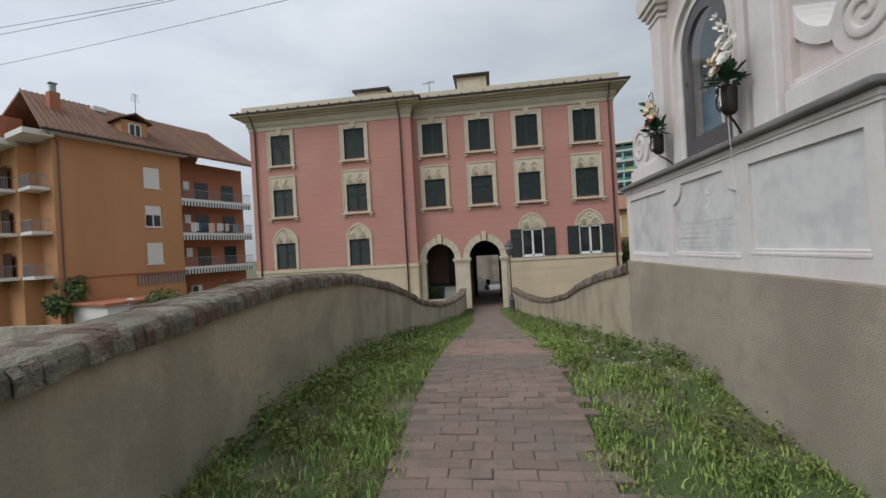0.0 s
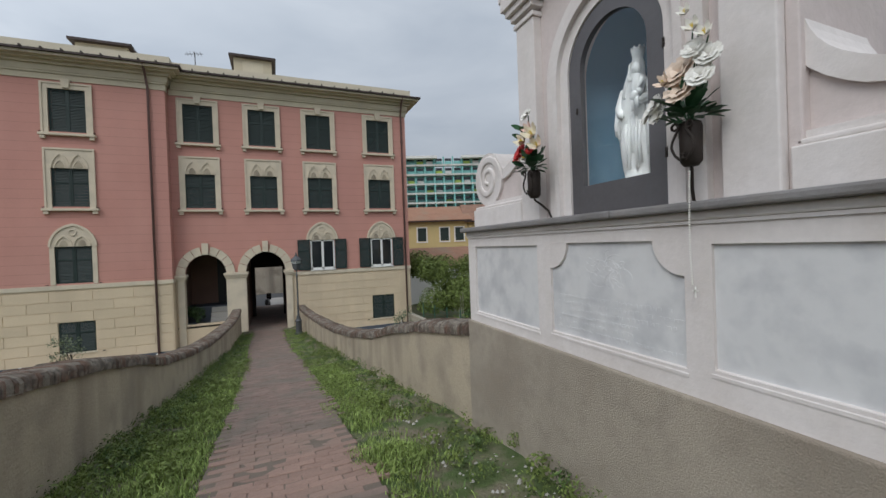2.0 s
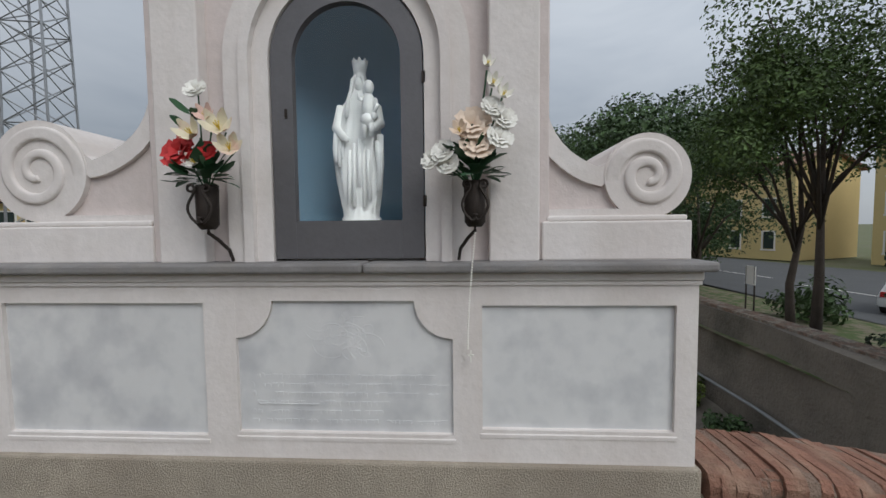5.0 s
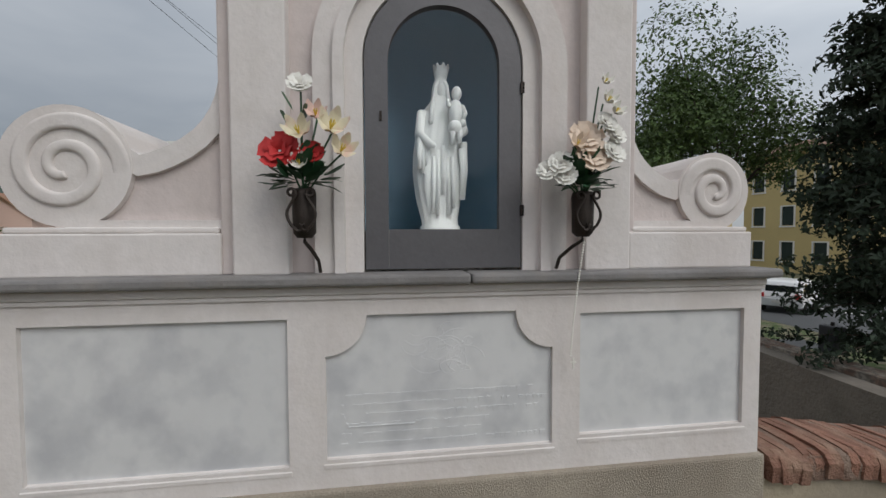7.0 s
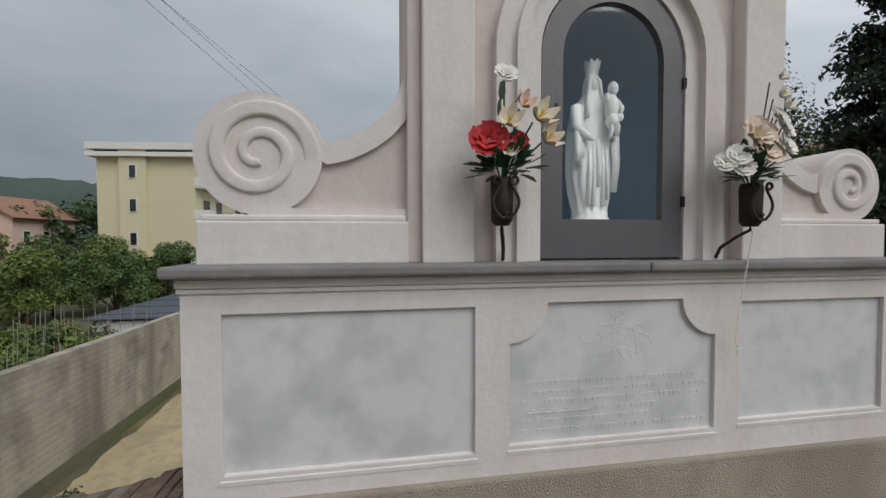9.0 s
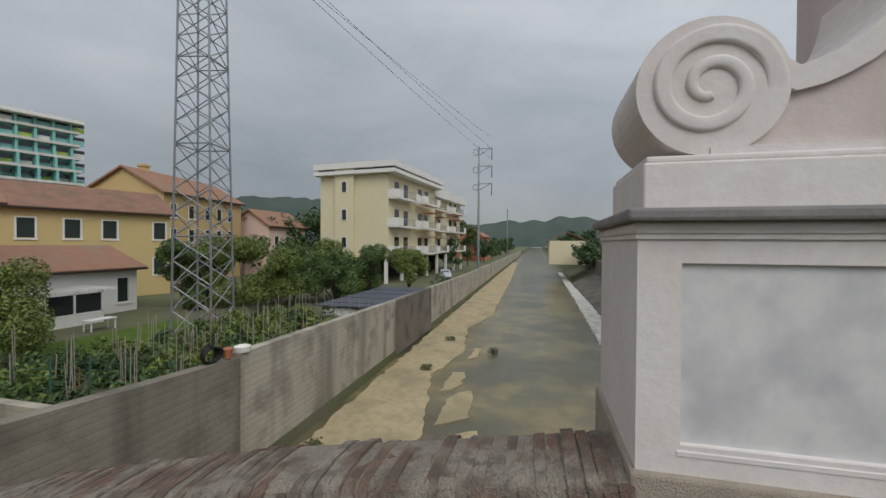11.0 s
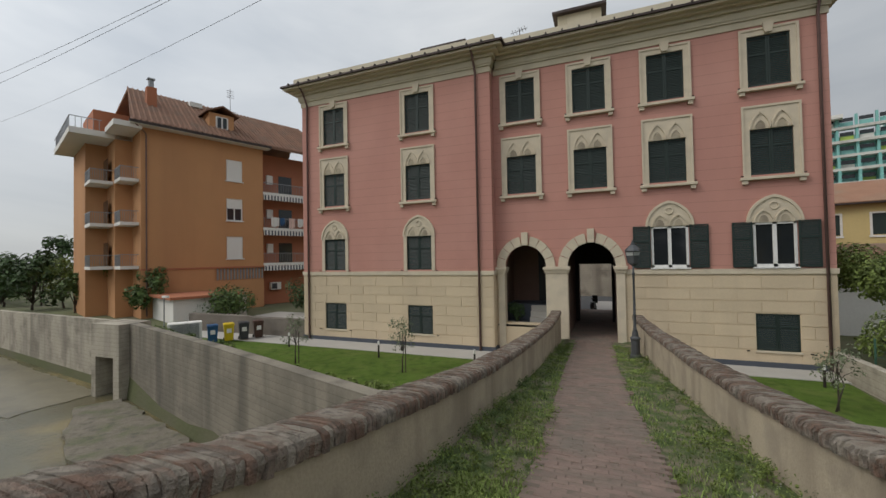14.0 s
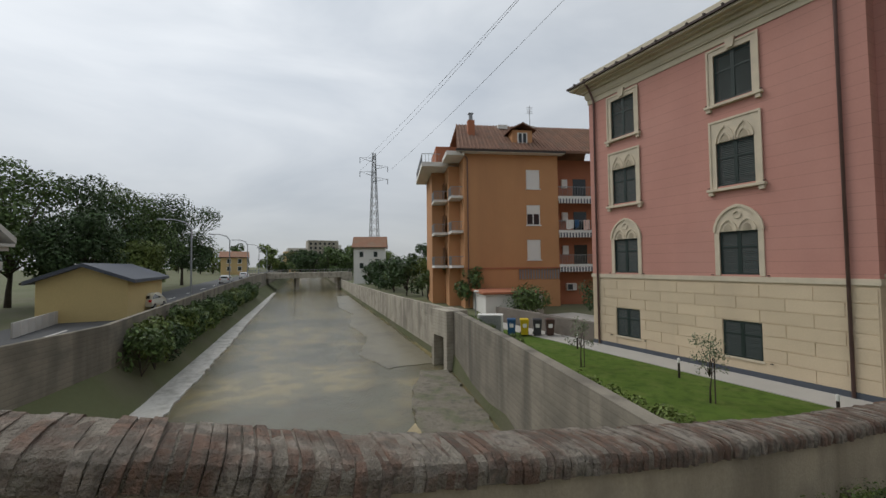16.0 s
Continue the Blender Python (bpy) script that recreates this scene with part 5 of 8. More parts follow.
# ---- lamp post ----
lamp = thing("street_lamp", "grey cast-iron street lamp with a glazed lantern on the bridge verge", "street lamp", (0.98, -5.0, lerp(DECK, -5.0) - 0.03))
part("base", lathe(bmesh.new(), [(0.19, 0), (0.19, 0.1), (0.15, 0.14), (0.145, 0.62), (0.17, 0.68), (0.17, 0.72), (0.11, 0.78), (0.09, 0.95)], 12), "lamp_iron", lamp, smooth=False)
part("pole", lathe(bmesh.new(), [(0.06, 0.95), (0.075, 0.99), (0.05, 1.05), (0.045, 1.5), (0.06, 1.52), (0.045, 1.56), (0.036, 2.95), (0.06, 2.98), (0.036, 3.03), (0.03, 3.25)], 12), "lamp_iron", lamp, smooth=True)
lantern = part("lantern", lathe(bmesh.new(), [(0.03, 3.25), (0.14, 3.34), (0.15, 3.36), (0.235, 3.78), (0.24, 3.80)], 4), "lamp_iron", lamp)
gl = part("lantern_glass", lathe(bmesh.new(), [(0.152, 3.38), (0.232, 3.76)], 4), mat("milky_glass", (0.45, 0.47, 0.46), 0.3, 0.05), lamp, "pale lantern glass")
for i in range(4):
    a = i * math.pi / 2
    part("lantern_bar", tube(bmesh.new(), [(0.157 * math.cos(a), 0.157 * math.sin(a), 3.36), (0.242 * math.cos(a), 0.242 * math.sin(a), 3.79)], 0.012, 5), "lamp_iron", lamp)
part("lantern_cap", lathe(bmesh.new(), [(0.27, 3.79), (0.25, 3.84), (0.12, 3.98), (0.07, 4.0), (0.06, 4.08), (0.025, 4.1), (0.03, 4.15), (0.0, 4.2)], 8), "lamp_iron", lamp)

# ---- statue ----
st = bmesh.new()
PROF = [(0.0, 0.088, 0.108), (0.018, 0.088, 0.108), (0.024, 0.080, 0.098), (0.04, 0.082, 0.100), (0.055, 0.074, 0.094), (0.08, 0.078, 0.100), (0.14, 0.080, 0.112), (0.20, 0.080, 0.122), (0.27, 0.080, 0.128), (0.34, 0.078, 0.126), (0.41, 0.076, 0.120), (0.46, 0.074, 0.114), (0.51, 0.070, 0.104), (0.545, 0.062, 0.088), (0.57, 0.052, 0.066), (0.59, 0.045, 0.050), (0.61, 0.043, 0.045), (0.64, 0.045, 0.045), (0.665, 0.043, 0.042), (0.685, 0.034, 0.034), (0.69, 0.030, 0.031), (0.70, 0.033, 0.034), (0.72, 0.037, 0.038), (0.745, 0.043, 0.044), (0.742, 0.036, 0.037), (0.715, 0.026, 0.027), (0.712, 0.002, 0.002)]
NSEG = 56
rings = []
for k, (z, rx, ry) in enumerate(PROF):
    ring = []
    for i in range(NSEG):
        a = 2 * math.pi * i / NSEG
        q = 1.0
        front = max(0.0, -math.cos(a))
        if 0.05 < z < 0.56:
            amp = 0.075 * min(1.0, (0.58 - z) / 0.2)
            q += amp * math.sin(13 * a + 2.2 * math.sin(z * 9) + 1.5 * math.sin(2 * a)) + 0.5 * amp * math.sin(7 * a - z * 14)
            if front > 0.72:
                q -= 0.12 * (front - 0.72) / 0.28
        zz = z
        if 0.735 < z and i % 7 in (0, 1, 2):
            zz += 0.012
        if 0.60 < z < 0.67 and front > 0.8:
            q *= 0.82
        ring.append(st.verts.new((rx * q * math.cos(a), ry * q * math.sin(a) + 0.012 * math.sin(z * 5.0), zz)))
    rings.append(ring)
for r0, r1 in zip(rings, rings[1:]):
    for i in range(NSEG):
        j = (i + 1) % NSEG
        st.faces.new((r0[i], r0[j], r1[j], r1[i]))
HY = 0.0
def blob(c, r, sx=1.0, sy=1.0, sz=1.0):
    n0 = len(st.verts)
    lathe(st, [(r * math.sin(a), -r * math.cos(a)) for a in np.linspace(0.001, math.pi - 0.001, 10)], 14)
    st.verts.ensure_lookup_table()
    for v in st.verts[n0:]:
        v.co = Vector((v.co.x * sx + c[0], v.co.y * sy + c[1], v.co.z * sz + c[2]))
# face, then the child with its orb
blob((-0.022, HY, 0.638), 0.027, 0.9, 0.92, 1.25)
blob((-0.050, HY, 0.632), 0.004, 1, 0.8, 1.6)
blob((-0.088, -0.066, 0.52), 0.042, 0.9, 0.9, 1.55)
blob((-0.095, -0.070, 0.605), 0.028, 1, 0.95, 1.15)
blob((-0.105, -0.060, 0.455), 0.036, 1, 1.0, 0.9)
blob((-0.118, -0.098, 0.472), 0.018)
tube(st, [(-0.09, -0.035, 0.555), (-0.115, -0.020, 0.55), (-0.118, -0.018, 0.575)], 0.013, 8, 0.009)
tube(st, [(-0.09, -0.10, 0.55), (-0.115, -0.112, 0.515), (-0.122, -0.100, 0.485)], 0.014, 8, 0.010)
tube(st, [(-0.10, -0.05, 0.45), (-0.122, -0.045, 0.42), (-0.112, -0.045, 0.375)], 0.017, 8, 0.010)
tube(st, [(-0.10, -0.08, 0.45), (-0.124, -0.082, 0.425), (-0.114, -0.082, 0.385)], 0.017, 8, 0.010)
# arms, sleeves and falling cloth
tube(st, [(-0.01, -0.092, 0.53), (-0.05, -0.118, 0.45), (-0.10, -0.085, 0.425)], 0.032, 10, 0.020)
tube(st, [(-0.01, 0.092, 0.53), (-0.045, 0.118, 0.43), (-0.085, 0.075, 0.385), (-0.105, 0.045, 0.37)], 0.034, 10, 0.012)
for dy, z1, r_ in ((0.122, 0.275, 0.020), (0.105, 0.255, 0.018), (0.088, 0.29, 0.016)):
    tube(st, [(-0.055, dy - 0.01, 0.41), (-0.066, dy, 0.34), (-0.064, dy - 0.002, z1)], r_, 8, r_ * 0.6)
for dy, z0 in ((-0.118, 0.40), (-0.105, 0.37)):
    tube(st, [(-0.055, dy, z0), (-0.062, dy - 0.006, 0.27), (-0.055, dy + 0.004, 0.14)], 0.018, 8, 0.010)
for dy, z0, z1 in ((0.022, 0.36, 0.07), (-0.004, 0.38, 0.16), (-0.028, 0.36, 0.07), (0.046, 0.33, 0.08), (-0.052, 0.33, 0.10)):
    tube(st, [(-0.066, dy, z0), (-0.075, dy * 1.05, (z0 + z1) / 2), (-0.072, dy * 1.15, z1)], 0.009, 7, 0.012)
# veil edges beside the face
for s_ in (-1, 1):
    tube(st, [(-0.020, s_ * 0.010, 0.682), (-0.036, s_ * 0.030, 0.655), (-0.036, s_ * 0.036, 0.61), (-0.050, s_ * 0.052, 0.56), (-0.066, s_ * 0.060, 0.48)], 0.010, 8, 0.012)
statue = part("statue", st, "statue", smooth=True)
statue.matrix_basis = pose(2.06, CY - 0.006, 3.886, 0, 0, 3) @ Matrix.Diagonal((0.92, 0.92, 1.07, 1))
tagged(statue, "small white crowned statue standing in the blue niche", "statue")

# ---- flower vases ----
M["petal_white"] = mat("petal_white", (0.78, 0.76, 0.70), 0.7, 0.1, 20, 60, 0.1)
M["petal_cream"] = mat("petal_cream", (0.74, 0.60, 0.48), 0.7, 0.1, 20, 60, 0.1)
M["petal_red"] = mat("petal_red", (0.50, 0.030, 0.030), 0.7, 0.2, 20, 60, 0.1)
M["petal_pink"] = mat("petal_pink", (0.74, 0.54, 0.47), 0.7, 0.15, 20, 60, 0.1)
M["petal_lily"] = mat("petal_cream_pink", (0.72, 0.66, 0.50), 0.7, 0.1, 20, 60, 0.1, stain=(0.72, 0.42, 0.38), stain_scale=16.0, stain_amt=0.8)
M["stamen"] = mat("stamen_yellow", (0.65, 0.50, 0.06), 0.7, 0.1, 20, 60, 0.1)
M["stem"] = mat("plastic_leaf", (0.030, 0.085, 0.038), 0.5, 0.3, 15, 40, 0.1, rand=0.3)


def petal(bm, c, d, up, ln, wd, curl, tip=0.18):
    d = d.normalized(); s = d.cross(up).normalized(); n = s.cross(d)
    rows = []
    for i in range(4):
        f = i / 3
        p = c + d * ln * f + n * curl * f * f
        ww = wd * (0.35 + 1.1 * f - 0.95 * f * f) if i < 3 else wd * tip
        rows.append((bm.verts.new(p - s * ww + n * 0.15 * ww), bm.verts.new(p), bm.verts.new(p + s * ww + n * 0.15 * ww)))
    for a, b in zip(rows, rows[1:]):
        bm.faces.new((a[0], a[1], b[1], b[0])); bm.faces.new((a[1], a[2], b[2], b[1]))


def rose(parent, c, r, material, face, rng):
    bm = bmesh.new()
    face = Vector(face).normalized()
    u = face.cross(Vector((0.1, 0.2, 1))).normalized(); v = face.cross(u)
    for ring, (k, tilt, ln) in enumerate(((4, 0.25, 0.55), (6, 0.65, 0.8), (8, 1.15, 1.0), (8, 1.6, 1.0))):
        for i in range(k):
            a = 2 * math.pi * i / k + ring * 0.5 + rng.uniform(-.2, .2)
            side = u * math.cos(a) + v * math.sin(a)
            d = face * math.cos(tilt) + side * math.sin(tilt)
            petal(bm, Vector(c) + side * r * 0.10 * (ring + 1) - face * r * 0.3, d, side, r * ln * 0.92, r * 0.60, r * 0.30, 0.62)
    return part("blossom", bm, material, parent, smooth=True)


def lily(parent, c, r, material, face, rng):
    bm = bmesh.new(); face = Vector(face).normalized()
    u = face.cross(Vector((0.1, 0.2, 1))).normalized(); v = face.cross(u)
    for i in range(6):
        a = 2 * math.pi * i / 6 + rng.uniform(-.1, .1)
        side = u * math.cos(a) + v * math.sin(a)
        petal(bm, Vector(c), face * 0.55 + side, -face, r, r * 0.38, -r * 0.35)
    o = part("blossom", bm, material, parent, smooth=True)
    b2 = bmesh.new()
    for i in range(5):
        a = 1.256 * i
        tube(b2, [Vector(c), Vector(c) + face * r * 0.55 + (u * math.cos(a) + v * math.sin(a)) * r * 0.12], r * 0.03, 4)
    part("stamen", b2, "stamen", o)
    return o


def bouquet(label, y, flowers, seed, bracket_dy, broad=()):
    rng = random.Random(seed)
    t = thing("flower_vase", label, "flower vase", (1.70, y, 3.71), "wrought-iron flower holders on the shrine")
    part("cup", lathe(bmesh.new(), [(0.028, 0.145), (0.044, 0.165), (0.045, 0.24), (0.047, 0.315), (0.042, 0.335)], 12), "iron", t, "wrought-iron cup", smooth=True)
    for s in (-1, 1):
        sc = [(-0.054, s * (0.012 * math.cos(a) + 0.012), 0.185 - 0.012 * math.sin(a)) for a in np.linspace(4.5, 0.2, 10)] + [(-0.054, s * (0.034 + 0.018 * math.sin(a)), 0.19 + 0.045 * a / 1.57) for a in np.linspace(0, 4.2, 14)] + [(-0.054, s * (0.034 + 0.014 * math.cos(a)), 0.318 + 0.014 * math.sin(a)) for a in np.linspace(2.6, -2.4, 12)]
        part("scroll", tube(bmesh.new(), sc, 0.006, 5), "iron", t)
    part("stalk", tube(bmesh.new(), [(0, 0, 0.17), (0.0, 0, 0.13), (0.04, bracket_dy * 0.4, 0.10), (0.09, bracket_dy * 0.9, 0.05), (0.11, bracket_dy, 0.0)], 0.008, 6), "iron", t)
    bm = bmesh.new()
    for _ in range(60):
        a = rng.uniform(0, 6.28); el = rng.uniform(-0.2, 1.2)
        d = Vector((math.cos(a) * math.cos(el) * 0.8 - 0.15, math.sin(a) * math.cos(el), math.sin(el)))
        c0 = Vector((-0.01, 0, 0.36)) + d * rng.uniform(0.02, 0.10)
        petal(bm, c0, d, Vector((0, 0, 1)) if abs(d.z) < 0.9 else Vector((1, 0, 0)), rng.uniform(0.05, 0.09), rng.uniform(0.020, 0.040), rng.uniform(-.02, .02))
    for dy, dz, ln, wd in broad:
        petal(bm, Vector((-0.05, dy * 0.5, dz - 0.03)), Vector((-0.25, dy, 0.6 * abs(dy) + 0.02)), Vector((-1, 0, 0.3)), ln, wd, 0.01)
    part("foliage", bm, "stem", t, "dark green artificial leaves", smooth=True)
    st = bmesh.new()
    for kind, dy, dz, r, mt in flowers:
        tube(st, [(0, 0, 0.30), (-0.02, dy * 0.4, (0.30 + dz) / 2), (-0.03, dy, dz)], 0.004, 4)
    part("stem", st, "stem", t)
    for kind, dy, dz, r, mt in flowers:
        c = (-0.05 - rng.uniform(0, 0.03), dy, dz)
        f = (-1.0, dy * 3, 0.4 + (dz - 0.4) * 0.5)
        (rose if kind == "r" else lily)(t, c, r, mt, f, rng)
    return t


bouquet("red and pink artificial roses and lilies in a wrought-iron holder", -24.35,
        [("r", 0.0, 0.73, 0.036, "petal_white"), ("r", 0.075, 0.475, 0.058, "petal_red"), ("r", -0.045, 0.47, 0.034, "petal_red"), ("l", 0.0, 0.53, 0.075, "petal_lily"), ("l", -0.115, 0.55, 0.085, "petal_lily"), ("l", -0.15, 0.47, 0.075, "petal_lily"), ("l", -0.06, 0.60, 0.06, "petal_pink"), ("l", 0.0, 0.42, 0.05, "petal_white")], 3, -0.04, ((0.055, 0.66, 0.10, 0.036), (-0.05, 0.63, 0.085, 0.030), (0.07, 0.60, 0.09, 0.030), (-0.09, 0.44, 0.09, 0.026), (0.09, 0.41, 0.09, 0.026)))
bouquet("white and cream artificial roses in a wrought-iron holder", -25.50,
        [("r", 0.01, 0.56, 0.058, "petal_cream"), ("r", -0.01, 0.48, 0.056, "petal_cream"), ("r", 0.13, 0.45, 0.038, "petal_white"), ("r", 0.18, 0.42, 0.034, "petal_white"), ("r", 0.11, 0.40, 0.036, "petal_white"), ("r", -0.10, 0.50, 0.042, "petal_white"), ("r", -0.12, 0.58, 0.04, "petal_white"), ("r", -0.07, 0.62, 0.036, "petal_white"), ("l", -0.07, 0.70, 0.05, "petal_white"), ("l", -0.11, 0.66, 0.05, "petal_white"), ("l", -0.05, 0.77, 0.04, "petal_white"), ("l", 0.06, 0.52, 0.05, "petal_cream")], 4, 0.07)
# string of beads hanging from the second holder
ros = thing("rosary", "white bead rosary hanging from the flower holder", "rosary", (1.655, -25.5, 3.83))
for i in range(46):
    f = i / 45
    part("bead", lathe(bmesh.new(), [(0.0, -0.005), (0.0045, -0.002), (0.0045, 0.002), (0.0, 0.005)], 6, (0.03 + 0.045 * f, 0.02 * f + 0.015 * math.sin(f * 2), -0.50 * f)), "petal_white", ros)
part("cross", boxes((0.073, 0.078, 0.018, 0.024, -0.56, -0.51), (0.073, 0.078, 0.008, 0.034, -0.532, -0.526)), "petal_white", ros)
# carved relief and worn lettering on the centre panel (illegible, kept as faint strokes)
rr = random.Random(9)
for row in range(6):
    z = 3.17 - row * 0.042
    bm = bmesh.new()
    y = -24.47 - (0.02 if row in (0, 3) else 0)
    while y > -25.36:
        w = rr.uniform(0.010, 0.03)
        if rr.random() < 0.84 and not (row in (3, 4) and y < -25.1):
            box(bm, 1.7870, 1.7895, y - w, y, z, z + 0.020 * rr.uniform(0.75, 1))
        y -= w + rr.uniform(0.006, 0.012)
    part("carved_line", bm, "marble", shrine)["kind"] = "stuff"
part("carved_rule", boxes((1.7855, 1.7895, -24.78, -24.50, 3.045, 3.05)), "marble", shrine)
bm = bmesh.new()
for i in range(34):
    a0 = rr.uniform(0, 6.28); r0 = rr.uniform(0.02, 0.09); cy, cz = -24.90 + rr.uniform(-.13, .13), 3.36 + rr.uniform(-.09, .09)
    tube(bm, [(1.7895, cy + r0 * math.cos(a), cz + r0 * 0.8 * math.sin(a)) for a in np.linspace(a0, a0 + 2.2, 8)], 0.0023, 5)
part("carved_emblem", bm, "marble", shrine, "shallow carved emblem")

# ---- garden of the pink house ----
def wheelie(at, material, label):
    t = thing("wheelie_bin", label, "bin", pose(*at, 0, 0, 55), "bins by the garden wall")
    bm = bmesh.new()
    lo = [(-0.22, -0.26), (0.22, -0.26), (0.22, 0.26), (-0.22, 0.26)]
    vv = [bm.verts.new((x, y, 0.06)) for x, y in lo] + [bm.verts.new((x * 1.25, y * 1.3, 1.0)) for x, y in lo]
    for f in ((3, 2, 1, 0), (4, 5, 6, 7), (0, 1, 5, 4), (1, 2, 6, 5), (2, 3, 7, 6), (3, 0, 4, 7)):
        bm.faces.new([vv[i] for i in f])
    bmesh.ops.bevel(bm, geom=bm.edges, offset=0.02, segments=2, affect="EDGES")
    part("body", bm, material, t)
    part("lid", boxes((-0.30, 0.30, -0.37, 0.38, 1.0, 1.06), (-0.26, 0.26, -0.30, 0.3, 1.06, 1.10), bev=0.015), material, t)
    part("sticker", boxes((-0.13, 0.13, -0.338, -0.326, 0.55, 0.80)), "white_wall", t, "pale printed sticker")
    for s in (-1, 1):
        w = part("wheel", lathe(bmesh.new(), [(0.02, -0.03), (0.1, -0.03), (0.1, 0.03), (0.02, 0.03)], 14), "dark", t)
        w.matrix_basis = pose(s * 0.25, 0.3, 0.1, 0, 90, 0)
    return t


M["bin_blue"] = mat("blue_plastic", (0.03, 0.10, 0.22), 0.5, 0.1); M["bin_yellow"] = mat("yellow_plastic", (0.62, 0.45, 0.02), 0.5, 0.1)
M["bin_grey"] = mat("grey_plastic", (0.05, 0.05, 0.055), 0.5, 0.1); M["bin_brown"] = mat("brown_plastic", (0.07, 0.035, 0.025), 0.5, 0.1)
for at, m_, c in (((-21.9, -3.5, -1.93), "bin_blue", "blue"), ((-21.4, -2.8, -1.93), "bin_yellow", "yellow"), ((-20.95, -2.1, -1.93), "bin_grey", "dark grey"), ((-20.5, -1.4, -1.93), "bin_brown", "brown")):
    wheelie(at, m_, c + " plastic wheelie bin standing on the paved walk")
structure(part("wall_garden_west", boxes((-28, -22.4, -0.6, -0.2, -2.1, -0.75), (-22.4, -17.5, -0.6, -0.2, -2.1, -0.80), bev=0.02), "old_wall"), "low grey rubble garden wall")
ac = thing("cabinet_unit", "white louvred plant cabinet beside the bins", "cabinet", pose(-22.9, -4.5, -1.93, 0, 0, 55))
part("body", boxes((-0.85, 0.85, -0.4, 0.4, 0, 1.35), bev=0.02), "white_wall", ac)
part("louvre", boxes(*[(-0.7, 0.7, -0.43, -0.39, 0.1 + 0.06 * i, 0.135 + 0.06 * i) for i in range(20)]), "metal_grey", ac, "grey louvred panel")
cl = thing("camera_post", "slim grey post with a small lamp head", "post", (-23.5, -5.3, -1.93))
part("pole", tube(bmesh.new(), [(0, 0, 0), (0, 0, 2.9)], 0.035, 8), "metal_grey", cl)
part("head", boxes((-0.1, 0.35, -0.08, 0.08, 2.85, 2.97), bev=0.02), "white_wall", cl)
for x, y in ((-10.44, -3.45), (-5.36, -3.82), (-16.6, -2.9), (7.2, -2.4)):
    b_ = thing("bollard_light", "dark bollard light with a pale head beside the paved walk", "bollard light", (x, y, -1.95), "garden bollard lights")
    part("post", lathe(bmesh.new(), [(0.05, 0), (0.045, 0.05), (0.045, 0.62)], 10), "iron", b_)
    part("head", lathe(bmesh.new(), [(0.047, 0.62), (0.05, 0.63), (0.05, 0.8), (0.0, 0.82)], 10), "white_wall", b_, "pale lamp head")
for i, (x, y, h) in enumerate(((-13.7, -5.6, 2.2), (-8.1, -5.4, 2.3), (6.4, -5.0, 1.9))):
    tree("olive_tree", "young grey-green olive tree with sparse airy crown on the lawn", (x, y, -1.97), h, 0.62, 60 + i, "olive", 0.035, 0.45, 0.045, 520, 1.0, "young olive trees")
    st_ = thing("stake", "thin wooden stake beside a young olive tree", "stake", (x + 0.12, y + 0.08, -1.97), "tree stakes")
    part("pole", tube(bmesh.new(), [(0, 0, 0), (0, 0, 1.5)], 0.022, 6), "bark", st_)
for i in range(16):
    f = i / 15
    bush("hedge_plant", "low bright green hedge plant along the garden wall", (-21.6 + 14.4 * f, -6.4 + -1.95 * f - 0.1, -1.98), 0.65, 0.4, 0.55, 200 + i, "leaf_light", 260, 0.07, "hedge along the retaining wall")
pl = bush("potted_plant", "dark leafy plant on the porch", (-4.4, 0.9, -0.62), 0.5, 0.4, 1.2, 300, "leaf_dark", 500, 0.08)
structure(part("porch_ledge", boxes((XC + 0.02, A1[1], 0.0, 1.4, -0.72, -0.62)), "slate"), "dark slate porch ledge")

rh = random.Random(2024)
for i in range(26):
    x = -23.6 + 0.62 * i
    bush("border_plant", "low light-green border plant along the garden wall", (x + rh.uniform(-.15, .15), lerp(NWALL, x) + 0.95 + rh.uniform(-.12, .12), -1.97), rh.uniform(.35, .55), rh.uniform(.3, .42), rh.uniform(.75, 1.75) if i > 16 else rh.uniform(1.5, 2.0), 2100 + i, ("leaf_light", "leaf", "leaf_light")[i % 3], 420, 0.055, "border plants")
# street behind the passage
structure(part("street_wall", boxes((-8, 8, 26, 26.3, -2, 3.5)), "concrete"), "grey wall across the street")
structure(raw("street", [(-14, 12.2, -1.6), (12, 12.2, -1.6), (12, 26, -1.6), (-14, 26, -1.6)], [(0, 1, 2, 3)], "asphalt"), "grey asphalt street behind the house")
structure(part("street_kerb", boxes((-0.7, 1.6, 13, 20, -1.62, -1.48)), "paving"), "pale raised pavement beyond the passage")
sc = thing("scooter", "parked scooter in the street beyond the passage", "scooter", pose(-0.75, 12.9, -1.6, 0, 0, 80))
for x in (-0.6, 0.6):
    w = part("wheel", lathe(bmesh.new(), [(0.14, -0.05), (0.24, -0.05), (0.24, 0.05), (0.14, 0.05)], 16), "dark", sc); w.matrix_basis = pose(x, 0, 0.24, 90, 0, 0)
part("body", boxes((-0.7, 0.1, -0.15, 0.15, 0.35, 0.75), (0.1, 0.5, -0.14, 0.14, 0.25, 0.38), bev=0.06), "bin_grey", sc)
part("seat", boxes((-0.65, 0.08, -0.14, 0.14, 0.75, 0.85), bev=0.04), "black_door", sc)
part("handlebar", tube(bmesh.new(), [(0.55, 0, 0.4), (0.42, 0, 1.0), (0.40, -0.3, 1.05), (0.42, 0, 1.0), (0.40, 0.3, 1.05)], 0.03, 6), "iron", sc)
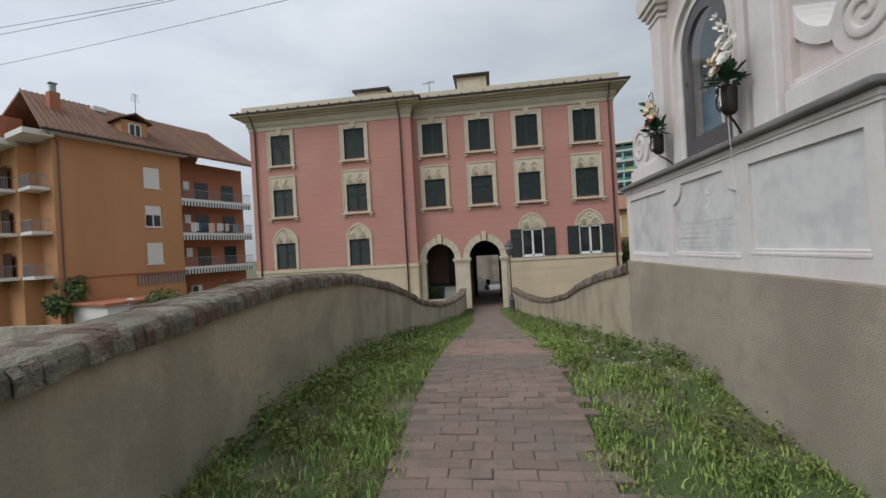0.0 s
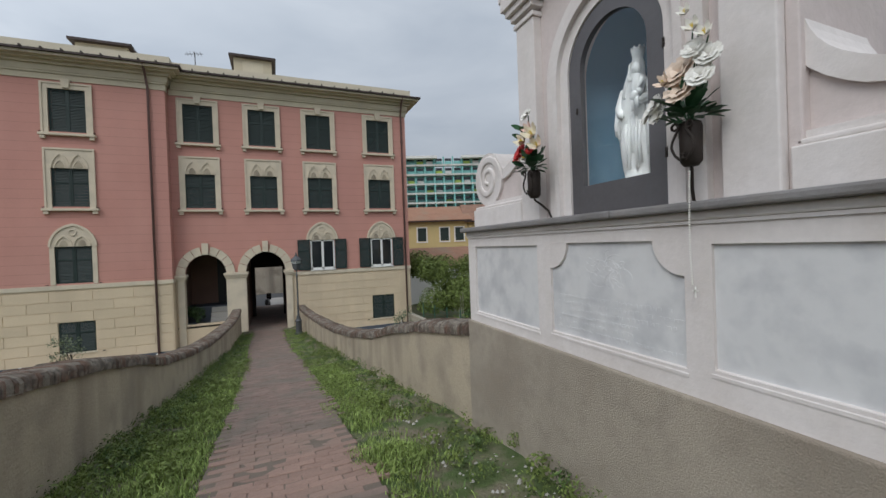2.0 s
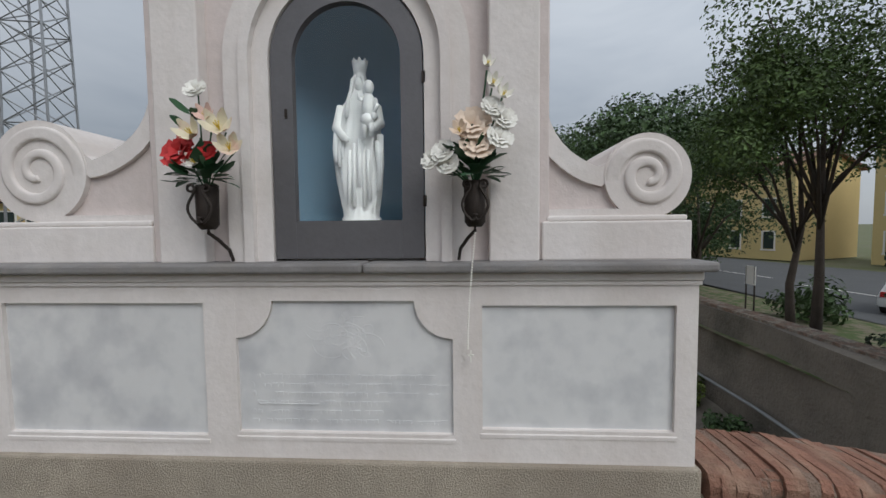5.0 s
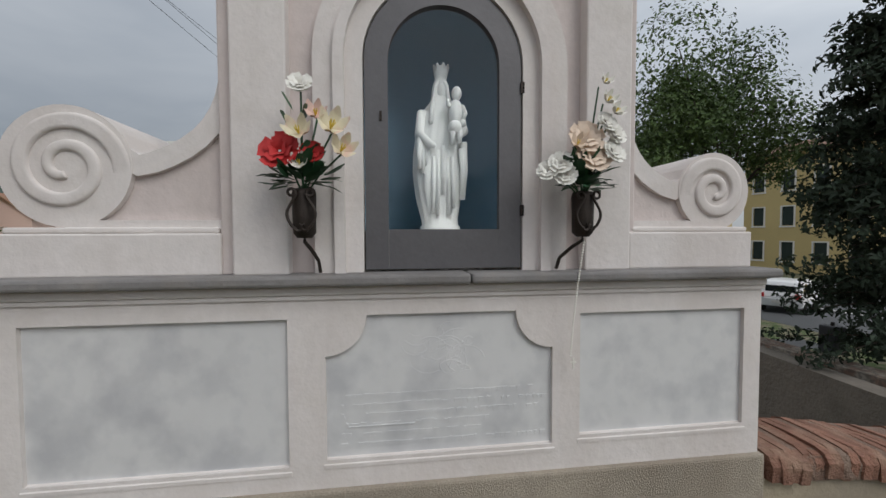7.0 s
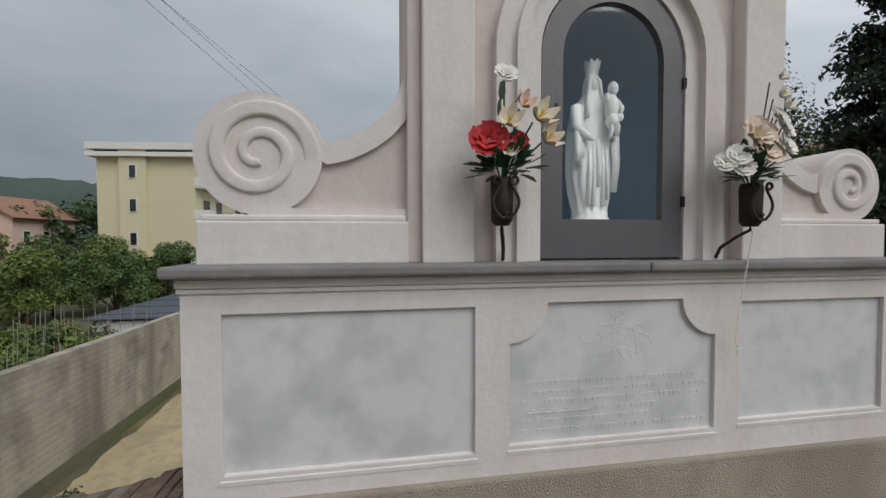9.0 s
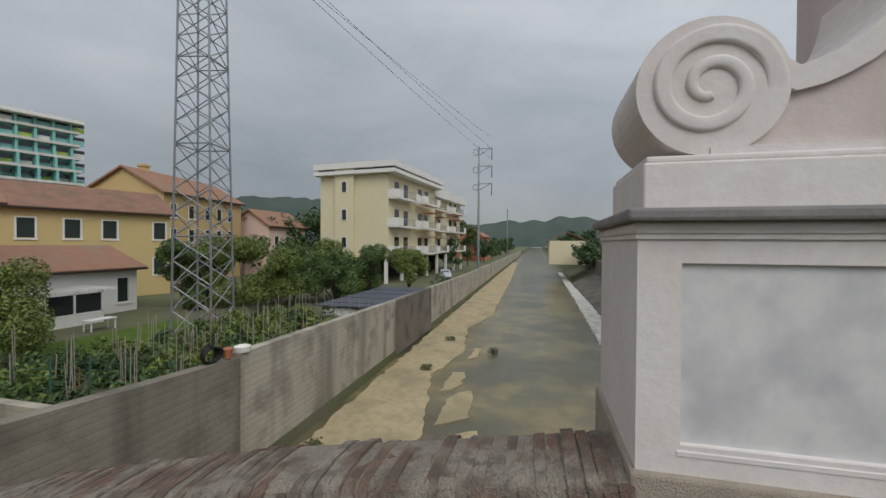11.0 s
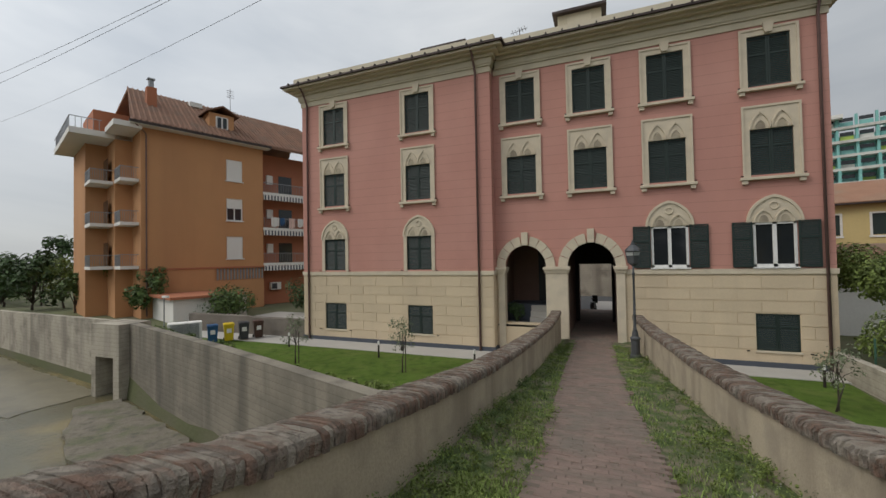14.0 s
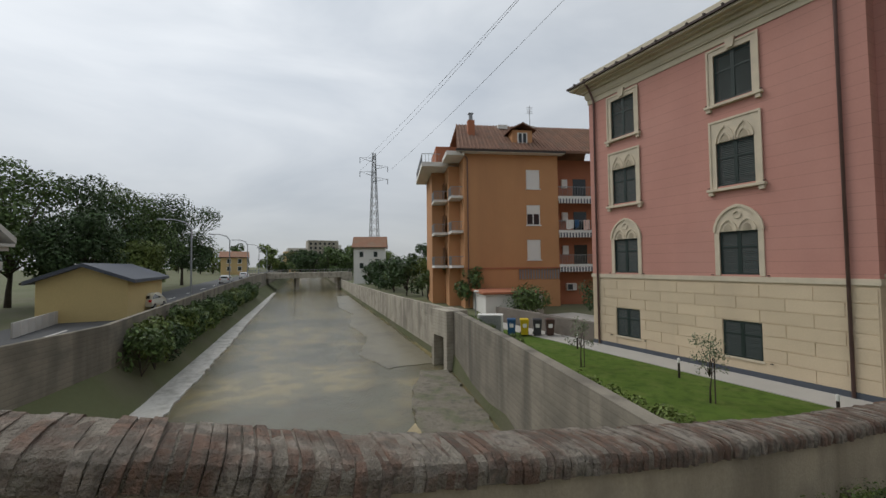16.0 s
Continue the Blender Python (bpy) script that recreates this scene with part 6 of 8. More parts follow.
part("windscreen", boxes((0.46, 0.49, -0.2, 0.2, 0.7, 1.3), bev=0.01), "pane", sc)

# ---- orange apartment house downstream ----
P0, P1 = Vector((-38, 2.2, 0)), Vector((-34.4, 12.5, 0))
U = (P1 - P0).normalized(); V = Vector((-0.99, 0.139, 0)); N = Vector((U.y, -U.x, 0))
LEN = (P1 - P0).length
oh = thing("orange_apartment_house", "orange rendered apartment house with brown tiled roof and balconies", "house", (0, 0, 0))
MO = Matrix(((U.x, -N.x, 0, P0.x), (U.y, -N.y, 0, P0.y), (0, 0, 1.03, -2.0), (0, 0, 0, 1)))   # local: x along the front, y inwards, z up


def opart(name, bm, material, parent=None, label=""):
    bmesh.ops.transform(bm, matrix=MO, verts=bm.verts)
    return part(name, bm, material, parent or oh, label)


EV = 16.9
WZ = [(12.9, 15.0), (8.9, 11.1), (5.1, 7.3)]
bm = bmesh.new()
holed(bm, 0, LEN, 4.2, EV, [(7.15, 8.75, a, b) for a, b in WZ], "y", 0, 0.3)
box(bm, 0, LEN, 0.3, 14, 4.2, EV - 0.05); 
opart("wall_front", bm, "orange")
opart("wall_lower", boxes((0, LEN - 4.9, -0.05, 13.9, 0, 4.2), (LEN - 4.9, LEN, -0.05, 13.9, 0, 2.9), (LEN - 4.9, LEN, 0.1, 13.9, 2.9, 4.2)), "orange", None, "plain orange lower storey")
opart("vent_grille", boxes(*[(LEN - 4.7 + 0.32 * i, LEN - 4.55 + 0.32 * i, 0.0, 0.08, 3.0, 4.1) for i in range(15)]), "metal_grey", None, "row of grey vent bars")
opart("string_course", boxes((-0.05, LEN, -0.12, 0.0, 4.15, 4.3)), "orange_dk")
for (a, b), lower in zip(WZ, (0.0, 0.45, 0.0)):
    w = opart("window", boxes((7.15, 8.75, 0.16, 0.2, a, b)), "pane")
    opart("window_frame", boxes((7.15, 7.25, 0.08, 0.18, a, b), (8.65, 8.75, 0.08, 0.18, a, b), (7.9, 8.0, 0.08, 0.18, a, b), (7.15, 8.75, 0.08, 0.18, a, a + 0.08)), "white", w)
    opart("roller_blind", boxes((7.2, 8.7, 0.05, 0.10, a + (b - a) * (0.55 if lower else 0.02), b)), "white_wall", w, "lowered pale roller blind")
    opart("window_sill", boxes((7.05, 8.85, -0.10, 0.1, a - 0.1, a)), "white", w)
# stepped left flank along the river with balconies
def flank(x0, depth0, depth1, zt):
    bm = bmesh.new()
    prism(bm, [(x0, depth0), (0.3 if x0 < 0 else x0 + 3, depth0), (0.3, depth1), (x0, depth1)], "z", 0, zt)
    return bm
opart("flank_block", boxes((-1.3, 0.3, 3.0, 13.9, 0, EV - 0.3)), "orange")
opart("flank_block", boxes((-2.9, -1.3, 6.5, 13.9, 0, EV - 0.9)), "orange")
opart("flank_tower", boxes((-2.2, 0.6, 7.5, 13.5, EV - 0.5, EV + 2.6)), "orange_dk")
for bx, y0, y1 in ((-1.35, 0.6, 3.0), (-2.95, 3.6, 6.5)):
    for z in (4.3, 8.1, 11.9):
        s = opart("balcony", boxes((bx, 0.0 if bx > -2 else -1.3, y0, y1, z, z + 0.28)), "white_wall", None, "pale balcony slab")
        opart("railing", boxes(*[(bx, bx + 0.03, y0 + 0.16 * i, y0 + 0.16 * i + 0.03, z + 0.28, z + 1.25) for i in range(int((y1 - y0) / 0.16))], (bx, bx + 0.04, y0, y1, z + 1.22, z + 1.28), (bx, 0.0, y0, y0 + 0.03, z + 1.22, z + 1.28), *[(bx + 0.16 * i, bx + 0.16 * i + 0.03, y0, y0 + 0.03, z + 0.28, z + 1.25) for i in range(8)]), "metal_grey", s)
        opart("door_glass", boxes((bx + 1.3 if bx < -2 else 0.01, (bx + 1.3 if bx < -2 else 0.01) + 0.03, y0 + 0.6, y1 - 0.5, z + 0.3, z + 2.4)), "pane", s)
tb = opart("roof_terrace", boxes((-4.4, 0.0, 3.0, 13.9, EV - 1.0, EV - 0.5), (-2.0, 0.0, -0.6, 3.0, EV - 0.6, EV - 0.15)), "white_wall", None, "pale overhanging terrace slab")
opart("terrace_railing", boxes((-4.4, -4.35, 3.0, 13.9, EV + 0.4, EV + 0.46), (-4.4, -2.2, 3.0, 3.05, EV + 0.4, EV + 0.46), *[(-4.4, -4.36, 3.0 + 0.5 * i, 3.04 + 0.5 * i, EV - 0.5, EV + 0.4) for i in range(20)], *[(-4.4 + 0.4 * i, -4.36 + 0.4 * i, 3.0, 3.04, EV - 0.5, EV + 0.4) for i in range(6)]), "metal_grey", tb)
# balconies at the far end of the front
opart("wing_wall", boxes((LEN, LEN + 9, 1.7, 13.9, 0, EV - 0.3)), "orange_dk", None, "recessed terracotta wall")
for z in (4.3, 8.1, 11.9):
    s = opart("balcony", boxes((LEN, LEN + 9, 0.1, 1.75, z, z + 0.28)), "white_wall", None, "pale balcony slab")
    opart("railing", boxes(*[(LEN + 0.2 * i, LEN + 0.2 * i + 0.03, 0.12, 0.15, z + 0.28, z + 1.3) for i in range(45)], (LEN, LEN + 9, 0.1, 0.16, z + 1.28, z + 1.34)), "metal_grey", s)
    opart("balcony_door", boxes((LEN + 2.6, LEN + 4.2, 1.62, 1.70, z + 0.3, z + 2.5), (LEN + 6, LEN + 7.6, 1.62, 1.70, z + 0.3, z + 2.5)), "pane", s)
    opart("wall_box", boxes((LEN + 1.1, LEN + 1.8, 1.4, 1.7, z + 1.4, z + 2.4), bev=0.03), "white_wall", s, "white wall-mounted boiler")
    aw = opart("awning", boxes((LEN + 0.1, LEN + 8.9, 0.0, 0.08, z - 0.55, z - 0.02)), "white_wall", s, "rolled striped awning")
    opart("awning_stripes", boxes(*[(LEN + 0.2 + 0.36 * i, LEN + 0.36 + 0.36 * i, -0.015, 0.0, z - 0.55, z - 0.04) for i in range(24)]), "slate", aw)
for i, (c, w_, h_) in enumerate((("white_wall", 0.9, 1.0), ("bin_blue", 0.5, 0.8), ("petal_pink", 0.7, 1.1), ("white_wall", 0.8, 0.9), ("petal_pink", 0.5, 0.9), ("metal_grey", 0.9, 1.1))):
    lw = thing("laundry", "wet laundry hanging on the balcony line", "laundry", (0, 0, 0), "laundry on the balcony")
    bm = bmesh.new()
    x0 = LEN + 0.9 + i * 1.05
    for k in range(6):
        box(bm, x0 + w_ * k / 6, x0 + w_ * (k + 1) / 6, -0.02 + 0.03 * math.sin(k * 2.0), 0.0 + 0.03 * math.sin(k * 2.0), 9.5 - h_ - 0.08 * math.sin(k), 9.5)
    bmesh.ops.transform(bm, matrix=MO, verts=bm.verts)
    part("cloth", bm, c, lw)
# roof
bm = bmesh.new()
def slab_roof(bm, x0, x1, xa, xb, y0, y1, z0, z1):
    v = [bm.verts.new(p) for p in ((x0, y0, z0), (x1, y0, z0), (xb, y1, z1), (xa, y1, z1), (x0, y0, z0 - 0.25), (x1, y0, z0 - 0.25), (xb, y1, z1 - 0.25), (xa, y1, z1 - 0.25))]
    for f in ((0, 1, 2, 3), (7, 6, 5, 4), (0, 4, 5, 1), (1, 5, 6, 2), (2, 6, 7, 3), (3, 7, 4, 0)):
        bm.faces.new([v[i] for i in f])
slab_roof(bm, -0.9, LEN + 9.9, 0.4, LEN + 8, -0.9, 7.0, EV + 0.05, EV + 5.3)
slab_roof(bm, -0.9, LEN + 9.9, 0.4, LEN + 8, 14.9, 7.0, EV + 0.05, EV + 5.3)
rf = opart("roof", bm, "roof_tile", None, "brown clay tile roof")
ROWS = []
for i in range(46):
    x = -0.6 + i * 0.44
    xt = 0.4 + (LEN + 7.6) * i / 45
    tb2 = bmesh.new(); tube(tb2, [(x, -0.9, EV + 0.08), (xt, 7.0, EV + 5.33)], 0.085, 5)
    opart("roof_rib", tb2, "roof_tile", rf)
opart("gutter", boxes((-1.0, LEN + 0.6, -1.05, -0.9, EV - 0.2, EV)), "copper", rf)
opart("soffit", boxes((-0.9, LEN + 0.5, -0.9, 0.05, EV - 0.28, EV - 0.18)), "white_wall", rf)
dm = opart("dormer", boxes((6.0, 8.4, 1.2, 5, EV + 1.0, EV + 2.9)), "orange", rf)
bm = bmesh.new(); prism(bm, [(5.6, EV + 2.8), (7.2, EV + 3.55), (8.8, EV + 2.8), (8.8, EV + 2.95), (7.2, EV + 3.7), (5.6, EV + 2.95)], "y", 0.8, 6)
opart("dormer_roof", bm, "roof_tile", dm)
opart("dormer_window", boxes((6.6, 7.8, 1.12, 1.2, EV + 1.3, EV + 2.6)), "white", dm)
opart("dormer_pane", boxes((6.75, 7.12, 1.08, 1.13, EV + 1.45, EV + 2.5), (7.28, 7.65, 1.08, 1.13, EV + 1.45, EV + 2.5)), "pane", dm)
ch = opart("chimney", boxes((1.2, 2.0, 3.2, 4.0, EV + 1.5, EV + 4.6)), "orange_dk", rf)
opart("chimney_cowl", boxes((1.4, 1.8, 3.4, 3.8, EV + 4.6, EV + 5.4), (1.3, 1.9, 3.3, 3.9, EV + 5.4, EV + 5.5)), "metal_grey", rf)
for x in (5.6, 9.2):
    opart("roof_light", boxes((x, x + 1.2, 5.6, 6.6, EV + 4.5, EV + 5.0)), "white_wall", rf)
an = opart("aerial", tube(bmesh.new(), [(10.2, 6.8, EV + 5), (10.2, 6.8, EV + 8)], 0.03, 4), "iron", rf)
opart("aerial_bars", boxes(*[(9.8, 10.6, 6.78, 6.82, EV + 7 + 0.25 * i, EV + 7.03 + 0.25 * i) for i in range(4)]), "iron", an)
for x in (0.4,):
    tb2 = bmesh.new(); tube(tb2, [(x, -0.08, 0.2), (x, -0.08, EV - 0.8), (x - 1.0, -0.8, EV - 0.2)], 0.06, 6)
    opart("downpipe", tb2, "pipe", oh)
lean = thing("lean_to", "low outbuilding with a red sheet roof before the orange house", "outbuilding", (0, 0, 0))
bm = boxes((0.5, 6.8, -6.5, -0.2, 1.9, 2.1)); bmesh.ops.transform(bm, matrix=MO, verts=bm.verts); part("roof", bm, "orange_dk", lean)
bm = boxes((0.8, 6.5, -6.2, -0.3, 0, 1.9)); bmesh.ops.transform(bm, matrix=MO, verts=bm.verts); part("wall", bm, "white_wall", lean)
bush("shrub", "green leafy shrub before the orange house", (-29.5, 4.2, -2.0), 2.2, 1.8, 3.0, 310, "leaf", 1800, 0.14)
bush("shrub", "green leafy shrub beside the pink house", (-25.5, 9.0, -2.0), 1.6, 1.6, 3.4, 311, "leaf_dark", 1400, 0.14)
for z in (2.2,):
    acu = thing("air_conditioner", "white air conditioning unit on the wall bracket", "air conditioner", (0, 0, 0))
    bm = boxes((LEN + 1.4, LEN + 2.6, 1.2, 1.65, 1.6, 2.4), bev=0.03); bmesh.ops.transform(bm, matrix=MO, verts=bm.verts); part("body", bm, "white_wall", acu)
    bm = boxes((LEN + 1.5, LEN + 2.1, 1.17, 1.2, 1.7, 2.3)); bmesh.ops.transform(bm, matrix=MO, verts=bm.verts); part("fan_grille", bm, "bin_grey", acu)


# ---- generic houses ----
def house_box(name, label, a, b, depth, z0, eave, ridge, wall, roof, cols, rows_, ww=1.0, wh=1.5, over=0.5, sill=True, hip=0.0):
    """House with its front from a to b (plan points), going back by depth; windows at fractions cols and heights rows_."""
    a, b = Vector((*a, 0)), Vector((*b, 0)); u = (b - a).normalized(); n = Vector((-u.y, u.x, 0)); ln = (b - a).length
    m = Matrix(((u.x, n.x, 0, a.x), (u.y, n.y, 0, a.y), (0, 0, 1, 0), (0, 0, 0, 1)))
    t = thing(name, label, "house", m)
    bm = bmesh.new()
    hs = [(c * ln - ww / 2, c * ln + ww / 2, r, r + wh) for c in cols for r in rows_]
    holed(bm, 0, ln, z0, eave, hs, "y", 0, 0.3)
    box(bm, 0, ln, 0.3, depth, z0, eave)
    part("wall", bm, wall, t)
    for h in hs:
        w = part("window", boxes((h[0], h[1], 0.1, 0.14, h[2], h[3])), "shutter_frame", t)
        part("surround", boxes((h[0] - 0.15, h[0], -0.04, 0.1, h[2] - 0.12, h[3] + 0.12), (h[1], h[1] + 0.15, -0.04, 0.1, h[2] - 0.12, h[3] + 0.12), (h[0], h[1], -0.04, 0.1, h[3], h[3] + 0.12), (h[0] - 0.2, h[1] + 0.2, -0.08, 0.1, h[2] - 0.2, h[2] - 0.05)), "white_wall", w)
    if ridge > eave:
        bm = bmesh.new()
        slab_roof(bm, -over, ln + over, hip - over * (hip == 0), ln - hip + over * (hip == 0), -over, depth / 2, eave, ridge)
        slab_roof(bm, -over, ln + over, hip - over * (hip == 0), ln - hip + over * (hip == 0), depth + over, depth / 2, eave, ridge)
        r_ = part("roof", bm, roof, t)
        if hip == 0:
            bm = bmesh.new()
            prism(bm, [(0, eave), (depth, eave), (depth / 2, ridge - 0.25)], "x", 0, ln)
            part("gable", bm, wall, t)
        part("gutter", boxes((-over, ln + over, -over - 0.12, -over, eave - 0.22, eave - 0.08)), "copper", r_)
    return t


# houses upstream behind the garden
row1 = house_box("yellow_row_house", "yellow terraced house with red tiled roof and dark shutters", (13.0, 23.6), (23.4, 20.3), 8, -2, 6.8, 8.9, "yellow", "roof_tile2", (0.2, 0.45, 0.72, 0.9), (4.1, 0.4), 1.1, 1.7)
row2 = house_box("yellow_row_house", "yellow terraced house with weathered tile roof and dark shutters", (23.5, 20.2), (35.6, 16.4), 8, -2, 6.6, 9.1, "yellow", "roof_tile", (0.12, 0.36, 0.58, 0.92), (3.9, 0.2), 1.1, 1.7)
och = house_box("ochre_house", "tall ochre and green gabled house with red roof", (41.3, 23.7), (57.5, 26.0), 11, -2, 10.0, 13.4, "ochre", "roof_tile2", (0.1, 0.3, 0.5, 0.66, 0.82), (6.9, 3.6), 1.0, 1.7)
chy = thing("chimney_stack", "ochre chimney stack on the gable roof", "chimney", (43.5, 29.5, 12.6)); part("shaft", boxes((-0.45, 0.45, -0.45, 0.45, 0, 1.5), (-0.58, 0.58, -0.58, 0.58, 1.2, 1.4)), "ochre", chy)
house_box("pink_house_far", "small pink house with low tiled roof", (60, 22.5), (70, 22.0), 8, -2, 6.5, 9.5, "petal_pink", "roof_tile2", (0.2, 0.5, 0.8), (3.2,), 1.0, 1.5)
# teal hospital-like block on the hill
gb = thing("teal_block", "large teal and white building with stacked balcony bands", "building", Matrix(((math.cos(-0.32), -math.sin(-0.32), 0, 30), (math.sin(-0.32), math.cos(-0.32), 0, 84), (0, 0, 1, 0), (0, 0, 0, 1))))
part("wall", boxes((0, 36, 0.6, 20, -2, 25), (22, 36, 0.6, 20, 25, 28), (-2, 14, 0.6, 20, 25, 28)), "teal", gb)
for i in range(6):
    z = 12.4 + i * 2.75
    dpt = (-3.5, -3.0, -2.2, -1.2, -1.0, -0.6)[i]
    part("balcony_band", boxes((-2, 36.5, dpt, 1, z, z + 0.5)), "church", gb, "pale concrete balcony band")
    for k in range(14):
        x = k * 2.7
        part("fin", boxes((x, x + 0.4, dpt + 0.6, 0.7, z + 0.5, z + 2.75)), "teal", gb)
        part("panel", boxes((x + 0.6, x + 2.5, 0.50, 0.62, z + 0.5, z + 1.5)), ("teal", "teal", "white_wall", "teal", "lime")[(k * 3 + i) % 5], gb)
        part("window", boxes((x + 0.6, x + 2.5, 0.46, 0.6, z + 1.6, z + 2.3)), "pane", gb)
part("roof_slab", boxes((21.5, 37, -1.6, 20, 28.2, 28.9), (-2.5, 14.5, -1.6, 20, 28.2, 28.9)), "white_wall", gb)
# garden shed house with veranda
sh = house_box("garden_cottage", "low white cottage with brown tiled roof and glazed veranda", (9.8, 9.2), (26.4, 9.6), 7, -2, 1.55, 3.3, "white_wall", "roof_tile2", (0.93,), (-1.2,), 0.9, 1.9)
vr = thing("veranda", "white glazed veranda with slatted pergola roof", "veranda", (18.2, 6.6, -2.0))
part("frame", boxes(*[(x, x + 0.12, 0, 0.12, 0, 2.2) for x in (0, 1.6, 3.3)], (0, 3.42, 0, 0.12, 2.1, 2.25), (0, 3.42, 0, 0.12, 0.75, 0.85), (3.3, 3.42, 0, 2.6, 2.1, 2.25)), "white", vr)
part("parapet", boxes((0.1, 3.3, 0.02, 0.1, 0, 0.78)), "white_wall", vr)
part("glazing", boxes((0.1, 3.3, 0.05, 0.07, 0.85, 2.1)), "pane", vr)
for i in range(9):
    part("pergola_slat", boxes((-1.4 + 0.62 * i, -1.28 + 0.62 * i, -0.9, 2.7, 2.32, 2.45)), "white", vr)
gt = thing("garden_table", "white garden table on the lawn", "table", (19.5, 4.0, -2.0)); part("tabletop", boxes((-0.8, 0.8, -0.4, 0.4, 0.7, 0.75), bev=0.01), "white", gt)
for x in (-0.7, 0.7):
    for y in (-0.3, 0.3):
        part("leg", boxes((x - 0.03, x + 0.03, y - 0.03, y + 0.03, 0, 0.7)), "white", gt)
structure(part("wall_garden_east", boxes((8.3, 8.6, -12.7, -0.4, -2.1, -1.05)), "concrete"), "low concrete wall between lawn and kitchen garden")
structure(raw("kitchen_garden", [(8.7, -12.6, -1.97), (27, -12.4, -1.97), (30, -2, -1.97), (8.7, -0.5, -1.97)], [(0, 1, 2, 3)], "ground"), "bare kitchen garden soil")
structure(raw("garden_lawn_back", [(10, -2.5, -1.96), (26, -3.5, -1.96), (27, 8, -1.96), (9.5, 8, -1.96)], [(0, 1, 2, 3)], "ground"), "rough garden grass")
structure(raw("garden_lawn_strip", [(14.5, -1.5, -1.95), (24, -2.2, -1.95), (23, 2.6, -1.95), (14.5, 3.0, -1.95)], [(0, 1, 2, 3)], "lawn"), "strip of green lawn before the cottage")
tree("citrus_tree", "dense citrus tree with yellow-green leaves in the garden", (11.6, 0.6, -2.0), 4.4, 2.8, 81, "leaf_light", 0.1, 0.12, 0.08, 24000)
for i, (x, y, r, h) in enumerate(((29.5, -1.5, 2.3, 4.6), (33.5, -4.5, 2.4, 4.6), (44, -8.2, 2.4, 4.6), (27.5, 6.0, 2.2, 5.2), (31, 3.2, 2.6, 5.6), (34, 0.0, 2.8, 5.8), (37, -2.6, 2.6, 5.4), (39.5, -5.2, 2.6, 5.2), (31.5, 7.5, 2.4, 6.0))):
    tree("garden_tree", "dense rounded green garden tree", (x, y, -2.0), h, r, 90 + i, "leaf" if i % 2 else "leaf_light", 0.12, 0.08, 0.115, 11000, 1.0, "garden trees")
bush("rosemary_bush", "round dark green bush in the kitchen garden", (12.4, -3.9, -2), 0.9, 0.9, 1.4, 320, "leaf_dark", 900, 0.06)
rg_ = random.Random(31)
for i in range(46):
    bush("vegetable_row", "green vegetable plants in the kitchen garden", (rg_.uniform(9.5, 27), rg_.uniform(-12.0, -3.5), -2), rg_.uniform(.5, 1.1), rg_.uniform(.4, .8), rg_.uniform(.5, 1.3), 330 + i, ("leaf", "leaf_light", "leaf_dark")[i % 3], 260, 0.10, "vegetable plants")
M["cane"] = mat("weathered_cane", (0.30, 0.27, 0.22), 0.9, 0.2); M["rust"] = mat("rusty_steel", (0.20, 0.085, 0.045), 0.9, 0.3)
for i in range(46):
    x = rg_.uniform(9.5, 27.5); y = rg_.uniform(-12.3, -3)
    h = rg_.uniform(1.0, 2.1)
    p_ = thing("garden_cane", "thin weathered support cane in the kitchen garden", "cane", (x, y, -2.0), "garden canes")
    part("cane", tube(bmesh.new(), [(0, 0, 0), (rg_.uniform(-.12, .12), rg_.uniform(-.12, .12), h)], 0.02, 5), "cane" if i % 6 else "rust", p_)
M["mesh"] = mat("green_fence_wire", (0.05, 0.12, 0.08), 0.6, 0.1)
fe = thing("wire_fence", "green wire garden fence on posts", "fence", (0, 0, 0))
for i in range(9):
    part("post", boxes((9.0 + 0.28 * i, 9.05 + 0.28 * i, -1.5 - 1.35 * i, -1.45 - 1.35 * i, -2, -0.3)), "mesh", fe)
for k in range(7):
    part("wire", tube(bmesh.new(), [(9.0, -1.5, -1.8 + 0.22 * k), (11.27, -12.3, -1.8 + 0.22 * k)], 0.008, 4), "mesh", fe)
hose = thing("hose_coil", "coiled black hose hanging on the river wall", "hose", (10.7, -12.75, -0.2))
for k in range(5):
    part("loop", tube(bmesh.new(), [((0.26 + 0.03 * k) * math.cos(a), -0.05 * k + 0.05, 0.25 + (0.30 - 0.02 * k) * math.sin(a)) for a in np.linspace(0, 6.283, 18)], 0.03, 6), "black_door", hose)
pot = thing("flower_pot", "terracotta pot on the river wall", "pot", (11.3, -12.9, -0.22)); part("pot", lathe(bmesh.new(), [(0.10, 0), (0.15, 0.28), (0.17, 0.28), (0.17, 0.33), (0.13, 0.33)], 12), "orange_dk", pot)
basin = thing("stone_basin", "round white stone basin on the river wall", "basin", (11.95, -12.9, -0.16)); part("basin", lathe(bmesh.new(), [(0.25, 0), (0.28, 0.18), (0.24, 0.2), (0.2, 0.12)], 12), "white_wall", basin)

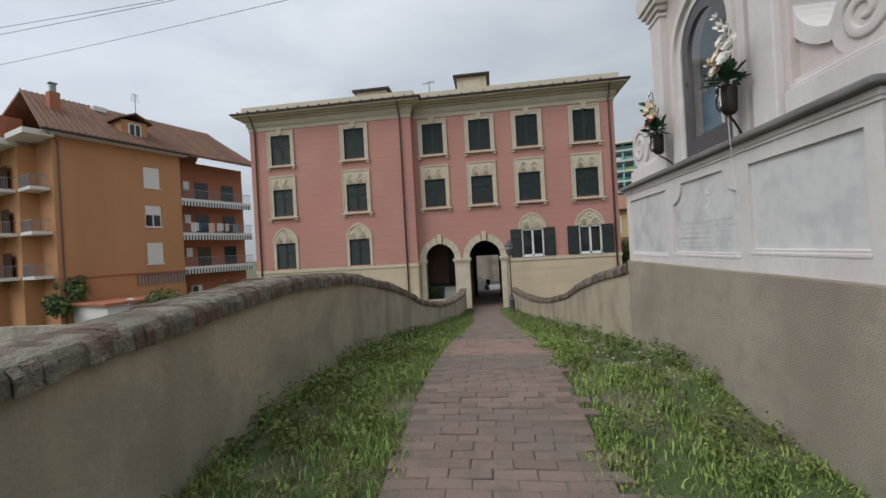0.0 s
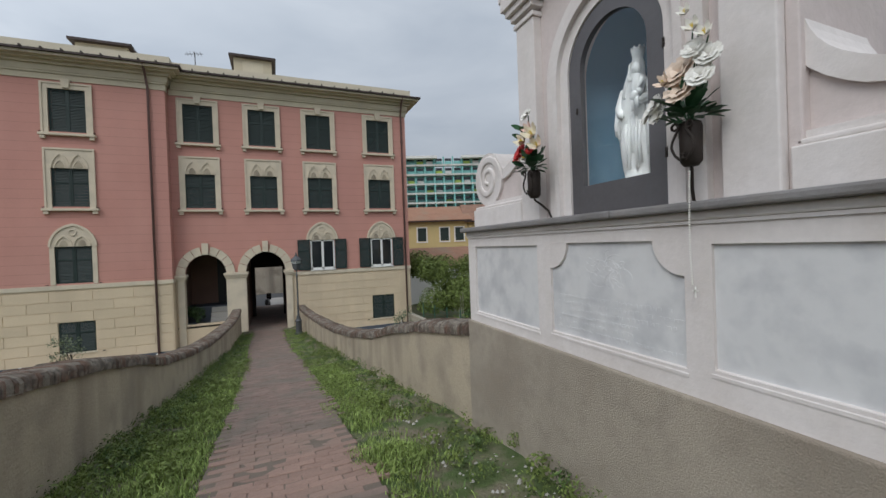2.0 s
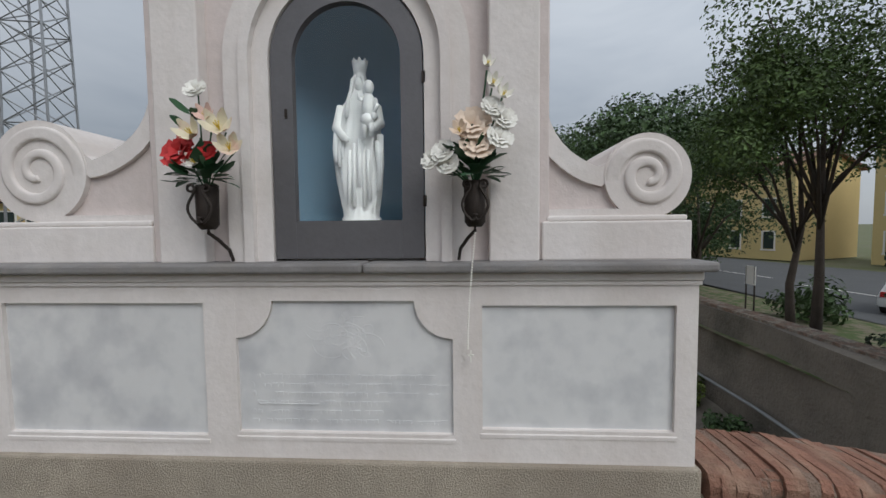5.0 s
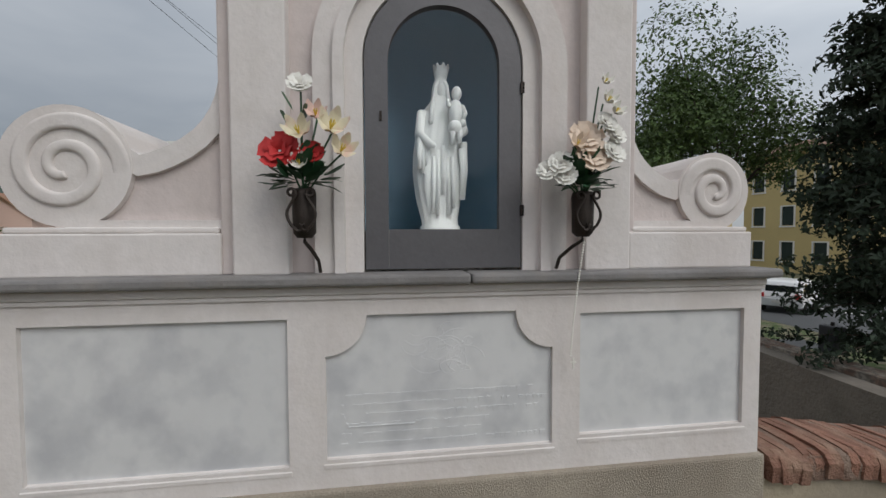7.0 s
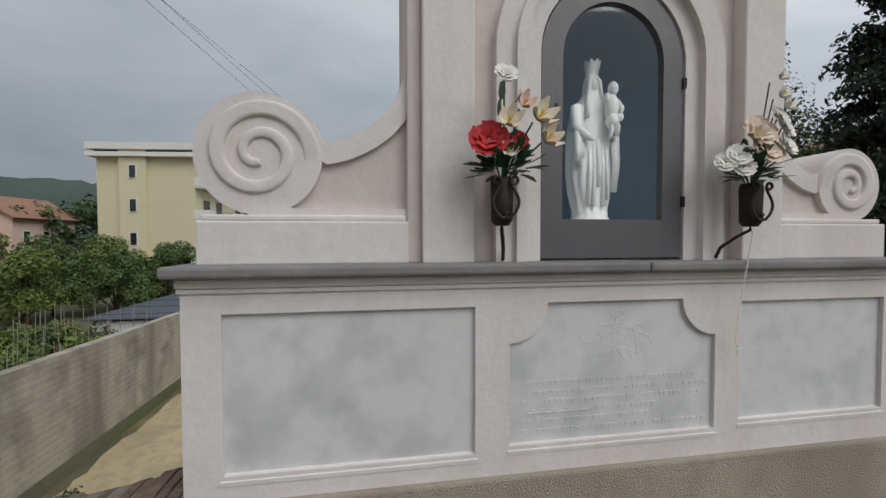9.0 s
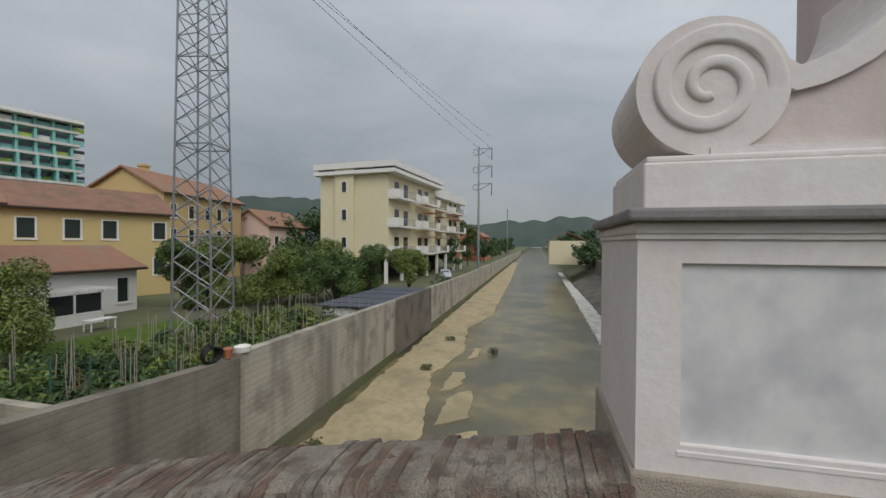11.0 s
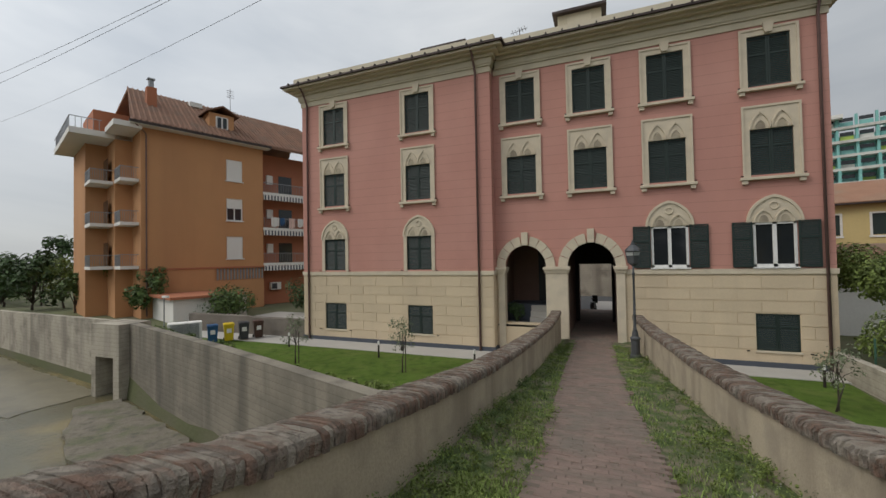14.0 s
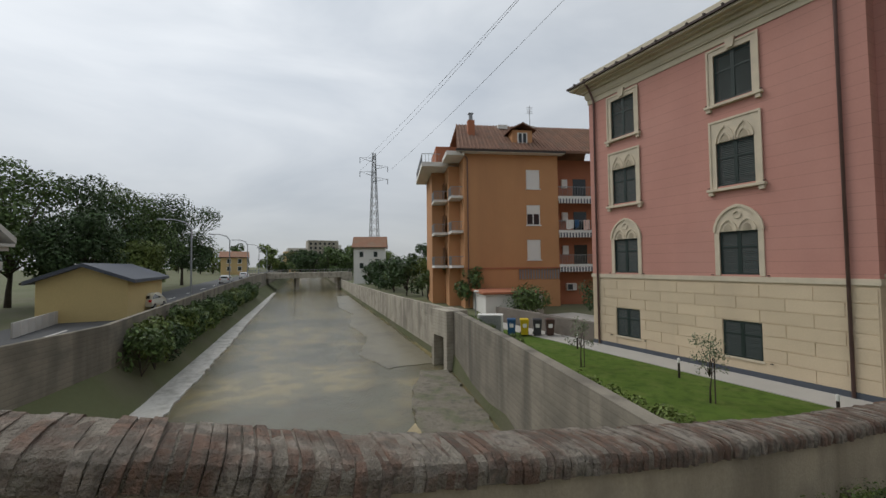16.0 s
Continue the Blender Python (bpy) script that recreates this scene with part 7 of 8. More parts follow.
# ---- lattice mast ----
mast = thing("lattice_mast", "tall galvanised lattice mast standing in the garden", "mast", pose(20.8, -2.6, -2.0, 0, 0, 12))
def mw(z):
    return 1.22 - 0.0145 * z
for sx in (-1, 1):
    for sy in (-1, 1):
        part("leg", tube(bmesh.new(), [(sx * mw(z), sy * mw(z), z) for z in (0, 12, 24, 36)], 0.07, 6), "metal_grey", mast)
lv = [0.0]
while lv[-1] < 34:
    lv.append(lv[-1] + mw(lv[-1]) * 1.25)
for i, (z0, z1) in enumerate(zip(lv, lv[1:])):
    a, b = mw(z0), mw(z1)
    for s in (-1, 1):
        for (p, q) in (((-a, s * a, z0), (b, s * b, z1)), ((a, s * a, z0), (-b, s * b, z1)), ((s * a, -a, z0), (s * b, b, z1)), ((s * a, a, z0), (s * b, -b, z1))):
            part("brace", tube(bmesh.new(), [p, q], 0.035, 4), "metal_grey", mast)
        if i % 4 == 3:
            part("girt", tube(bmesh.new(), [(-b, s * b, z1), (b, s * b, z1)], 0.04, 4), "metal_grey", mast)
            part("girt", tube(bmesh.new(), [(s * b, -b, z1), (s * b, b, z1)], 0.04, 4), "metal_grey", mast)

# ---- pale yellow apartment house upstream ----
ya = thing("yellow_apartment_house", "pale yellow apartment house on stilts with long balconies", "building", Matrix(((0.995, 0.104, 0, 51.5), (-0.104, 0.995, 0, -2.7), (0, 0, 1, 0), (0, 0, 0, 1))))
part("wall", boxes((0, 18, 0, 11, 1.6, 13.2), (18, 38, 1.5, 11, 1.6, 12.2)), "yellow_pale", ya)
part("stair_bay", boxes((-0.5, 0, 5.2, 8.2, 1.6, 14.0)), "yellow_pale", ya)
part("roof_band", boxes((-0.9, 18.6, -1.4, 11.6, 13.2, 13.7), (-0.9, 18.6, -1.4, 11.6, 14.0, 14.8), (18.6, 38.6, 0.2, 11.6, 12.2, 13.8)), "white_wall", ya, "pale concrete roof band")
part("roof_core", boxes((-0.3, 18, -0.9, 11, 13.7, 14.0), (3, 8, 3, 8, 14.8, 15.6)), "dark", ya)
for i in range(8):
    part("stilt", boxes((0.2 + i * 5, 0.6 + i * 5, 0.3, 0.7, -2, 1.6)), "white_wall", ya); part("stilt", boxes((0.2 + i * 5, 0.6 + i * 5, 9.8, 10.2, -2, 1.6)), "white_wall", ya)
# solid near-black block added to stand for shade between the stilts
part("undercroft", boxes((3, 36, 6, 10.5, -2, 1.6)), "dark", ya)
for z in (2.0, 5.9, 9.8):
    part("stair_window", boxes((-0.56, -0.48, 6.2, 7.1, z + 0.9, z + 2.5)), "white", ya)
    part("stair_pane", boxes((-0.60, -0.55, 6.32, 6.98, z + 1.0, z + 2.4)), "pane", ya)
    for x0, x1, y in ((0, 7.5, -1.5), (8.5, 15.5, -1.9), (18.5, 26, 0.0), (28, 37, -0.2)):
        bb = part("balcony", boxes((x0, x1, y, y + 1.6, z - 0.1, z + 0.15)), "white_wall", ya, "pale balcony slab")
        part("balcony_front", boxes((x0, x0 + 1.6, y - 0.05, y + 0.05, z + 0.1, z + 1.2), (x0 - 0.05, x0 + 0.05, y, y + 1.6, z + 0.1, z + 1.2)), "white_wall", bb)
        part("balcony_front", boxes((x1 - 1.4, x1, y - 0.05, y + 0.05, z + 0.1, z + 1.2)), "white_wall", bb)
        part("railing", boxes(*[(x0 + 1.6 + 0.3 * k, x0 + 1.63 + 0.3 * k, y, y + 0.03, z + 0.15, z + 1.15) for k in range(int((x1 - x0 - 3) / 0.3))], (x0 + 1.6, x1 - 1.4, y, y + 0.05, z + 1.12, z + 1.18)), "metal_grey", bb)
        wy = 0.0 if x0 < 18 else 1.5
        for k in (0.25, 0.65):
            part("balcony_door", boxes((x0 + (x1 - x0) * k, x0 + (x1 - x0) * k + 1.4, wy - 0.06, wy - 0.01, z + 0.15, z + 2.5)), "pane", bb)
        if z < 9 and x0 > 8:
            part("awning", boxes((x0 + 2, x1 - 2, y - 0.4, y + 1.4, z + 2.6, z + 2.7)), "orange_dk", bb, "faded orange awning")
def car(name, label, m, paint, ln=4.0, w=1.7, h=1.5):
    t = thing(name, label, "car", m)
    prof = [(-ln / 2, 0.35), (-ln / 2, 0.75), (-ln / 2 + 0.15, 0.95), (-ln / 2 + 0.55, h - 0.08), (-ln / 2 + 1.0, h), (0.35, h), (1.15, 0.98), (ln / 2 - 0.15, 0.82), (ln / 2, 0.6), (ln / 2, 0.35)]
    bm = bmesh.new(); prism(bm, prof, "y", -w / 2, w / 2)
    for v in bm.verts:
        if v.co.z > 1.0:
            v.co.y *= 0.82
    bmesh.ops.bevel(bm, geom=bm.edges, offset=0.05, segments=2, affect="EDGES")
    part("body", bm, paint, t, smooth=False)
    bm = bmesh.new(); prism(bm, [(-ln / 2 + 0.32, 1.0), (-ln / 2 + 0.62, h - 0.1), (0.32, h - 0.1), (1.0, 1.0)], "y", -w / 2 * 0.93, w / 2 * 0.93)
    for v in bm.verts:
        if v.co.z > 1.1:
            v.co.y *= 0.89
    part("side_windows", bm, "pane", t)
    part("rear_window", boxes((-ln / 2 + 0.2, -ln / 2 + 0.36, -0.55, 0.55, 1.02, h - 0.2)), "pane", t)
    part("windscreen", boxes((0.62, 0.82, -0.58, 0.58, 1.02, h - 0.18)), "pane", t)
    for x in (-ln / 2 + 0.7, ln / 2 - 0.75):
        for s in (-1, 1):
            wh = part("wheel", lathe(bmesh.new(), [(0.05, -0.1), (0.3, -0.1), (0.31, 0.0), (0.3, 0.1), (0.05, 0.1)], 16), "dark", t); wh.matrix_basis = pose(x, s * (w / 2 - 0.08), 0.31, 90, 0, 0)
            rm = part("rim", lathe(bmesh.new(), [(0.02, -0.02), (0.19, -0.02), (0.19, 0.02), (0.02, 0.02)], 12), "metal_grey", wh); rm.location = (0, 0, -s * 0.1)
    for s in (-1, 1):
        part("tail_light", boxes((-ln / 2 - 0.02, -ln / 2 + 0.1, s * 0.66 - 0.1, s * 0.66 + 0.1, 0.75, 0.95)), "petal_red", t, "red tail light")
        part("headlight", boxes((ln / 2 - 0.15, ln / 2 + 0.01, s * 0.62 - 0.14, s * 0.62 + 0.14, 0.6, 0.76)), "white_wall", t, "clear headlight")
    part("number_plate", boxes((-ln / 2 - 0.025, -ln / 2 + 0.02, -0.26, 0.26, 0.5, 0.62)), "white_wall", t)
    return t


M["car_cream"] = mat("cream_car_paint", (0.62, 0.60, 0.50), 0.25, 0.03, 1, 5, 0.0); M["car_white"] = mat("white_car_paint", (0.72, 0.72, 0.72), 0.25, 0.03, 1, 5, 0.0); M["car_silver"] = mat("silver_car_paint", (0.42, 0.45, 0.49), 0.3, 0.05, 1, 5, 0.0, metal=0.4)
car("parked_car", "silver estate car parked by the apartment house", pose(62, -8.2, -2.0, 0, 0, 200), "car_silver")
ls = thing("sheet_roof_shed", "low shed with dark corrugated sheet roof against the river wall", "shed", (0, 0, 0))
part("wall", boxes((24.5, 36, -12.2, -8.5, -2, -0.75)), "white_wall", ls)
for i in range(9):
    b_ = boxes((24.2 + i * 1.33, 25.48 + i * 1.33, -12.45, -8.2, 0, 0.06)); bmesh.ops.transform(b_, matrix=Matrix.Translation((0, 0, -0.62 + 0.03 * (i % 2))), verts=b_.verts)
    part("roof_sheet", b_, "slate", ls)
bush("flowering_shrub", "white flowering shrub hanging over the river wall", (46, -11.6, -1.9), 2.2, 1.0, 2.4, 350, "olive", 1200, 0.14)
# pole with cross-arms and wires
pole = thing("power_pole", "tall grey power pole with three cross-arms", "power pole", (77.5, -11.2, -2.0))
part("pole", tube(bmesh.new(), [(0, 0, 0), (0, 0, 24.6)], 0.28, 8, 0.12), "metal_grey", pole)
for z in (24, 20.6, 17.2):
    part("arm", boxes((-0.08, 0.08, -2.6, 0.2, z, z + 0.15)), "metal_grey", pole); part("arm_brace", tube(bmesh.new(), [(0, 0, z - 1.2), (0, -2.2, z)], 0.06, 4), "metal_grey", pole)
    part("insulator", boxes((-0.08, 0.08, -2.6, -2.45, z - 2.2, z)), "slate", pole); part("ring", tube(bmesh.new(), [(0, 0.6 + 0.5 * math.cos(a), z - 0.6 + 0.6 * math.sin(a)) for a in np.linspace(0, 6.28, 12)], 0.07, 4), "metal_grey", pole)
pole2 = thing("power_pole", "distant thin grey power pole", "power pole", (190, -8, -2)); part("pole", tube(bmesh.new(), [(0, 0, 0), (0, 0, 22)], 0.25, 6), "metal_grey", pole2)
# downstream pylon and the power lines that cross the sky to it
pyl = thing("pylon", "steel lattice power pylon with cross-arms downstream", "pylon", (-110, 13.9, -2))
def lattice(t, w0, w1, h, n, r):
    for sx in (-1, 1):
        for sy in (-1, 1):
            part("leg", tube(bmesh.new(), [(sx * w0, sy * w0, 0), (sx * w1, sy * w1, h)], r, 4), "metal_grey", t)
    for i in range(n):
        a, b = w0 + (w1 - w0) * i / n, w0 + (w1 - w0) * (i + 1) / n
        z0, z1 = h * i / n, h * (i + 1) / n
        for s in (-1, 1):
            for p, q in (((-a, s * a, z0), (b, s * b, z1)), ((a, s * a, z0), (-b, s * b, z1)), ((s * a, -a, z0), (s * b, b, z1)), ((s * a, a, z0), (s * b, -b, z1))):
                part("brace", tube(bmesh.new(), [p, q], r * 0.6, 3), "metal_grey", t)
lattice(pyl, 1.5, 0.35, 37, 16, 0.10)
for z, s in ((35.5, -1), (33.6, 1), (31.5, -1), (30.0, 1)):
    part("arm", tube(bmesh.new(), [(0, 0, z), (0, s * 4.2, z - 0.2), (0, 0, z - 1.2)], 0.1, 4), "metal_grey", pyl); part("insulator", tube(bmesh.new(), [(0, s * 4.1, z - 0.2), (0, s * 4.1, z - 1.8)], 0.09, 4), "slate", pyl)
wires = thing("power_line", "three thin sagging power cables over the river", "power line", (0, 0, 0))
for k, (yo, zo) in enumerate(((9.8, 31.6), (9.8, 29.5), (18.0, 30.0))):
    pts = []
    for i in range(25):
        f = i / 24
        x = -110 + 187 * f
        pts.append((x, yo + (-13.6 - yo) * f + 0.0, zo + (20.0 + k * 2.0 - zo) * f - 9 * 4 * f * (1 - f) * 0.35))
    part("cable", tube(bmesh.new(), pts, 0.022, 4), "iron", wires)

# ---- south bank, downstream: road, chapel, sheds, trees ----
vs, fs = [], []
for x in (-300, -100, -65, -45, -27, -16.9, -8, -2, 2, 12, 40, 120):
    y = lerp(SWALL, x); z = lerp(STOP, x) - 0.78
    vs += [(x, y - 0.4, z), (x, y - 7.5, z)]
fs = [(2 * i, 2 * i + 2, 2 * i + 3, 2 * i + 1) for i in range(len(vs) // 2 - 1)]
structure(raw("road", vs, fs, "asphalt"), "grey asphalt river road")
rz = lambda x: lerp(STOP, x) - 0.78
ry_ = lambda x: lerp(SWALL, x)
for x0 in range(-120, -20, 8):
    structure(raw("road_marking", [(x0, ry_(x0) - 3.6, rz(x0) + 0.01), (x0 + 3, ry_(x0 + 3) - 3.6, rz(x0 + 3) + 0.01), (x0 + 3, ry_(x0 + 3) - 3.75, rz(x0 + 3) + 0.01), (x0, ry_(x0) - 3.75, rz(x0) + 0.01)], [(0, 1, 2, 3)], "white_wall"), "white dashed road line")
car("car", "cream small car driving on the river road", pose(-42.6, -26.9, rz(-42.6), 0, 0, 172), "car_cream", 3.7, 1.6, 1.48)
car("car", "white hatchback on the river road", pose(-84, -22.3, rz(-84), 0, 0, 172), "car_white")
car("car", "white car far along the river road", pose(-104, -19.2, rz(-104), 0, 0, 172), "car_white")
chp = thing("chapel", "old white chapel with dark domed roof and lantern", "chapel", Matrix(((0.875, -0.485, 0, -26.2), (-0.485, -0.875, 0, -30.0), (0, 0, 1, -1.2), (0, 0, 0, 1))))
W_ = 5.4
part("wall", boxes((0, W_, 0, 8, 0, 4.9)), "church", chp)
for x in (0.0, 1.5, W_ - 1.9, W_ - 0.4):
    part("pilaster", boxes((x, x + 0.4, -0.1, 0, 0, 4.3)), "church", chp)
    part("capital", boxes((x - 0.08, x + 0.48, -0.18, 0, 4.0, 4.4), bev=0.03), "church", chp)
part("cornice", boxes((-0.2, W_ + 0.2, -0.3, 8.2, 4.9, 5.1), (-0.35, W_ + 0.35, -0.45, 8.3, 5.1, 5.25)), "church", chp)
bm = bmesh.new(); prism(bm, [(-0.1, 5.25), (W_ + 0.1, 5.25), (W_ / 2, 7.9)], "y", 0, 3); part("pediment", bm, "church", chp)
bm = bmesh.new()
for s in (0, 1):
    p, q = ((-0.4, 5.25), (W_ / 2, 8.05)) if s == 0 else ((W_ + 0.4, 5.25), (W_ / 2, 8.05))
    prism(bm, [p, q, (q[0], q[1] + 0.28), (p[0], p[1] + 0.28)], "y", -0.45, 3)
part("raking_cornice", bm, "church", chp)
bm = bmesh.new()
for i in range(4):
    a = math.pi / 2 * i
    lathe(bm, [(0.0, -0.02), (0.42, -0.02), (0.42, 0.02), (0.0, 0.02)], 14, (W_ / 2 + 0.32 * math.cos(a), 6.25 + 0.32 * math.sin(a), 0))
bmesh.ops.transform(bm, matrix=Matrix(((1, 0, 0, 0), (0, 0, 1, -0.03), (0, 1, 0, 0), (0, 0, 0, 1))), verts=bm.verts)
rose_w = part("quatrefoil_window", bm, "pane", chp, "dark quatrefoil window")
part("bars", boxes(*[(W_ / 2 - 0.6 + 0.3 * i, W_ / 2 - 0.56 + 0.3 * i, -0.08, -0.05, 5.6, 6.9) for i in range(5)], *[(W_ / 2 - 0.7, W_ / 2 + 0.7, -0.08, -0.05, 5.8 + 0.3 * i, 5.84 + 0.3 * i) for i in range(4)]), "metal_grey", rose_w)
part("drum", lathe(bmesh.new(), [(3.0, 5.25), (3.0, 8.2), (3.25, 8.3), (3.25, 8.6), (3.0, 8.65)], 24, (W_ / 2 + 0.6, 4.2, 0)), "church", chp)
part("dome", lathe(bmesh.new(), [(3.05, 8.65), (2.95, 9.4), (2.6, 10.6), (2.1, 11.6), (1.5, 12.4), (1.2, 12.7)], 28, (W_ / 2 + 0.6, 4.2, 0)), "slate_roof", chp, "dark slate dome", smooth=True)
part("lantern", lathe(bmesh.new(), [(1.25, 12.7), (1.25, 12.95), (1.0, 13.0), (0.95, 15.0), (1.15, 15.1), (1.15, 15.3)], 16, (W_ / 2 + 0.6, 4.2, 0)), "church", chp)
for i in range(8):
    a = i * math.pi / 4 + 0.2
    pw = part("lantern_window", boxes((-0.22, 0.22, -0.04, 0.02, 13.3, 14.8)), "pane", chp); pw.matrix_basis = pose(W_ / 2 + 0.6 + 0.99 * math.cos(a), 4.2 + 0.99 * math.sin(a), 0, 0, 0, math.degrees(a) + 90)
part("cupola", lathe(bmesh.new(), [(1.2, 15.3), (1.1, 15.8), (0.75, 16.5), (0.35, 16.9), (0.3, 17.0)], 20, (W_ / 2 + 0.6, 4.2, 0)), "slate_roof", chp, smooth=True)
part("finial", lathe(bmesh.new(), [(0.3, 17.0), (0.12, 17.4), (0.06, 17.7), (0.25, 17.85), (0.3, 18.05), (0.2, 18.25), (0.03, 18.35), (0.03, 19.2)], 12, (W_ / 2 + 0.6, 4.2, 0)), "iron", chp)
part("weathervane", boxes((W_ / 2 + 0.1, W_ / 2 + 1.1, 4.18, 4.22, 18.8, 18.86), (W_ / 2 - 0.3, W_ / 2 + 0.5, 4.18, 4.22, 18.5, 18.7)), "iron", chp)
ysd = house_box("yellow_shed", "low yellow outbuilding with grey roof by the road", (-47, -31.6), (-36.0, -32.0), 5, -1.6, 2.0, 3.2, "yellow", "slate", (0.84,), (-1.3,), 1.1, 2.0)
rail = thing("road_railing", "pale concrete railing along the pavement", "railing", (0, 0, 0))
for i in range(24):
    x = -30 - i * 0.9
    part("panel", boxes((x - 0.82, x, -30.9, -30.8, rz(x), rz(x) + 0.85), bev=0.01), "church", rail)
for i, (x, y, h, c, m_) in enumerate(((-42, -39, 11, 4.2, "leaf"), (-51, -39, 12.5, 5.0, "leaf"), (-60, -36, 13, 5.6, "leaf_dark"), (-67, -32.5, 13.5, 6.0, "leaf"), (-74, -32, 14, 6.0, "leaf_dark"), (-60, -31, 7, 3.2, "leaf_light"), (-82, -29, 13, 5.5, "leaf_dark"), (-50, -33.5, 9, 4.0, "leaf_dark"))):
    tree("roadside_tree", "large leafy roadside tree", (x, y, -1.0), h, c, 120 + i, m_, 0.3, 0.28, 0.18, 8000, 1.0, "roadside trees")
for i, (x, s) in enumerate(((-49.8, 1), (-75, 1), (-96, 1), (-118, 1), (-140, 1))):
    l_ = thing("road_lamp", "tall grey road lamp with curved arm", "street lamp", (x, ry_(x) - 0.9, rz(x)), "road lamps")
    part("pole", tube(bmesh.new(), [(0, 0, 0), (0, 0, 7.6), (-0.1, -0.5, 8.3), (-0.2, -1.6, 8.6), (-0.2, -2.4, 8.6)], 0.09, 6, 0.05), "metal_grey", l_)
    part("head", boxes((-0.35, -0.05, -3.1, -2.3, 8.5, 8.65), bev=0.03), "metal_grey", l_)
for i in range(40):
    f = i / 39
    x = -29 - 62 * f
    bush("bank_shrub", "dense green shrubs on the river bank below the road", (x, ry_(x) + 0.9 + 0.25 * math.sin(i * 2.1), -3.5), 1.7, 1.3, 3.1 + 0.7 * math.sin(i * 1.3), 400 + i, ("leaf", "leaf_light", "leaf", "leaf_dark")[i % 4], 1100, 0.15, "shrubs on the river bank")
fb = thing("road_bridge", "flat concrete road bridge across the river downstream", "bridge", (0, 0, 0))
bm = bmesh.new(); box(bm, -136, -128, -18.5, 12, -0.9, 0.75); part("deck", bm, "concrete", fb)
part("pier", boxes((-135, -129, -5.0, -4.0, -5, -0.9)), "concrete", fb); part("abutment", boxes((-136, -128, 8.5, 12, -5, -0.9)), "concrete", fb)
part("railing", boxes((-128.1, -128.0, -18.5, 12, 1.65, 1.75), *[(-128.1, -128.0, -18.5 + 0.75 * i, -18.4 + 0.75 * i, 0.75, 1.65) for i in range(41)]), "metal_grey", fb)
house_box("white_house", "white house with red tiled roof downstream", (-104.5, 6.6), (-101.6, 14.2), 7, -2, 7.6, 10.6, "white_wall", "roof_tile2", (0.25, 0.7), (2.0, 5.0), 1.0, 1.4)
for i, (x0, w_, h_, c) in enumerate(((-300, 26, 15, "church"), (-292, 20, 20, "concrete"), (-310, 14, 18, "white_wall"), (-280, 10, 12, "ochre"))):
    yy = 8 + i * 12 - (40 if i == 3 else 0)
    ab = thing("apartment_block", "distant grey apartment block", "building", (x0, yy, 0), "distant blocks"); part("wall", boxes((0, 12, 0, w_, -2, h_)), c, ab)
    for z in range(2, int(h_) - 1, 3):
        for k in range(int(w_ / 3)):
            part("window", boxes((11.95, 12.05, 1 + 3 * k, 2.4 + 3 * k, z, z + 1.5)), "pane", ab)
for i in range(16):
    rt = random.Random(600 + i)
    tree("distant_tree", "distant rounded green tree", (-150 - rt.uniform(0, 60), -2 + 34 * i / 15 + rt.uniform(-3, 3), -2), rt.uniform(8, 12), rt.uniform(3.5, 5), 610 + i, "leaf_dark" if i % 2 else "leaf", 0.25, 0.15, 0.5, 900, 1.0, "distant trees")
for i in range(7):
    rt = random.Random(650 + i)
    tree("bank_tree", "green tree behind the river wall", (-58 - i * 8 + rt.uniform(-2, 2), 3.5 + i * 1.1, -2), rt.uniform(4, 7), rt.uniform(2, 3), 660 + i, "leaf_dark", 0.15, 0.15, 0.3, 1100, 1.0, "trees behind the river wall")
house_box("ochre_house_far", "distant ochre house at the end of the road", (-150, -26), (-150, -18), 8, 0, 6, 8, "ochre", "roof_tile2", (0.3, 0.7), (1.5, 4), 1, 1.3)

# ---- upstream distance ----
house_box("terracotta_house", "plain terracotta house by the river upstream", (131, -4.5), (142, -5.5), 10, -2, 6.0, 9.0, "orange_dk", "roof_tile2", (), (), 1, 1)
house_box("cream_house", "cream house with hipped roof on the far bank upstream", (95, -33.0), (104, -33.0), 8, -1, 4.4, 6.6, "yellow_pale", "roof_tile", (0.3, 0.7), (1.4,), 1.0, 1.3, 0.6, True, 2.0)
for i in range(22):
    rt = random.Random(700 + i)
    x = 70 + i * 9
    tree("upstream_tree", "green tree along the river upstream", (x + rt.uniform(-3, 3), (-5 if i % 2 else -36) + rt.uniform(-2, 4), -1.5), rt.uniform(5, 10), rt.uniform(2.5, 4), 720 + i, "leaf_dark" if i % 3 else "leaf", 0.2, 0.15, 0.4, 900, 1.0, "trees along the river upstream")
for i in range(12):
    rt = random.Random(800 + i)
    tree("hillside_tree", "dark green tree behind the houses", (64 + rt.uniform(-4, 12), 14 - 2.2 * i * 0.3 + 14 * (i % 3), -2), rt.uniform(9, 13), rt.uniform(3.5, 5), 820 + i, "leaf_dark", 0.25, 0.15, 0.4, 1100, 1.0, "trees behind the houses")
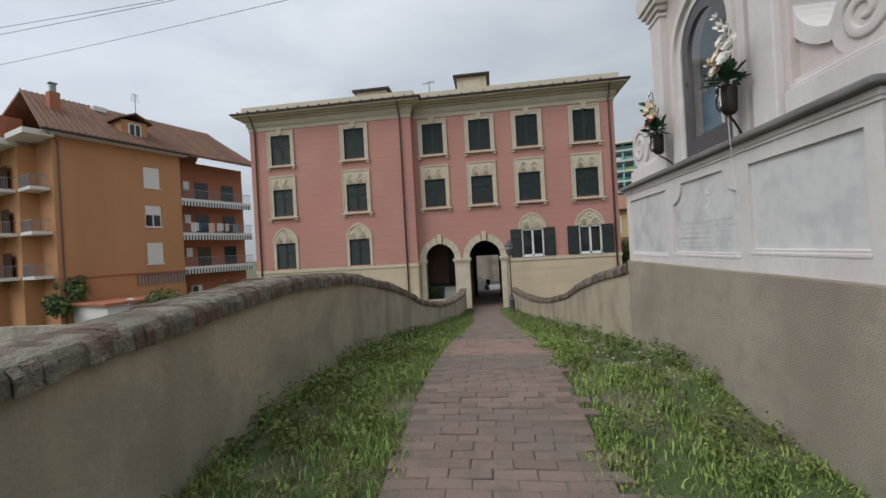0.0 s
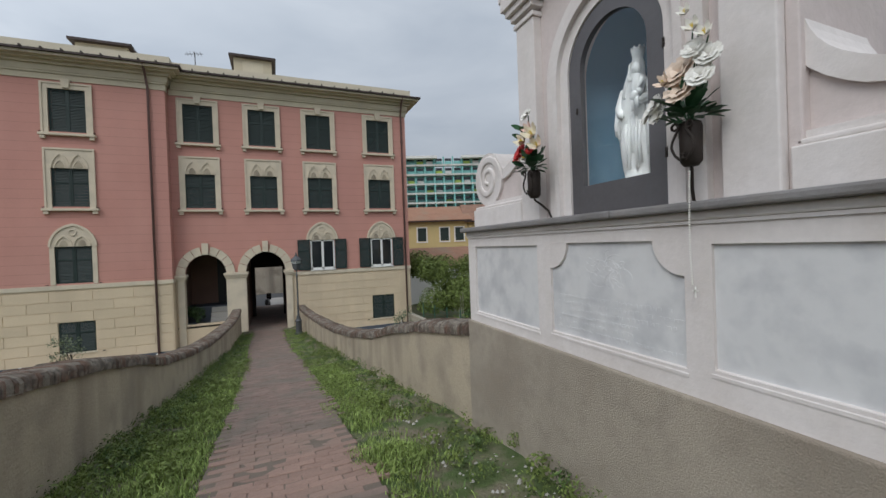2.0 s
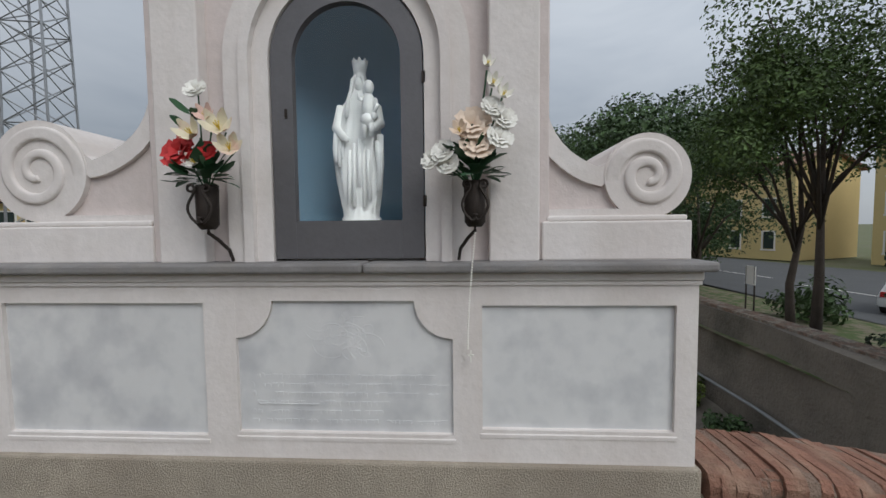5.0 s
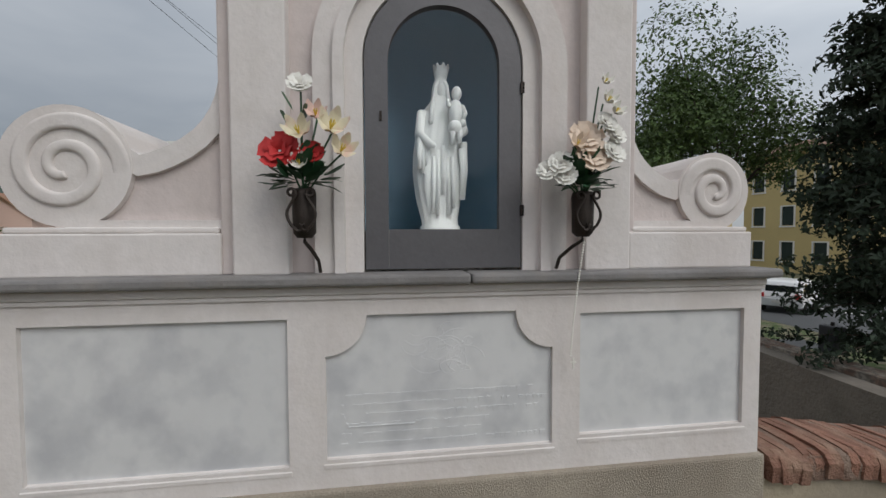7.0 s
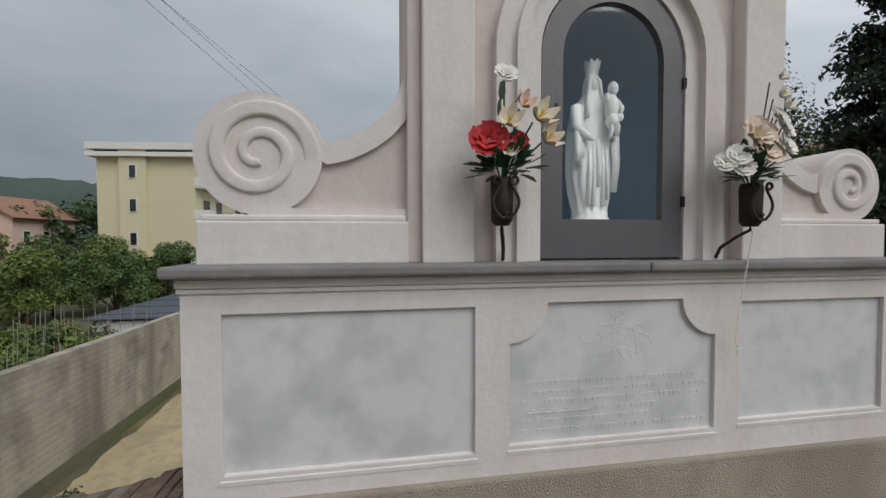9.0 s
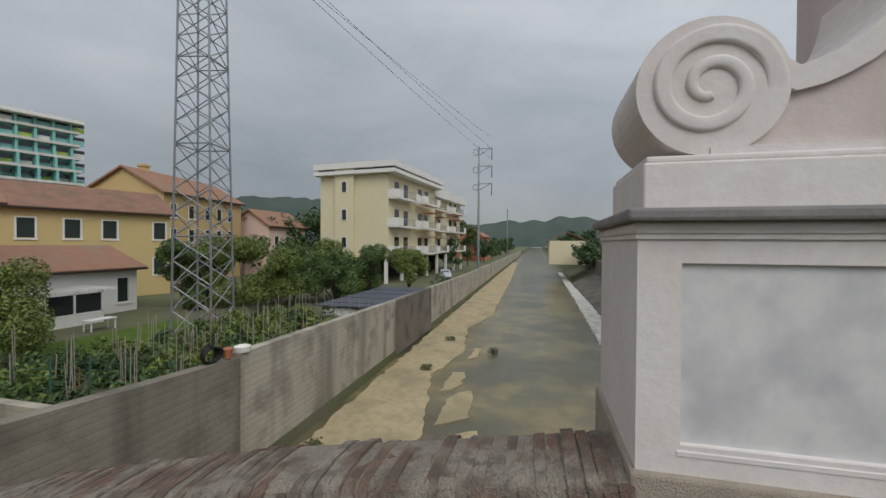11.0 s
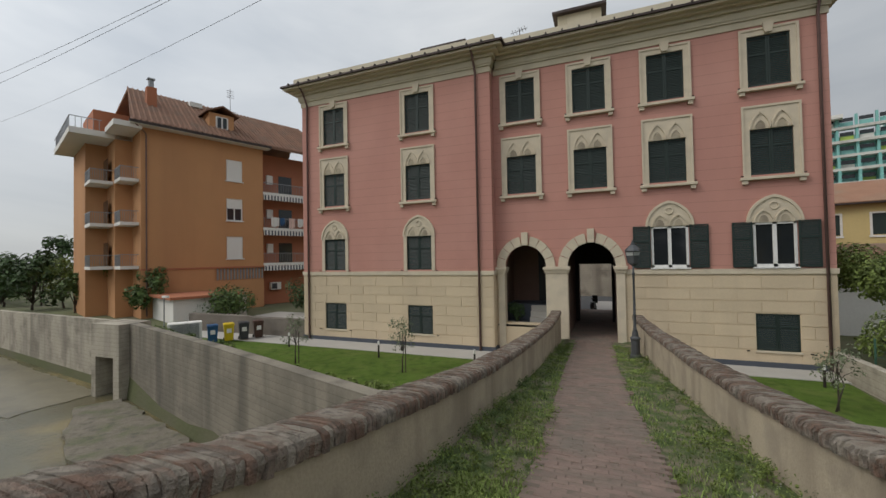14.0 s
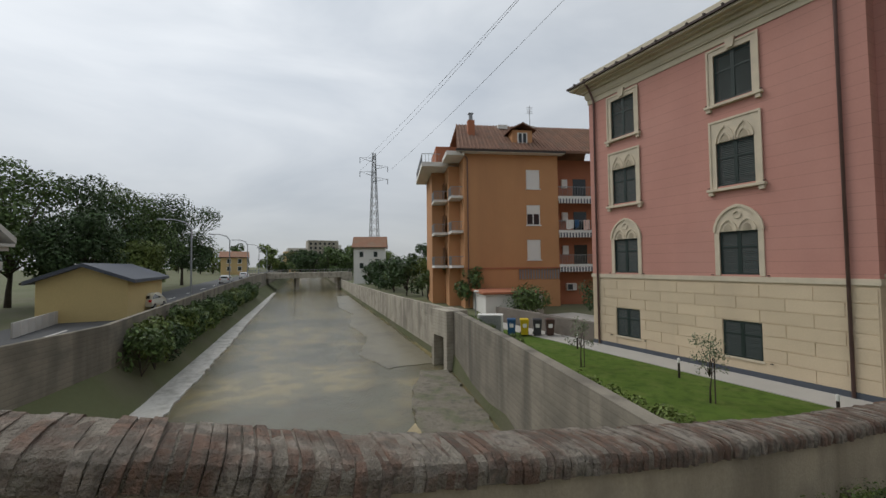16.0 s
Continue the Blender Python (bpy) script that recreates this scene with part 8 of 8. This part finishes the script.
def ridge(name, az0, az1, d, elev, seed, label):
    vs, fs = [], []
    n = 90
    for i in range(n + 1):
        a = radians(az0 + (az1 - az0) * i / n)
        e = elev * (0.65 + 0.35 * math.sin(math.pi * i / n)) + 0.9 * noise.noise((i * 0.11, seed, 0)) + 0.35 * noise.noise((i * 0.4, seed, 1))
        h = d * math.tan(radians(max(0.4, e)))
        for f, hh in ((0.80, -4), (0.90, h * 0.55), (1.0, h), (1.1, h * 0.7)):
            vs.append((d * f * math.sin(a), -20 + d * f * math.cos(a), hh))
    for i in range(n):
        fs += [(4 * i + j, 4 * i + j + 1, 4 * i + j + 5, 4 * i + j + 4) for j in range(3)]
    return structure(raw(name, vs, fs, "hill", smooth=True), label)
ridge("backdrop_hill_near", 38, 72, 700, 6.4, 1, "wooded hill behind the houses")
ridge("backdrop_hill_far", 66, 128, 1300, 3.6, 2, "distant wooded hills up the valley")
ridge("backdrop_hill_west", 190, 250, 1200, 2.6, 3, "low distant hills")

# ---- south bank, upstream: trees, road, yellow houses ----
structure(raw("verge_bank", [(2.6, -33.6, 0.15), (45, -35.1, 0.0), (45, -39.0, 0.0), (14, -40.5, 0.15), (2.6, -40, 0.15)], [(0, 1, 2, 3, 4)], "soil"), "bare earth verge under the trees")
tree("locust_tree", "slender dark-trunked locust tree with light open crown on the bank", (12.4, -35.9, 0.05), 10.5, 3.4, 901, "leaf", 0.16, 0.42, 0.07, 15000)
tree("locust_tree", "leaning dark-trunked locust tree with open crown on the bank", (13.4, -36.0, 0.05), 9.0, 3.4, 902, "leaf", 0.15, 0.40, 0.07, 13000)
tree("locust_tree", "spreading green locust tree over the river wall", (18.5, -35.8, 0.0), 7.2, 3.6, 903, "leaf_dark", 0.16, 0.34, 0.075, 11000)
def pine(at, h, c, seed):
    rng = random.Random(seed)
    t = thing("stone_pine", "large dark stone pine with domed crown", "tree", at)
    bm = bmesh.new(); tube(bm, [(0, 0, 0), (0.3, 0.1, h * 0.4), (0, 0, h * 0.75)], 0.35, 8, 0.15)
    bl = []
    for i in range(26):
        a = rng.uniform(0, 6.28); r = c * math.sqrt(rng.random())
        z = h * 0.62 + (h * 0.36) * (1 - (r / c) ** 2) * rng.uniform(0.4, 1)
        bl.append((r * math.cos(a), r * math.sin(a), z, c * rng.uniform(0.2, 0.32)))
        tube(bm, [(0, 0, h * 0.5), (r * 0.5 * math.cos(a), r * 0.5 * math.sin(a), (h * 0.5 + z) / 2), bl[-1][:3]], 0.09, 5, 0.03)
    part("trunk", bm, "bark", t)
    raw("crown", *leaf_cloud(rng, bl, 20000, 0.15), "leaf_dark", t)
for i, (x, y, h, c_) in enumerate(((23, -37.4, 7.5, 3.0), (31, -37.5, 9.5, 3.8), (37, -37, 9, 3.6), (44, -37.5, 8.5, 3.6), (52, -36, 8, 3.5))):
    tree("bank_tree", "green tree with a visible trunk on the river bank", (x, y, -0.1), h, c_, 980 + i, ("leaf_dark", "leaf")[i % 2], 0.2, 0.34, 0.11, 6000, 1.0, "trees on the south bank")
pine((30, -38.5, 0.0), 13.5, 7.0, 41)
pine((40, -41, 0.0), 13, 6.0, 42)
# cypress-like conifer with drooping sprays
con = thing("conifer", "tall nearly black conifer with drooping branches beside the road", "tree", (7.6, -36.8, 0.1))
rng_c = random.Random(55)
bm = bmesh.new(); tube(bm, [(0, 0, 0), (0.1, 0, 7), (0, 0, 15)], 0.22, 8, 0.04)
vs, fs = [], []
for i in range(330):
    f = rng_c.random() ** 0.8
    z = 0.9 + 13.7 * f; a = rng_c.uniform(0, 6.28); r = (2.3 * (1 - f) + 0.5) * rng_c.uniform(0.55, 1.1)
    tip = Vector((r * math.cos(a), r * math.sin(a), z - 0.15 * r))
    tube(bm, [(0, 0, z), tip * 0.5 + Vector((0, 0, z * 0.5 + 0.1)), tip], 0.03, 4, 0.01)
    bl = [(tip.x * k, tip.y * k, z - 0.12 * r * k, 0.34 + 0.1 * rng_c.random()) for k in (0.45, 0.75, 1.0)]
    a_, b_ = leaf_cloud(rng_c, bl, 170, 0.085, (1, 1, 0.6), 0.6)
    k = len(vs); vs += a_; fs += [tuple(q + k for q in g_) for g_ in b_]
part("trunk", bm, "bark", con)
raw("needles", vs, fs, "conifer", con)
for i, (x, y) in enumerate(((22, -36.2), (27, -37), (33, -36.5), (16, -38.5))):
    bush("bank_bush", "dark shrub under the bank trees", (x, y, 0.0), 1.5, 1.2, 2.0, 950 + i, "leaf_dark", 800, 0.12, "shrubs under the trees")
house_box("yellow_villa", "large yellow house with green shutters across the road", (40, -64), (24, -66), 12, -0.2, 12, 14, "yellow", "roof_tile", (0.1, 0.28, 0.46, 0.64, 0.82), (1.0, 4.6, 8.2), 1.1, 1.9)
house_box("yellow_villa", "yellow house with green shutters behind the trees", (62, -52), (44, -60), 12, -0.2, 10, 12, "yellow", "roof_tile", (0.12, 0.3, 0.5, 0.7, 0.88), (1.0, 4.6), 1.1, 1.9)
car("parked_car", "white hatchback parked across the road", pose(17.2, -44.2, 0.1, 0, 0, -60), "car_white")
car("parked_car", "white car parked beyond the trees", pose(36, -43, 0.1, 0, 0, 10), "car_white")
lb = thing("litter_bin", "dark litter bin on a post by the wall", "litter bin", (9.66, -37.0, 0.1)); part("bin", boxes((-0.22, 0.22, -0.2, 0.2, 0.35, 1.15), bev=0.04), "bin_grey", lb); part("post", boxes((-0.03, 0.03, -0.03, 0.03, 0, 1.25)), "iron", lb)
sg = thing("sign_board", "small white sign board on thin posts", "sign", (15.6, -36.2, 0.05)); part("board", boxes((-0.25, 0.25, -0.02, 0.02, 1.5, 2.2)), "white_wall", sg)
for s in (-0.22, 0.22):
    part("post", boxes((s - 0.02, s + 0.02, -0.02, 0.02, 0, 2.2)), "iron", sg)
structure(raw("road_south", [(2, -40.4, 0.12), (14, -40.6, 0.14), (60, -39.5, 0.0), (120, -39, 0), (120, -50, 0), (60, -52, 0.0), (14, -60, 0.12), (-6, -60, 0.12), (-6, -40.4, 0.12)], [(0, 1, 2, 3, 4, 5, 6, 7, 8)], "asphalt"), "grey asphalt road beyond the bridge")
for x in (12, 20, 28):
    structure(raw("road_line", [(x, -46.2, 0.15), (x + 5, -45.6, 0.15), (x + 5, -45.45, 0.15), (x, -46.05, 0.15)], [(0, 1, 2, 3)], "white_wall"), "white painted road line")
structure(part("wall_coping_south", boxes((2.2, 45, -34.9, -34.3, 0.82, 0.98)), "brick"), "brick coping of the river wall")
hr = thing("handrail_pipe", "thin steel pipe along the river wall", "pipe", (0, 0, 0)); part("pipe", tube(bmesh.new(), [(2, -32.8, -1.2), (12, -34.0, -1.6), (40, -34.3, -2.2)], 0.05, 6), "metal_grey", hr)
# debris on the silt
for i, (x, y) in enumerate(((13.2, -14.6), (14.2, -14.2), (25, -15.8), (33, -15.6), (30, -19.5))):
    bush("drift_debris", "tangle of dead twigs on the mud", (x, y, WATER + 0.02), 0.6, 0.4, 0.35, 970 + i, "soil", 120, 0.10, "drift debris")

# more growth in the kitchen garden: low beds, climbing beans on canes
rv = random.Random(77)
for i in range(110):
    bush("vegetable_plant", "leafy vegetable plant in the kitchen garden", (rv.uniform(9, 26), rv.uniform(-12.2, -3.5), -2), rv.uniform(.4, .9), rv.uniform(.3, .6), rv.uniform(.7, 1.8), 1330 + i, ("leaf_light", "leaf", "leaf_light", "leaf_dark")[i % 4], 240, 0.11, "vegetable plants")
for i in range(78):
    c_ = thing("garden_cane", "thin bamboo cane standing in the kitchen garden", "cane", (9.5 + 0.55 * (i % 30), -11.4 + 0.8 * (i % 3) + 2.6 * (i // 30) + rv.uniform(-.15, .15), -2.02), "garden canes")
    part("cane", tube(bmesh.new(), [(0, 0, 0), (rv.uniform(-.08, .08), rv.uniform(-.08, .08), 2.1 + rv.uniform(-.4, .5))], 0.018, 5, 0.012), "cane" if "cane" in M else "bark", c_)

for i, (x, y, h) in enumerate(((-38, 2.5, 4.2), (-44, 4.5, 5.0), (-50, 3.2, 3.8), (-57, 5.5, 5.5), (-64, 6.5, 6.0), (-72, 6.0, 5.0), (-80, 8.0, 6.5), (-90, 9.0, 6.0))):
    tree("garden_tree", "small green tree behind the river wall", (x, y, -2), h, h * 0.42, 1500 + i, ("leaf", "leaf_light")[i % 2], 0.12, 0.2, 0.16, 1500, 1.0, "small trees behind the wall")
for i in range(22):
    rt = random.Random(1600 + i)
    tree("distant_tree", "distant green tree beyond the road bridge", (-165 - rt.uniform(0, 90), -60 + 6.2 * i + rt.uniform(-4, 4), -1), rt.uniform(9, 15), rt.uniform(4, 6), 1610 + i, ("leaf", "leaf_dark", "leaf_light")[i % 3], 0.3, 0.15, 0.6, 800, 1.0, "distant trees")


def split_pieces(names):
    """Give every loose piece of the named parts a mesh of its own."""
    for ob in [o for o in bpy.data.objects if o.type == "MESH" and o.name.split(".")[0] in names]:
        bm = bmesh.new(); bm.from_mesh(ob.data)
        seen, groups_ = set(), []
        for f in bm.faces:
            if f in seen:
                continue
            stack, grp = [f], []
            seen.add(f)
            while stack:
                g_ = stack.pop(); grp.append(g_)
                for v in g_.verts:
                    for h_ in v.link_faces:
                        if h_ not in seen:
                            seen.add(h_); stack.append(h_)
            groups_.append(grp)
        if len(groups_) > 1:
            for k_, grp in enumerate(groups_):
                ids = {}
                for f in grp:
                    for v in f.verts:
                        ids.setdefault(v, len(ids))
                me = bpy.data.meshes.new(ob.data.name)
                me.from_pydata([tuple(v.co) for v in ids], [], [tuple(ids[v] for v in f.verts) for f in grp])
                for mt in ob.data.materials:
                    me.materials.append(mt)
                if k_ == 0:
                    first = me
                else:
                    o2 = new(ob.name.split(".")[0], me); o2.parent = ob.parent; o2.matrix_basis = ob.matrix_basis.copy()
                    for key in ob.keys():
                        o2[key] = ob[key]
            ob.data = first
        bm.free()


split_pieces({"centre_block", "wall_upper", "wall_upper_wing", "wall_base", "wall_base_wing", "hinge", "balcony_door", "blind_light", "passage_wall", "passage_end", "porch_wall", "string_course", "plinth_course", "hook", "roof_parapet", "gutter", "floor_slab", "pier", "stamen"})

for i in range(9):
    rw = random.Random(1700 + i)
    x = 9 + 3.1 * i + rw.uniform(-.8, .8)
    bush("slope_shrub", "green shrub growing on the concrete river slope", (x, lerp(SWALL, x) + rw.uniform(0.4, 1.2), -2.85), rw.uniform(.8, 1.3), rw.uniform(.5, .8), rw.uniform(1.0, 2.4), 1710 + i, ("leaf", "leaf_dark", "leaf_light")[i % 3], 700, 0.10, "shrubs on the slope")
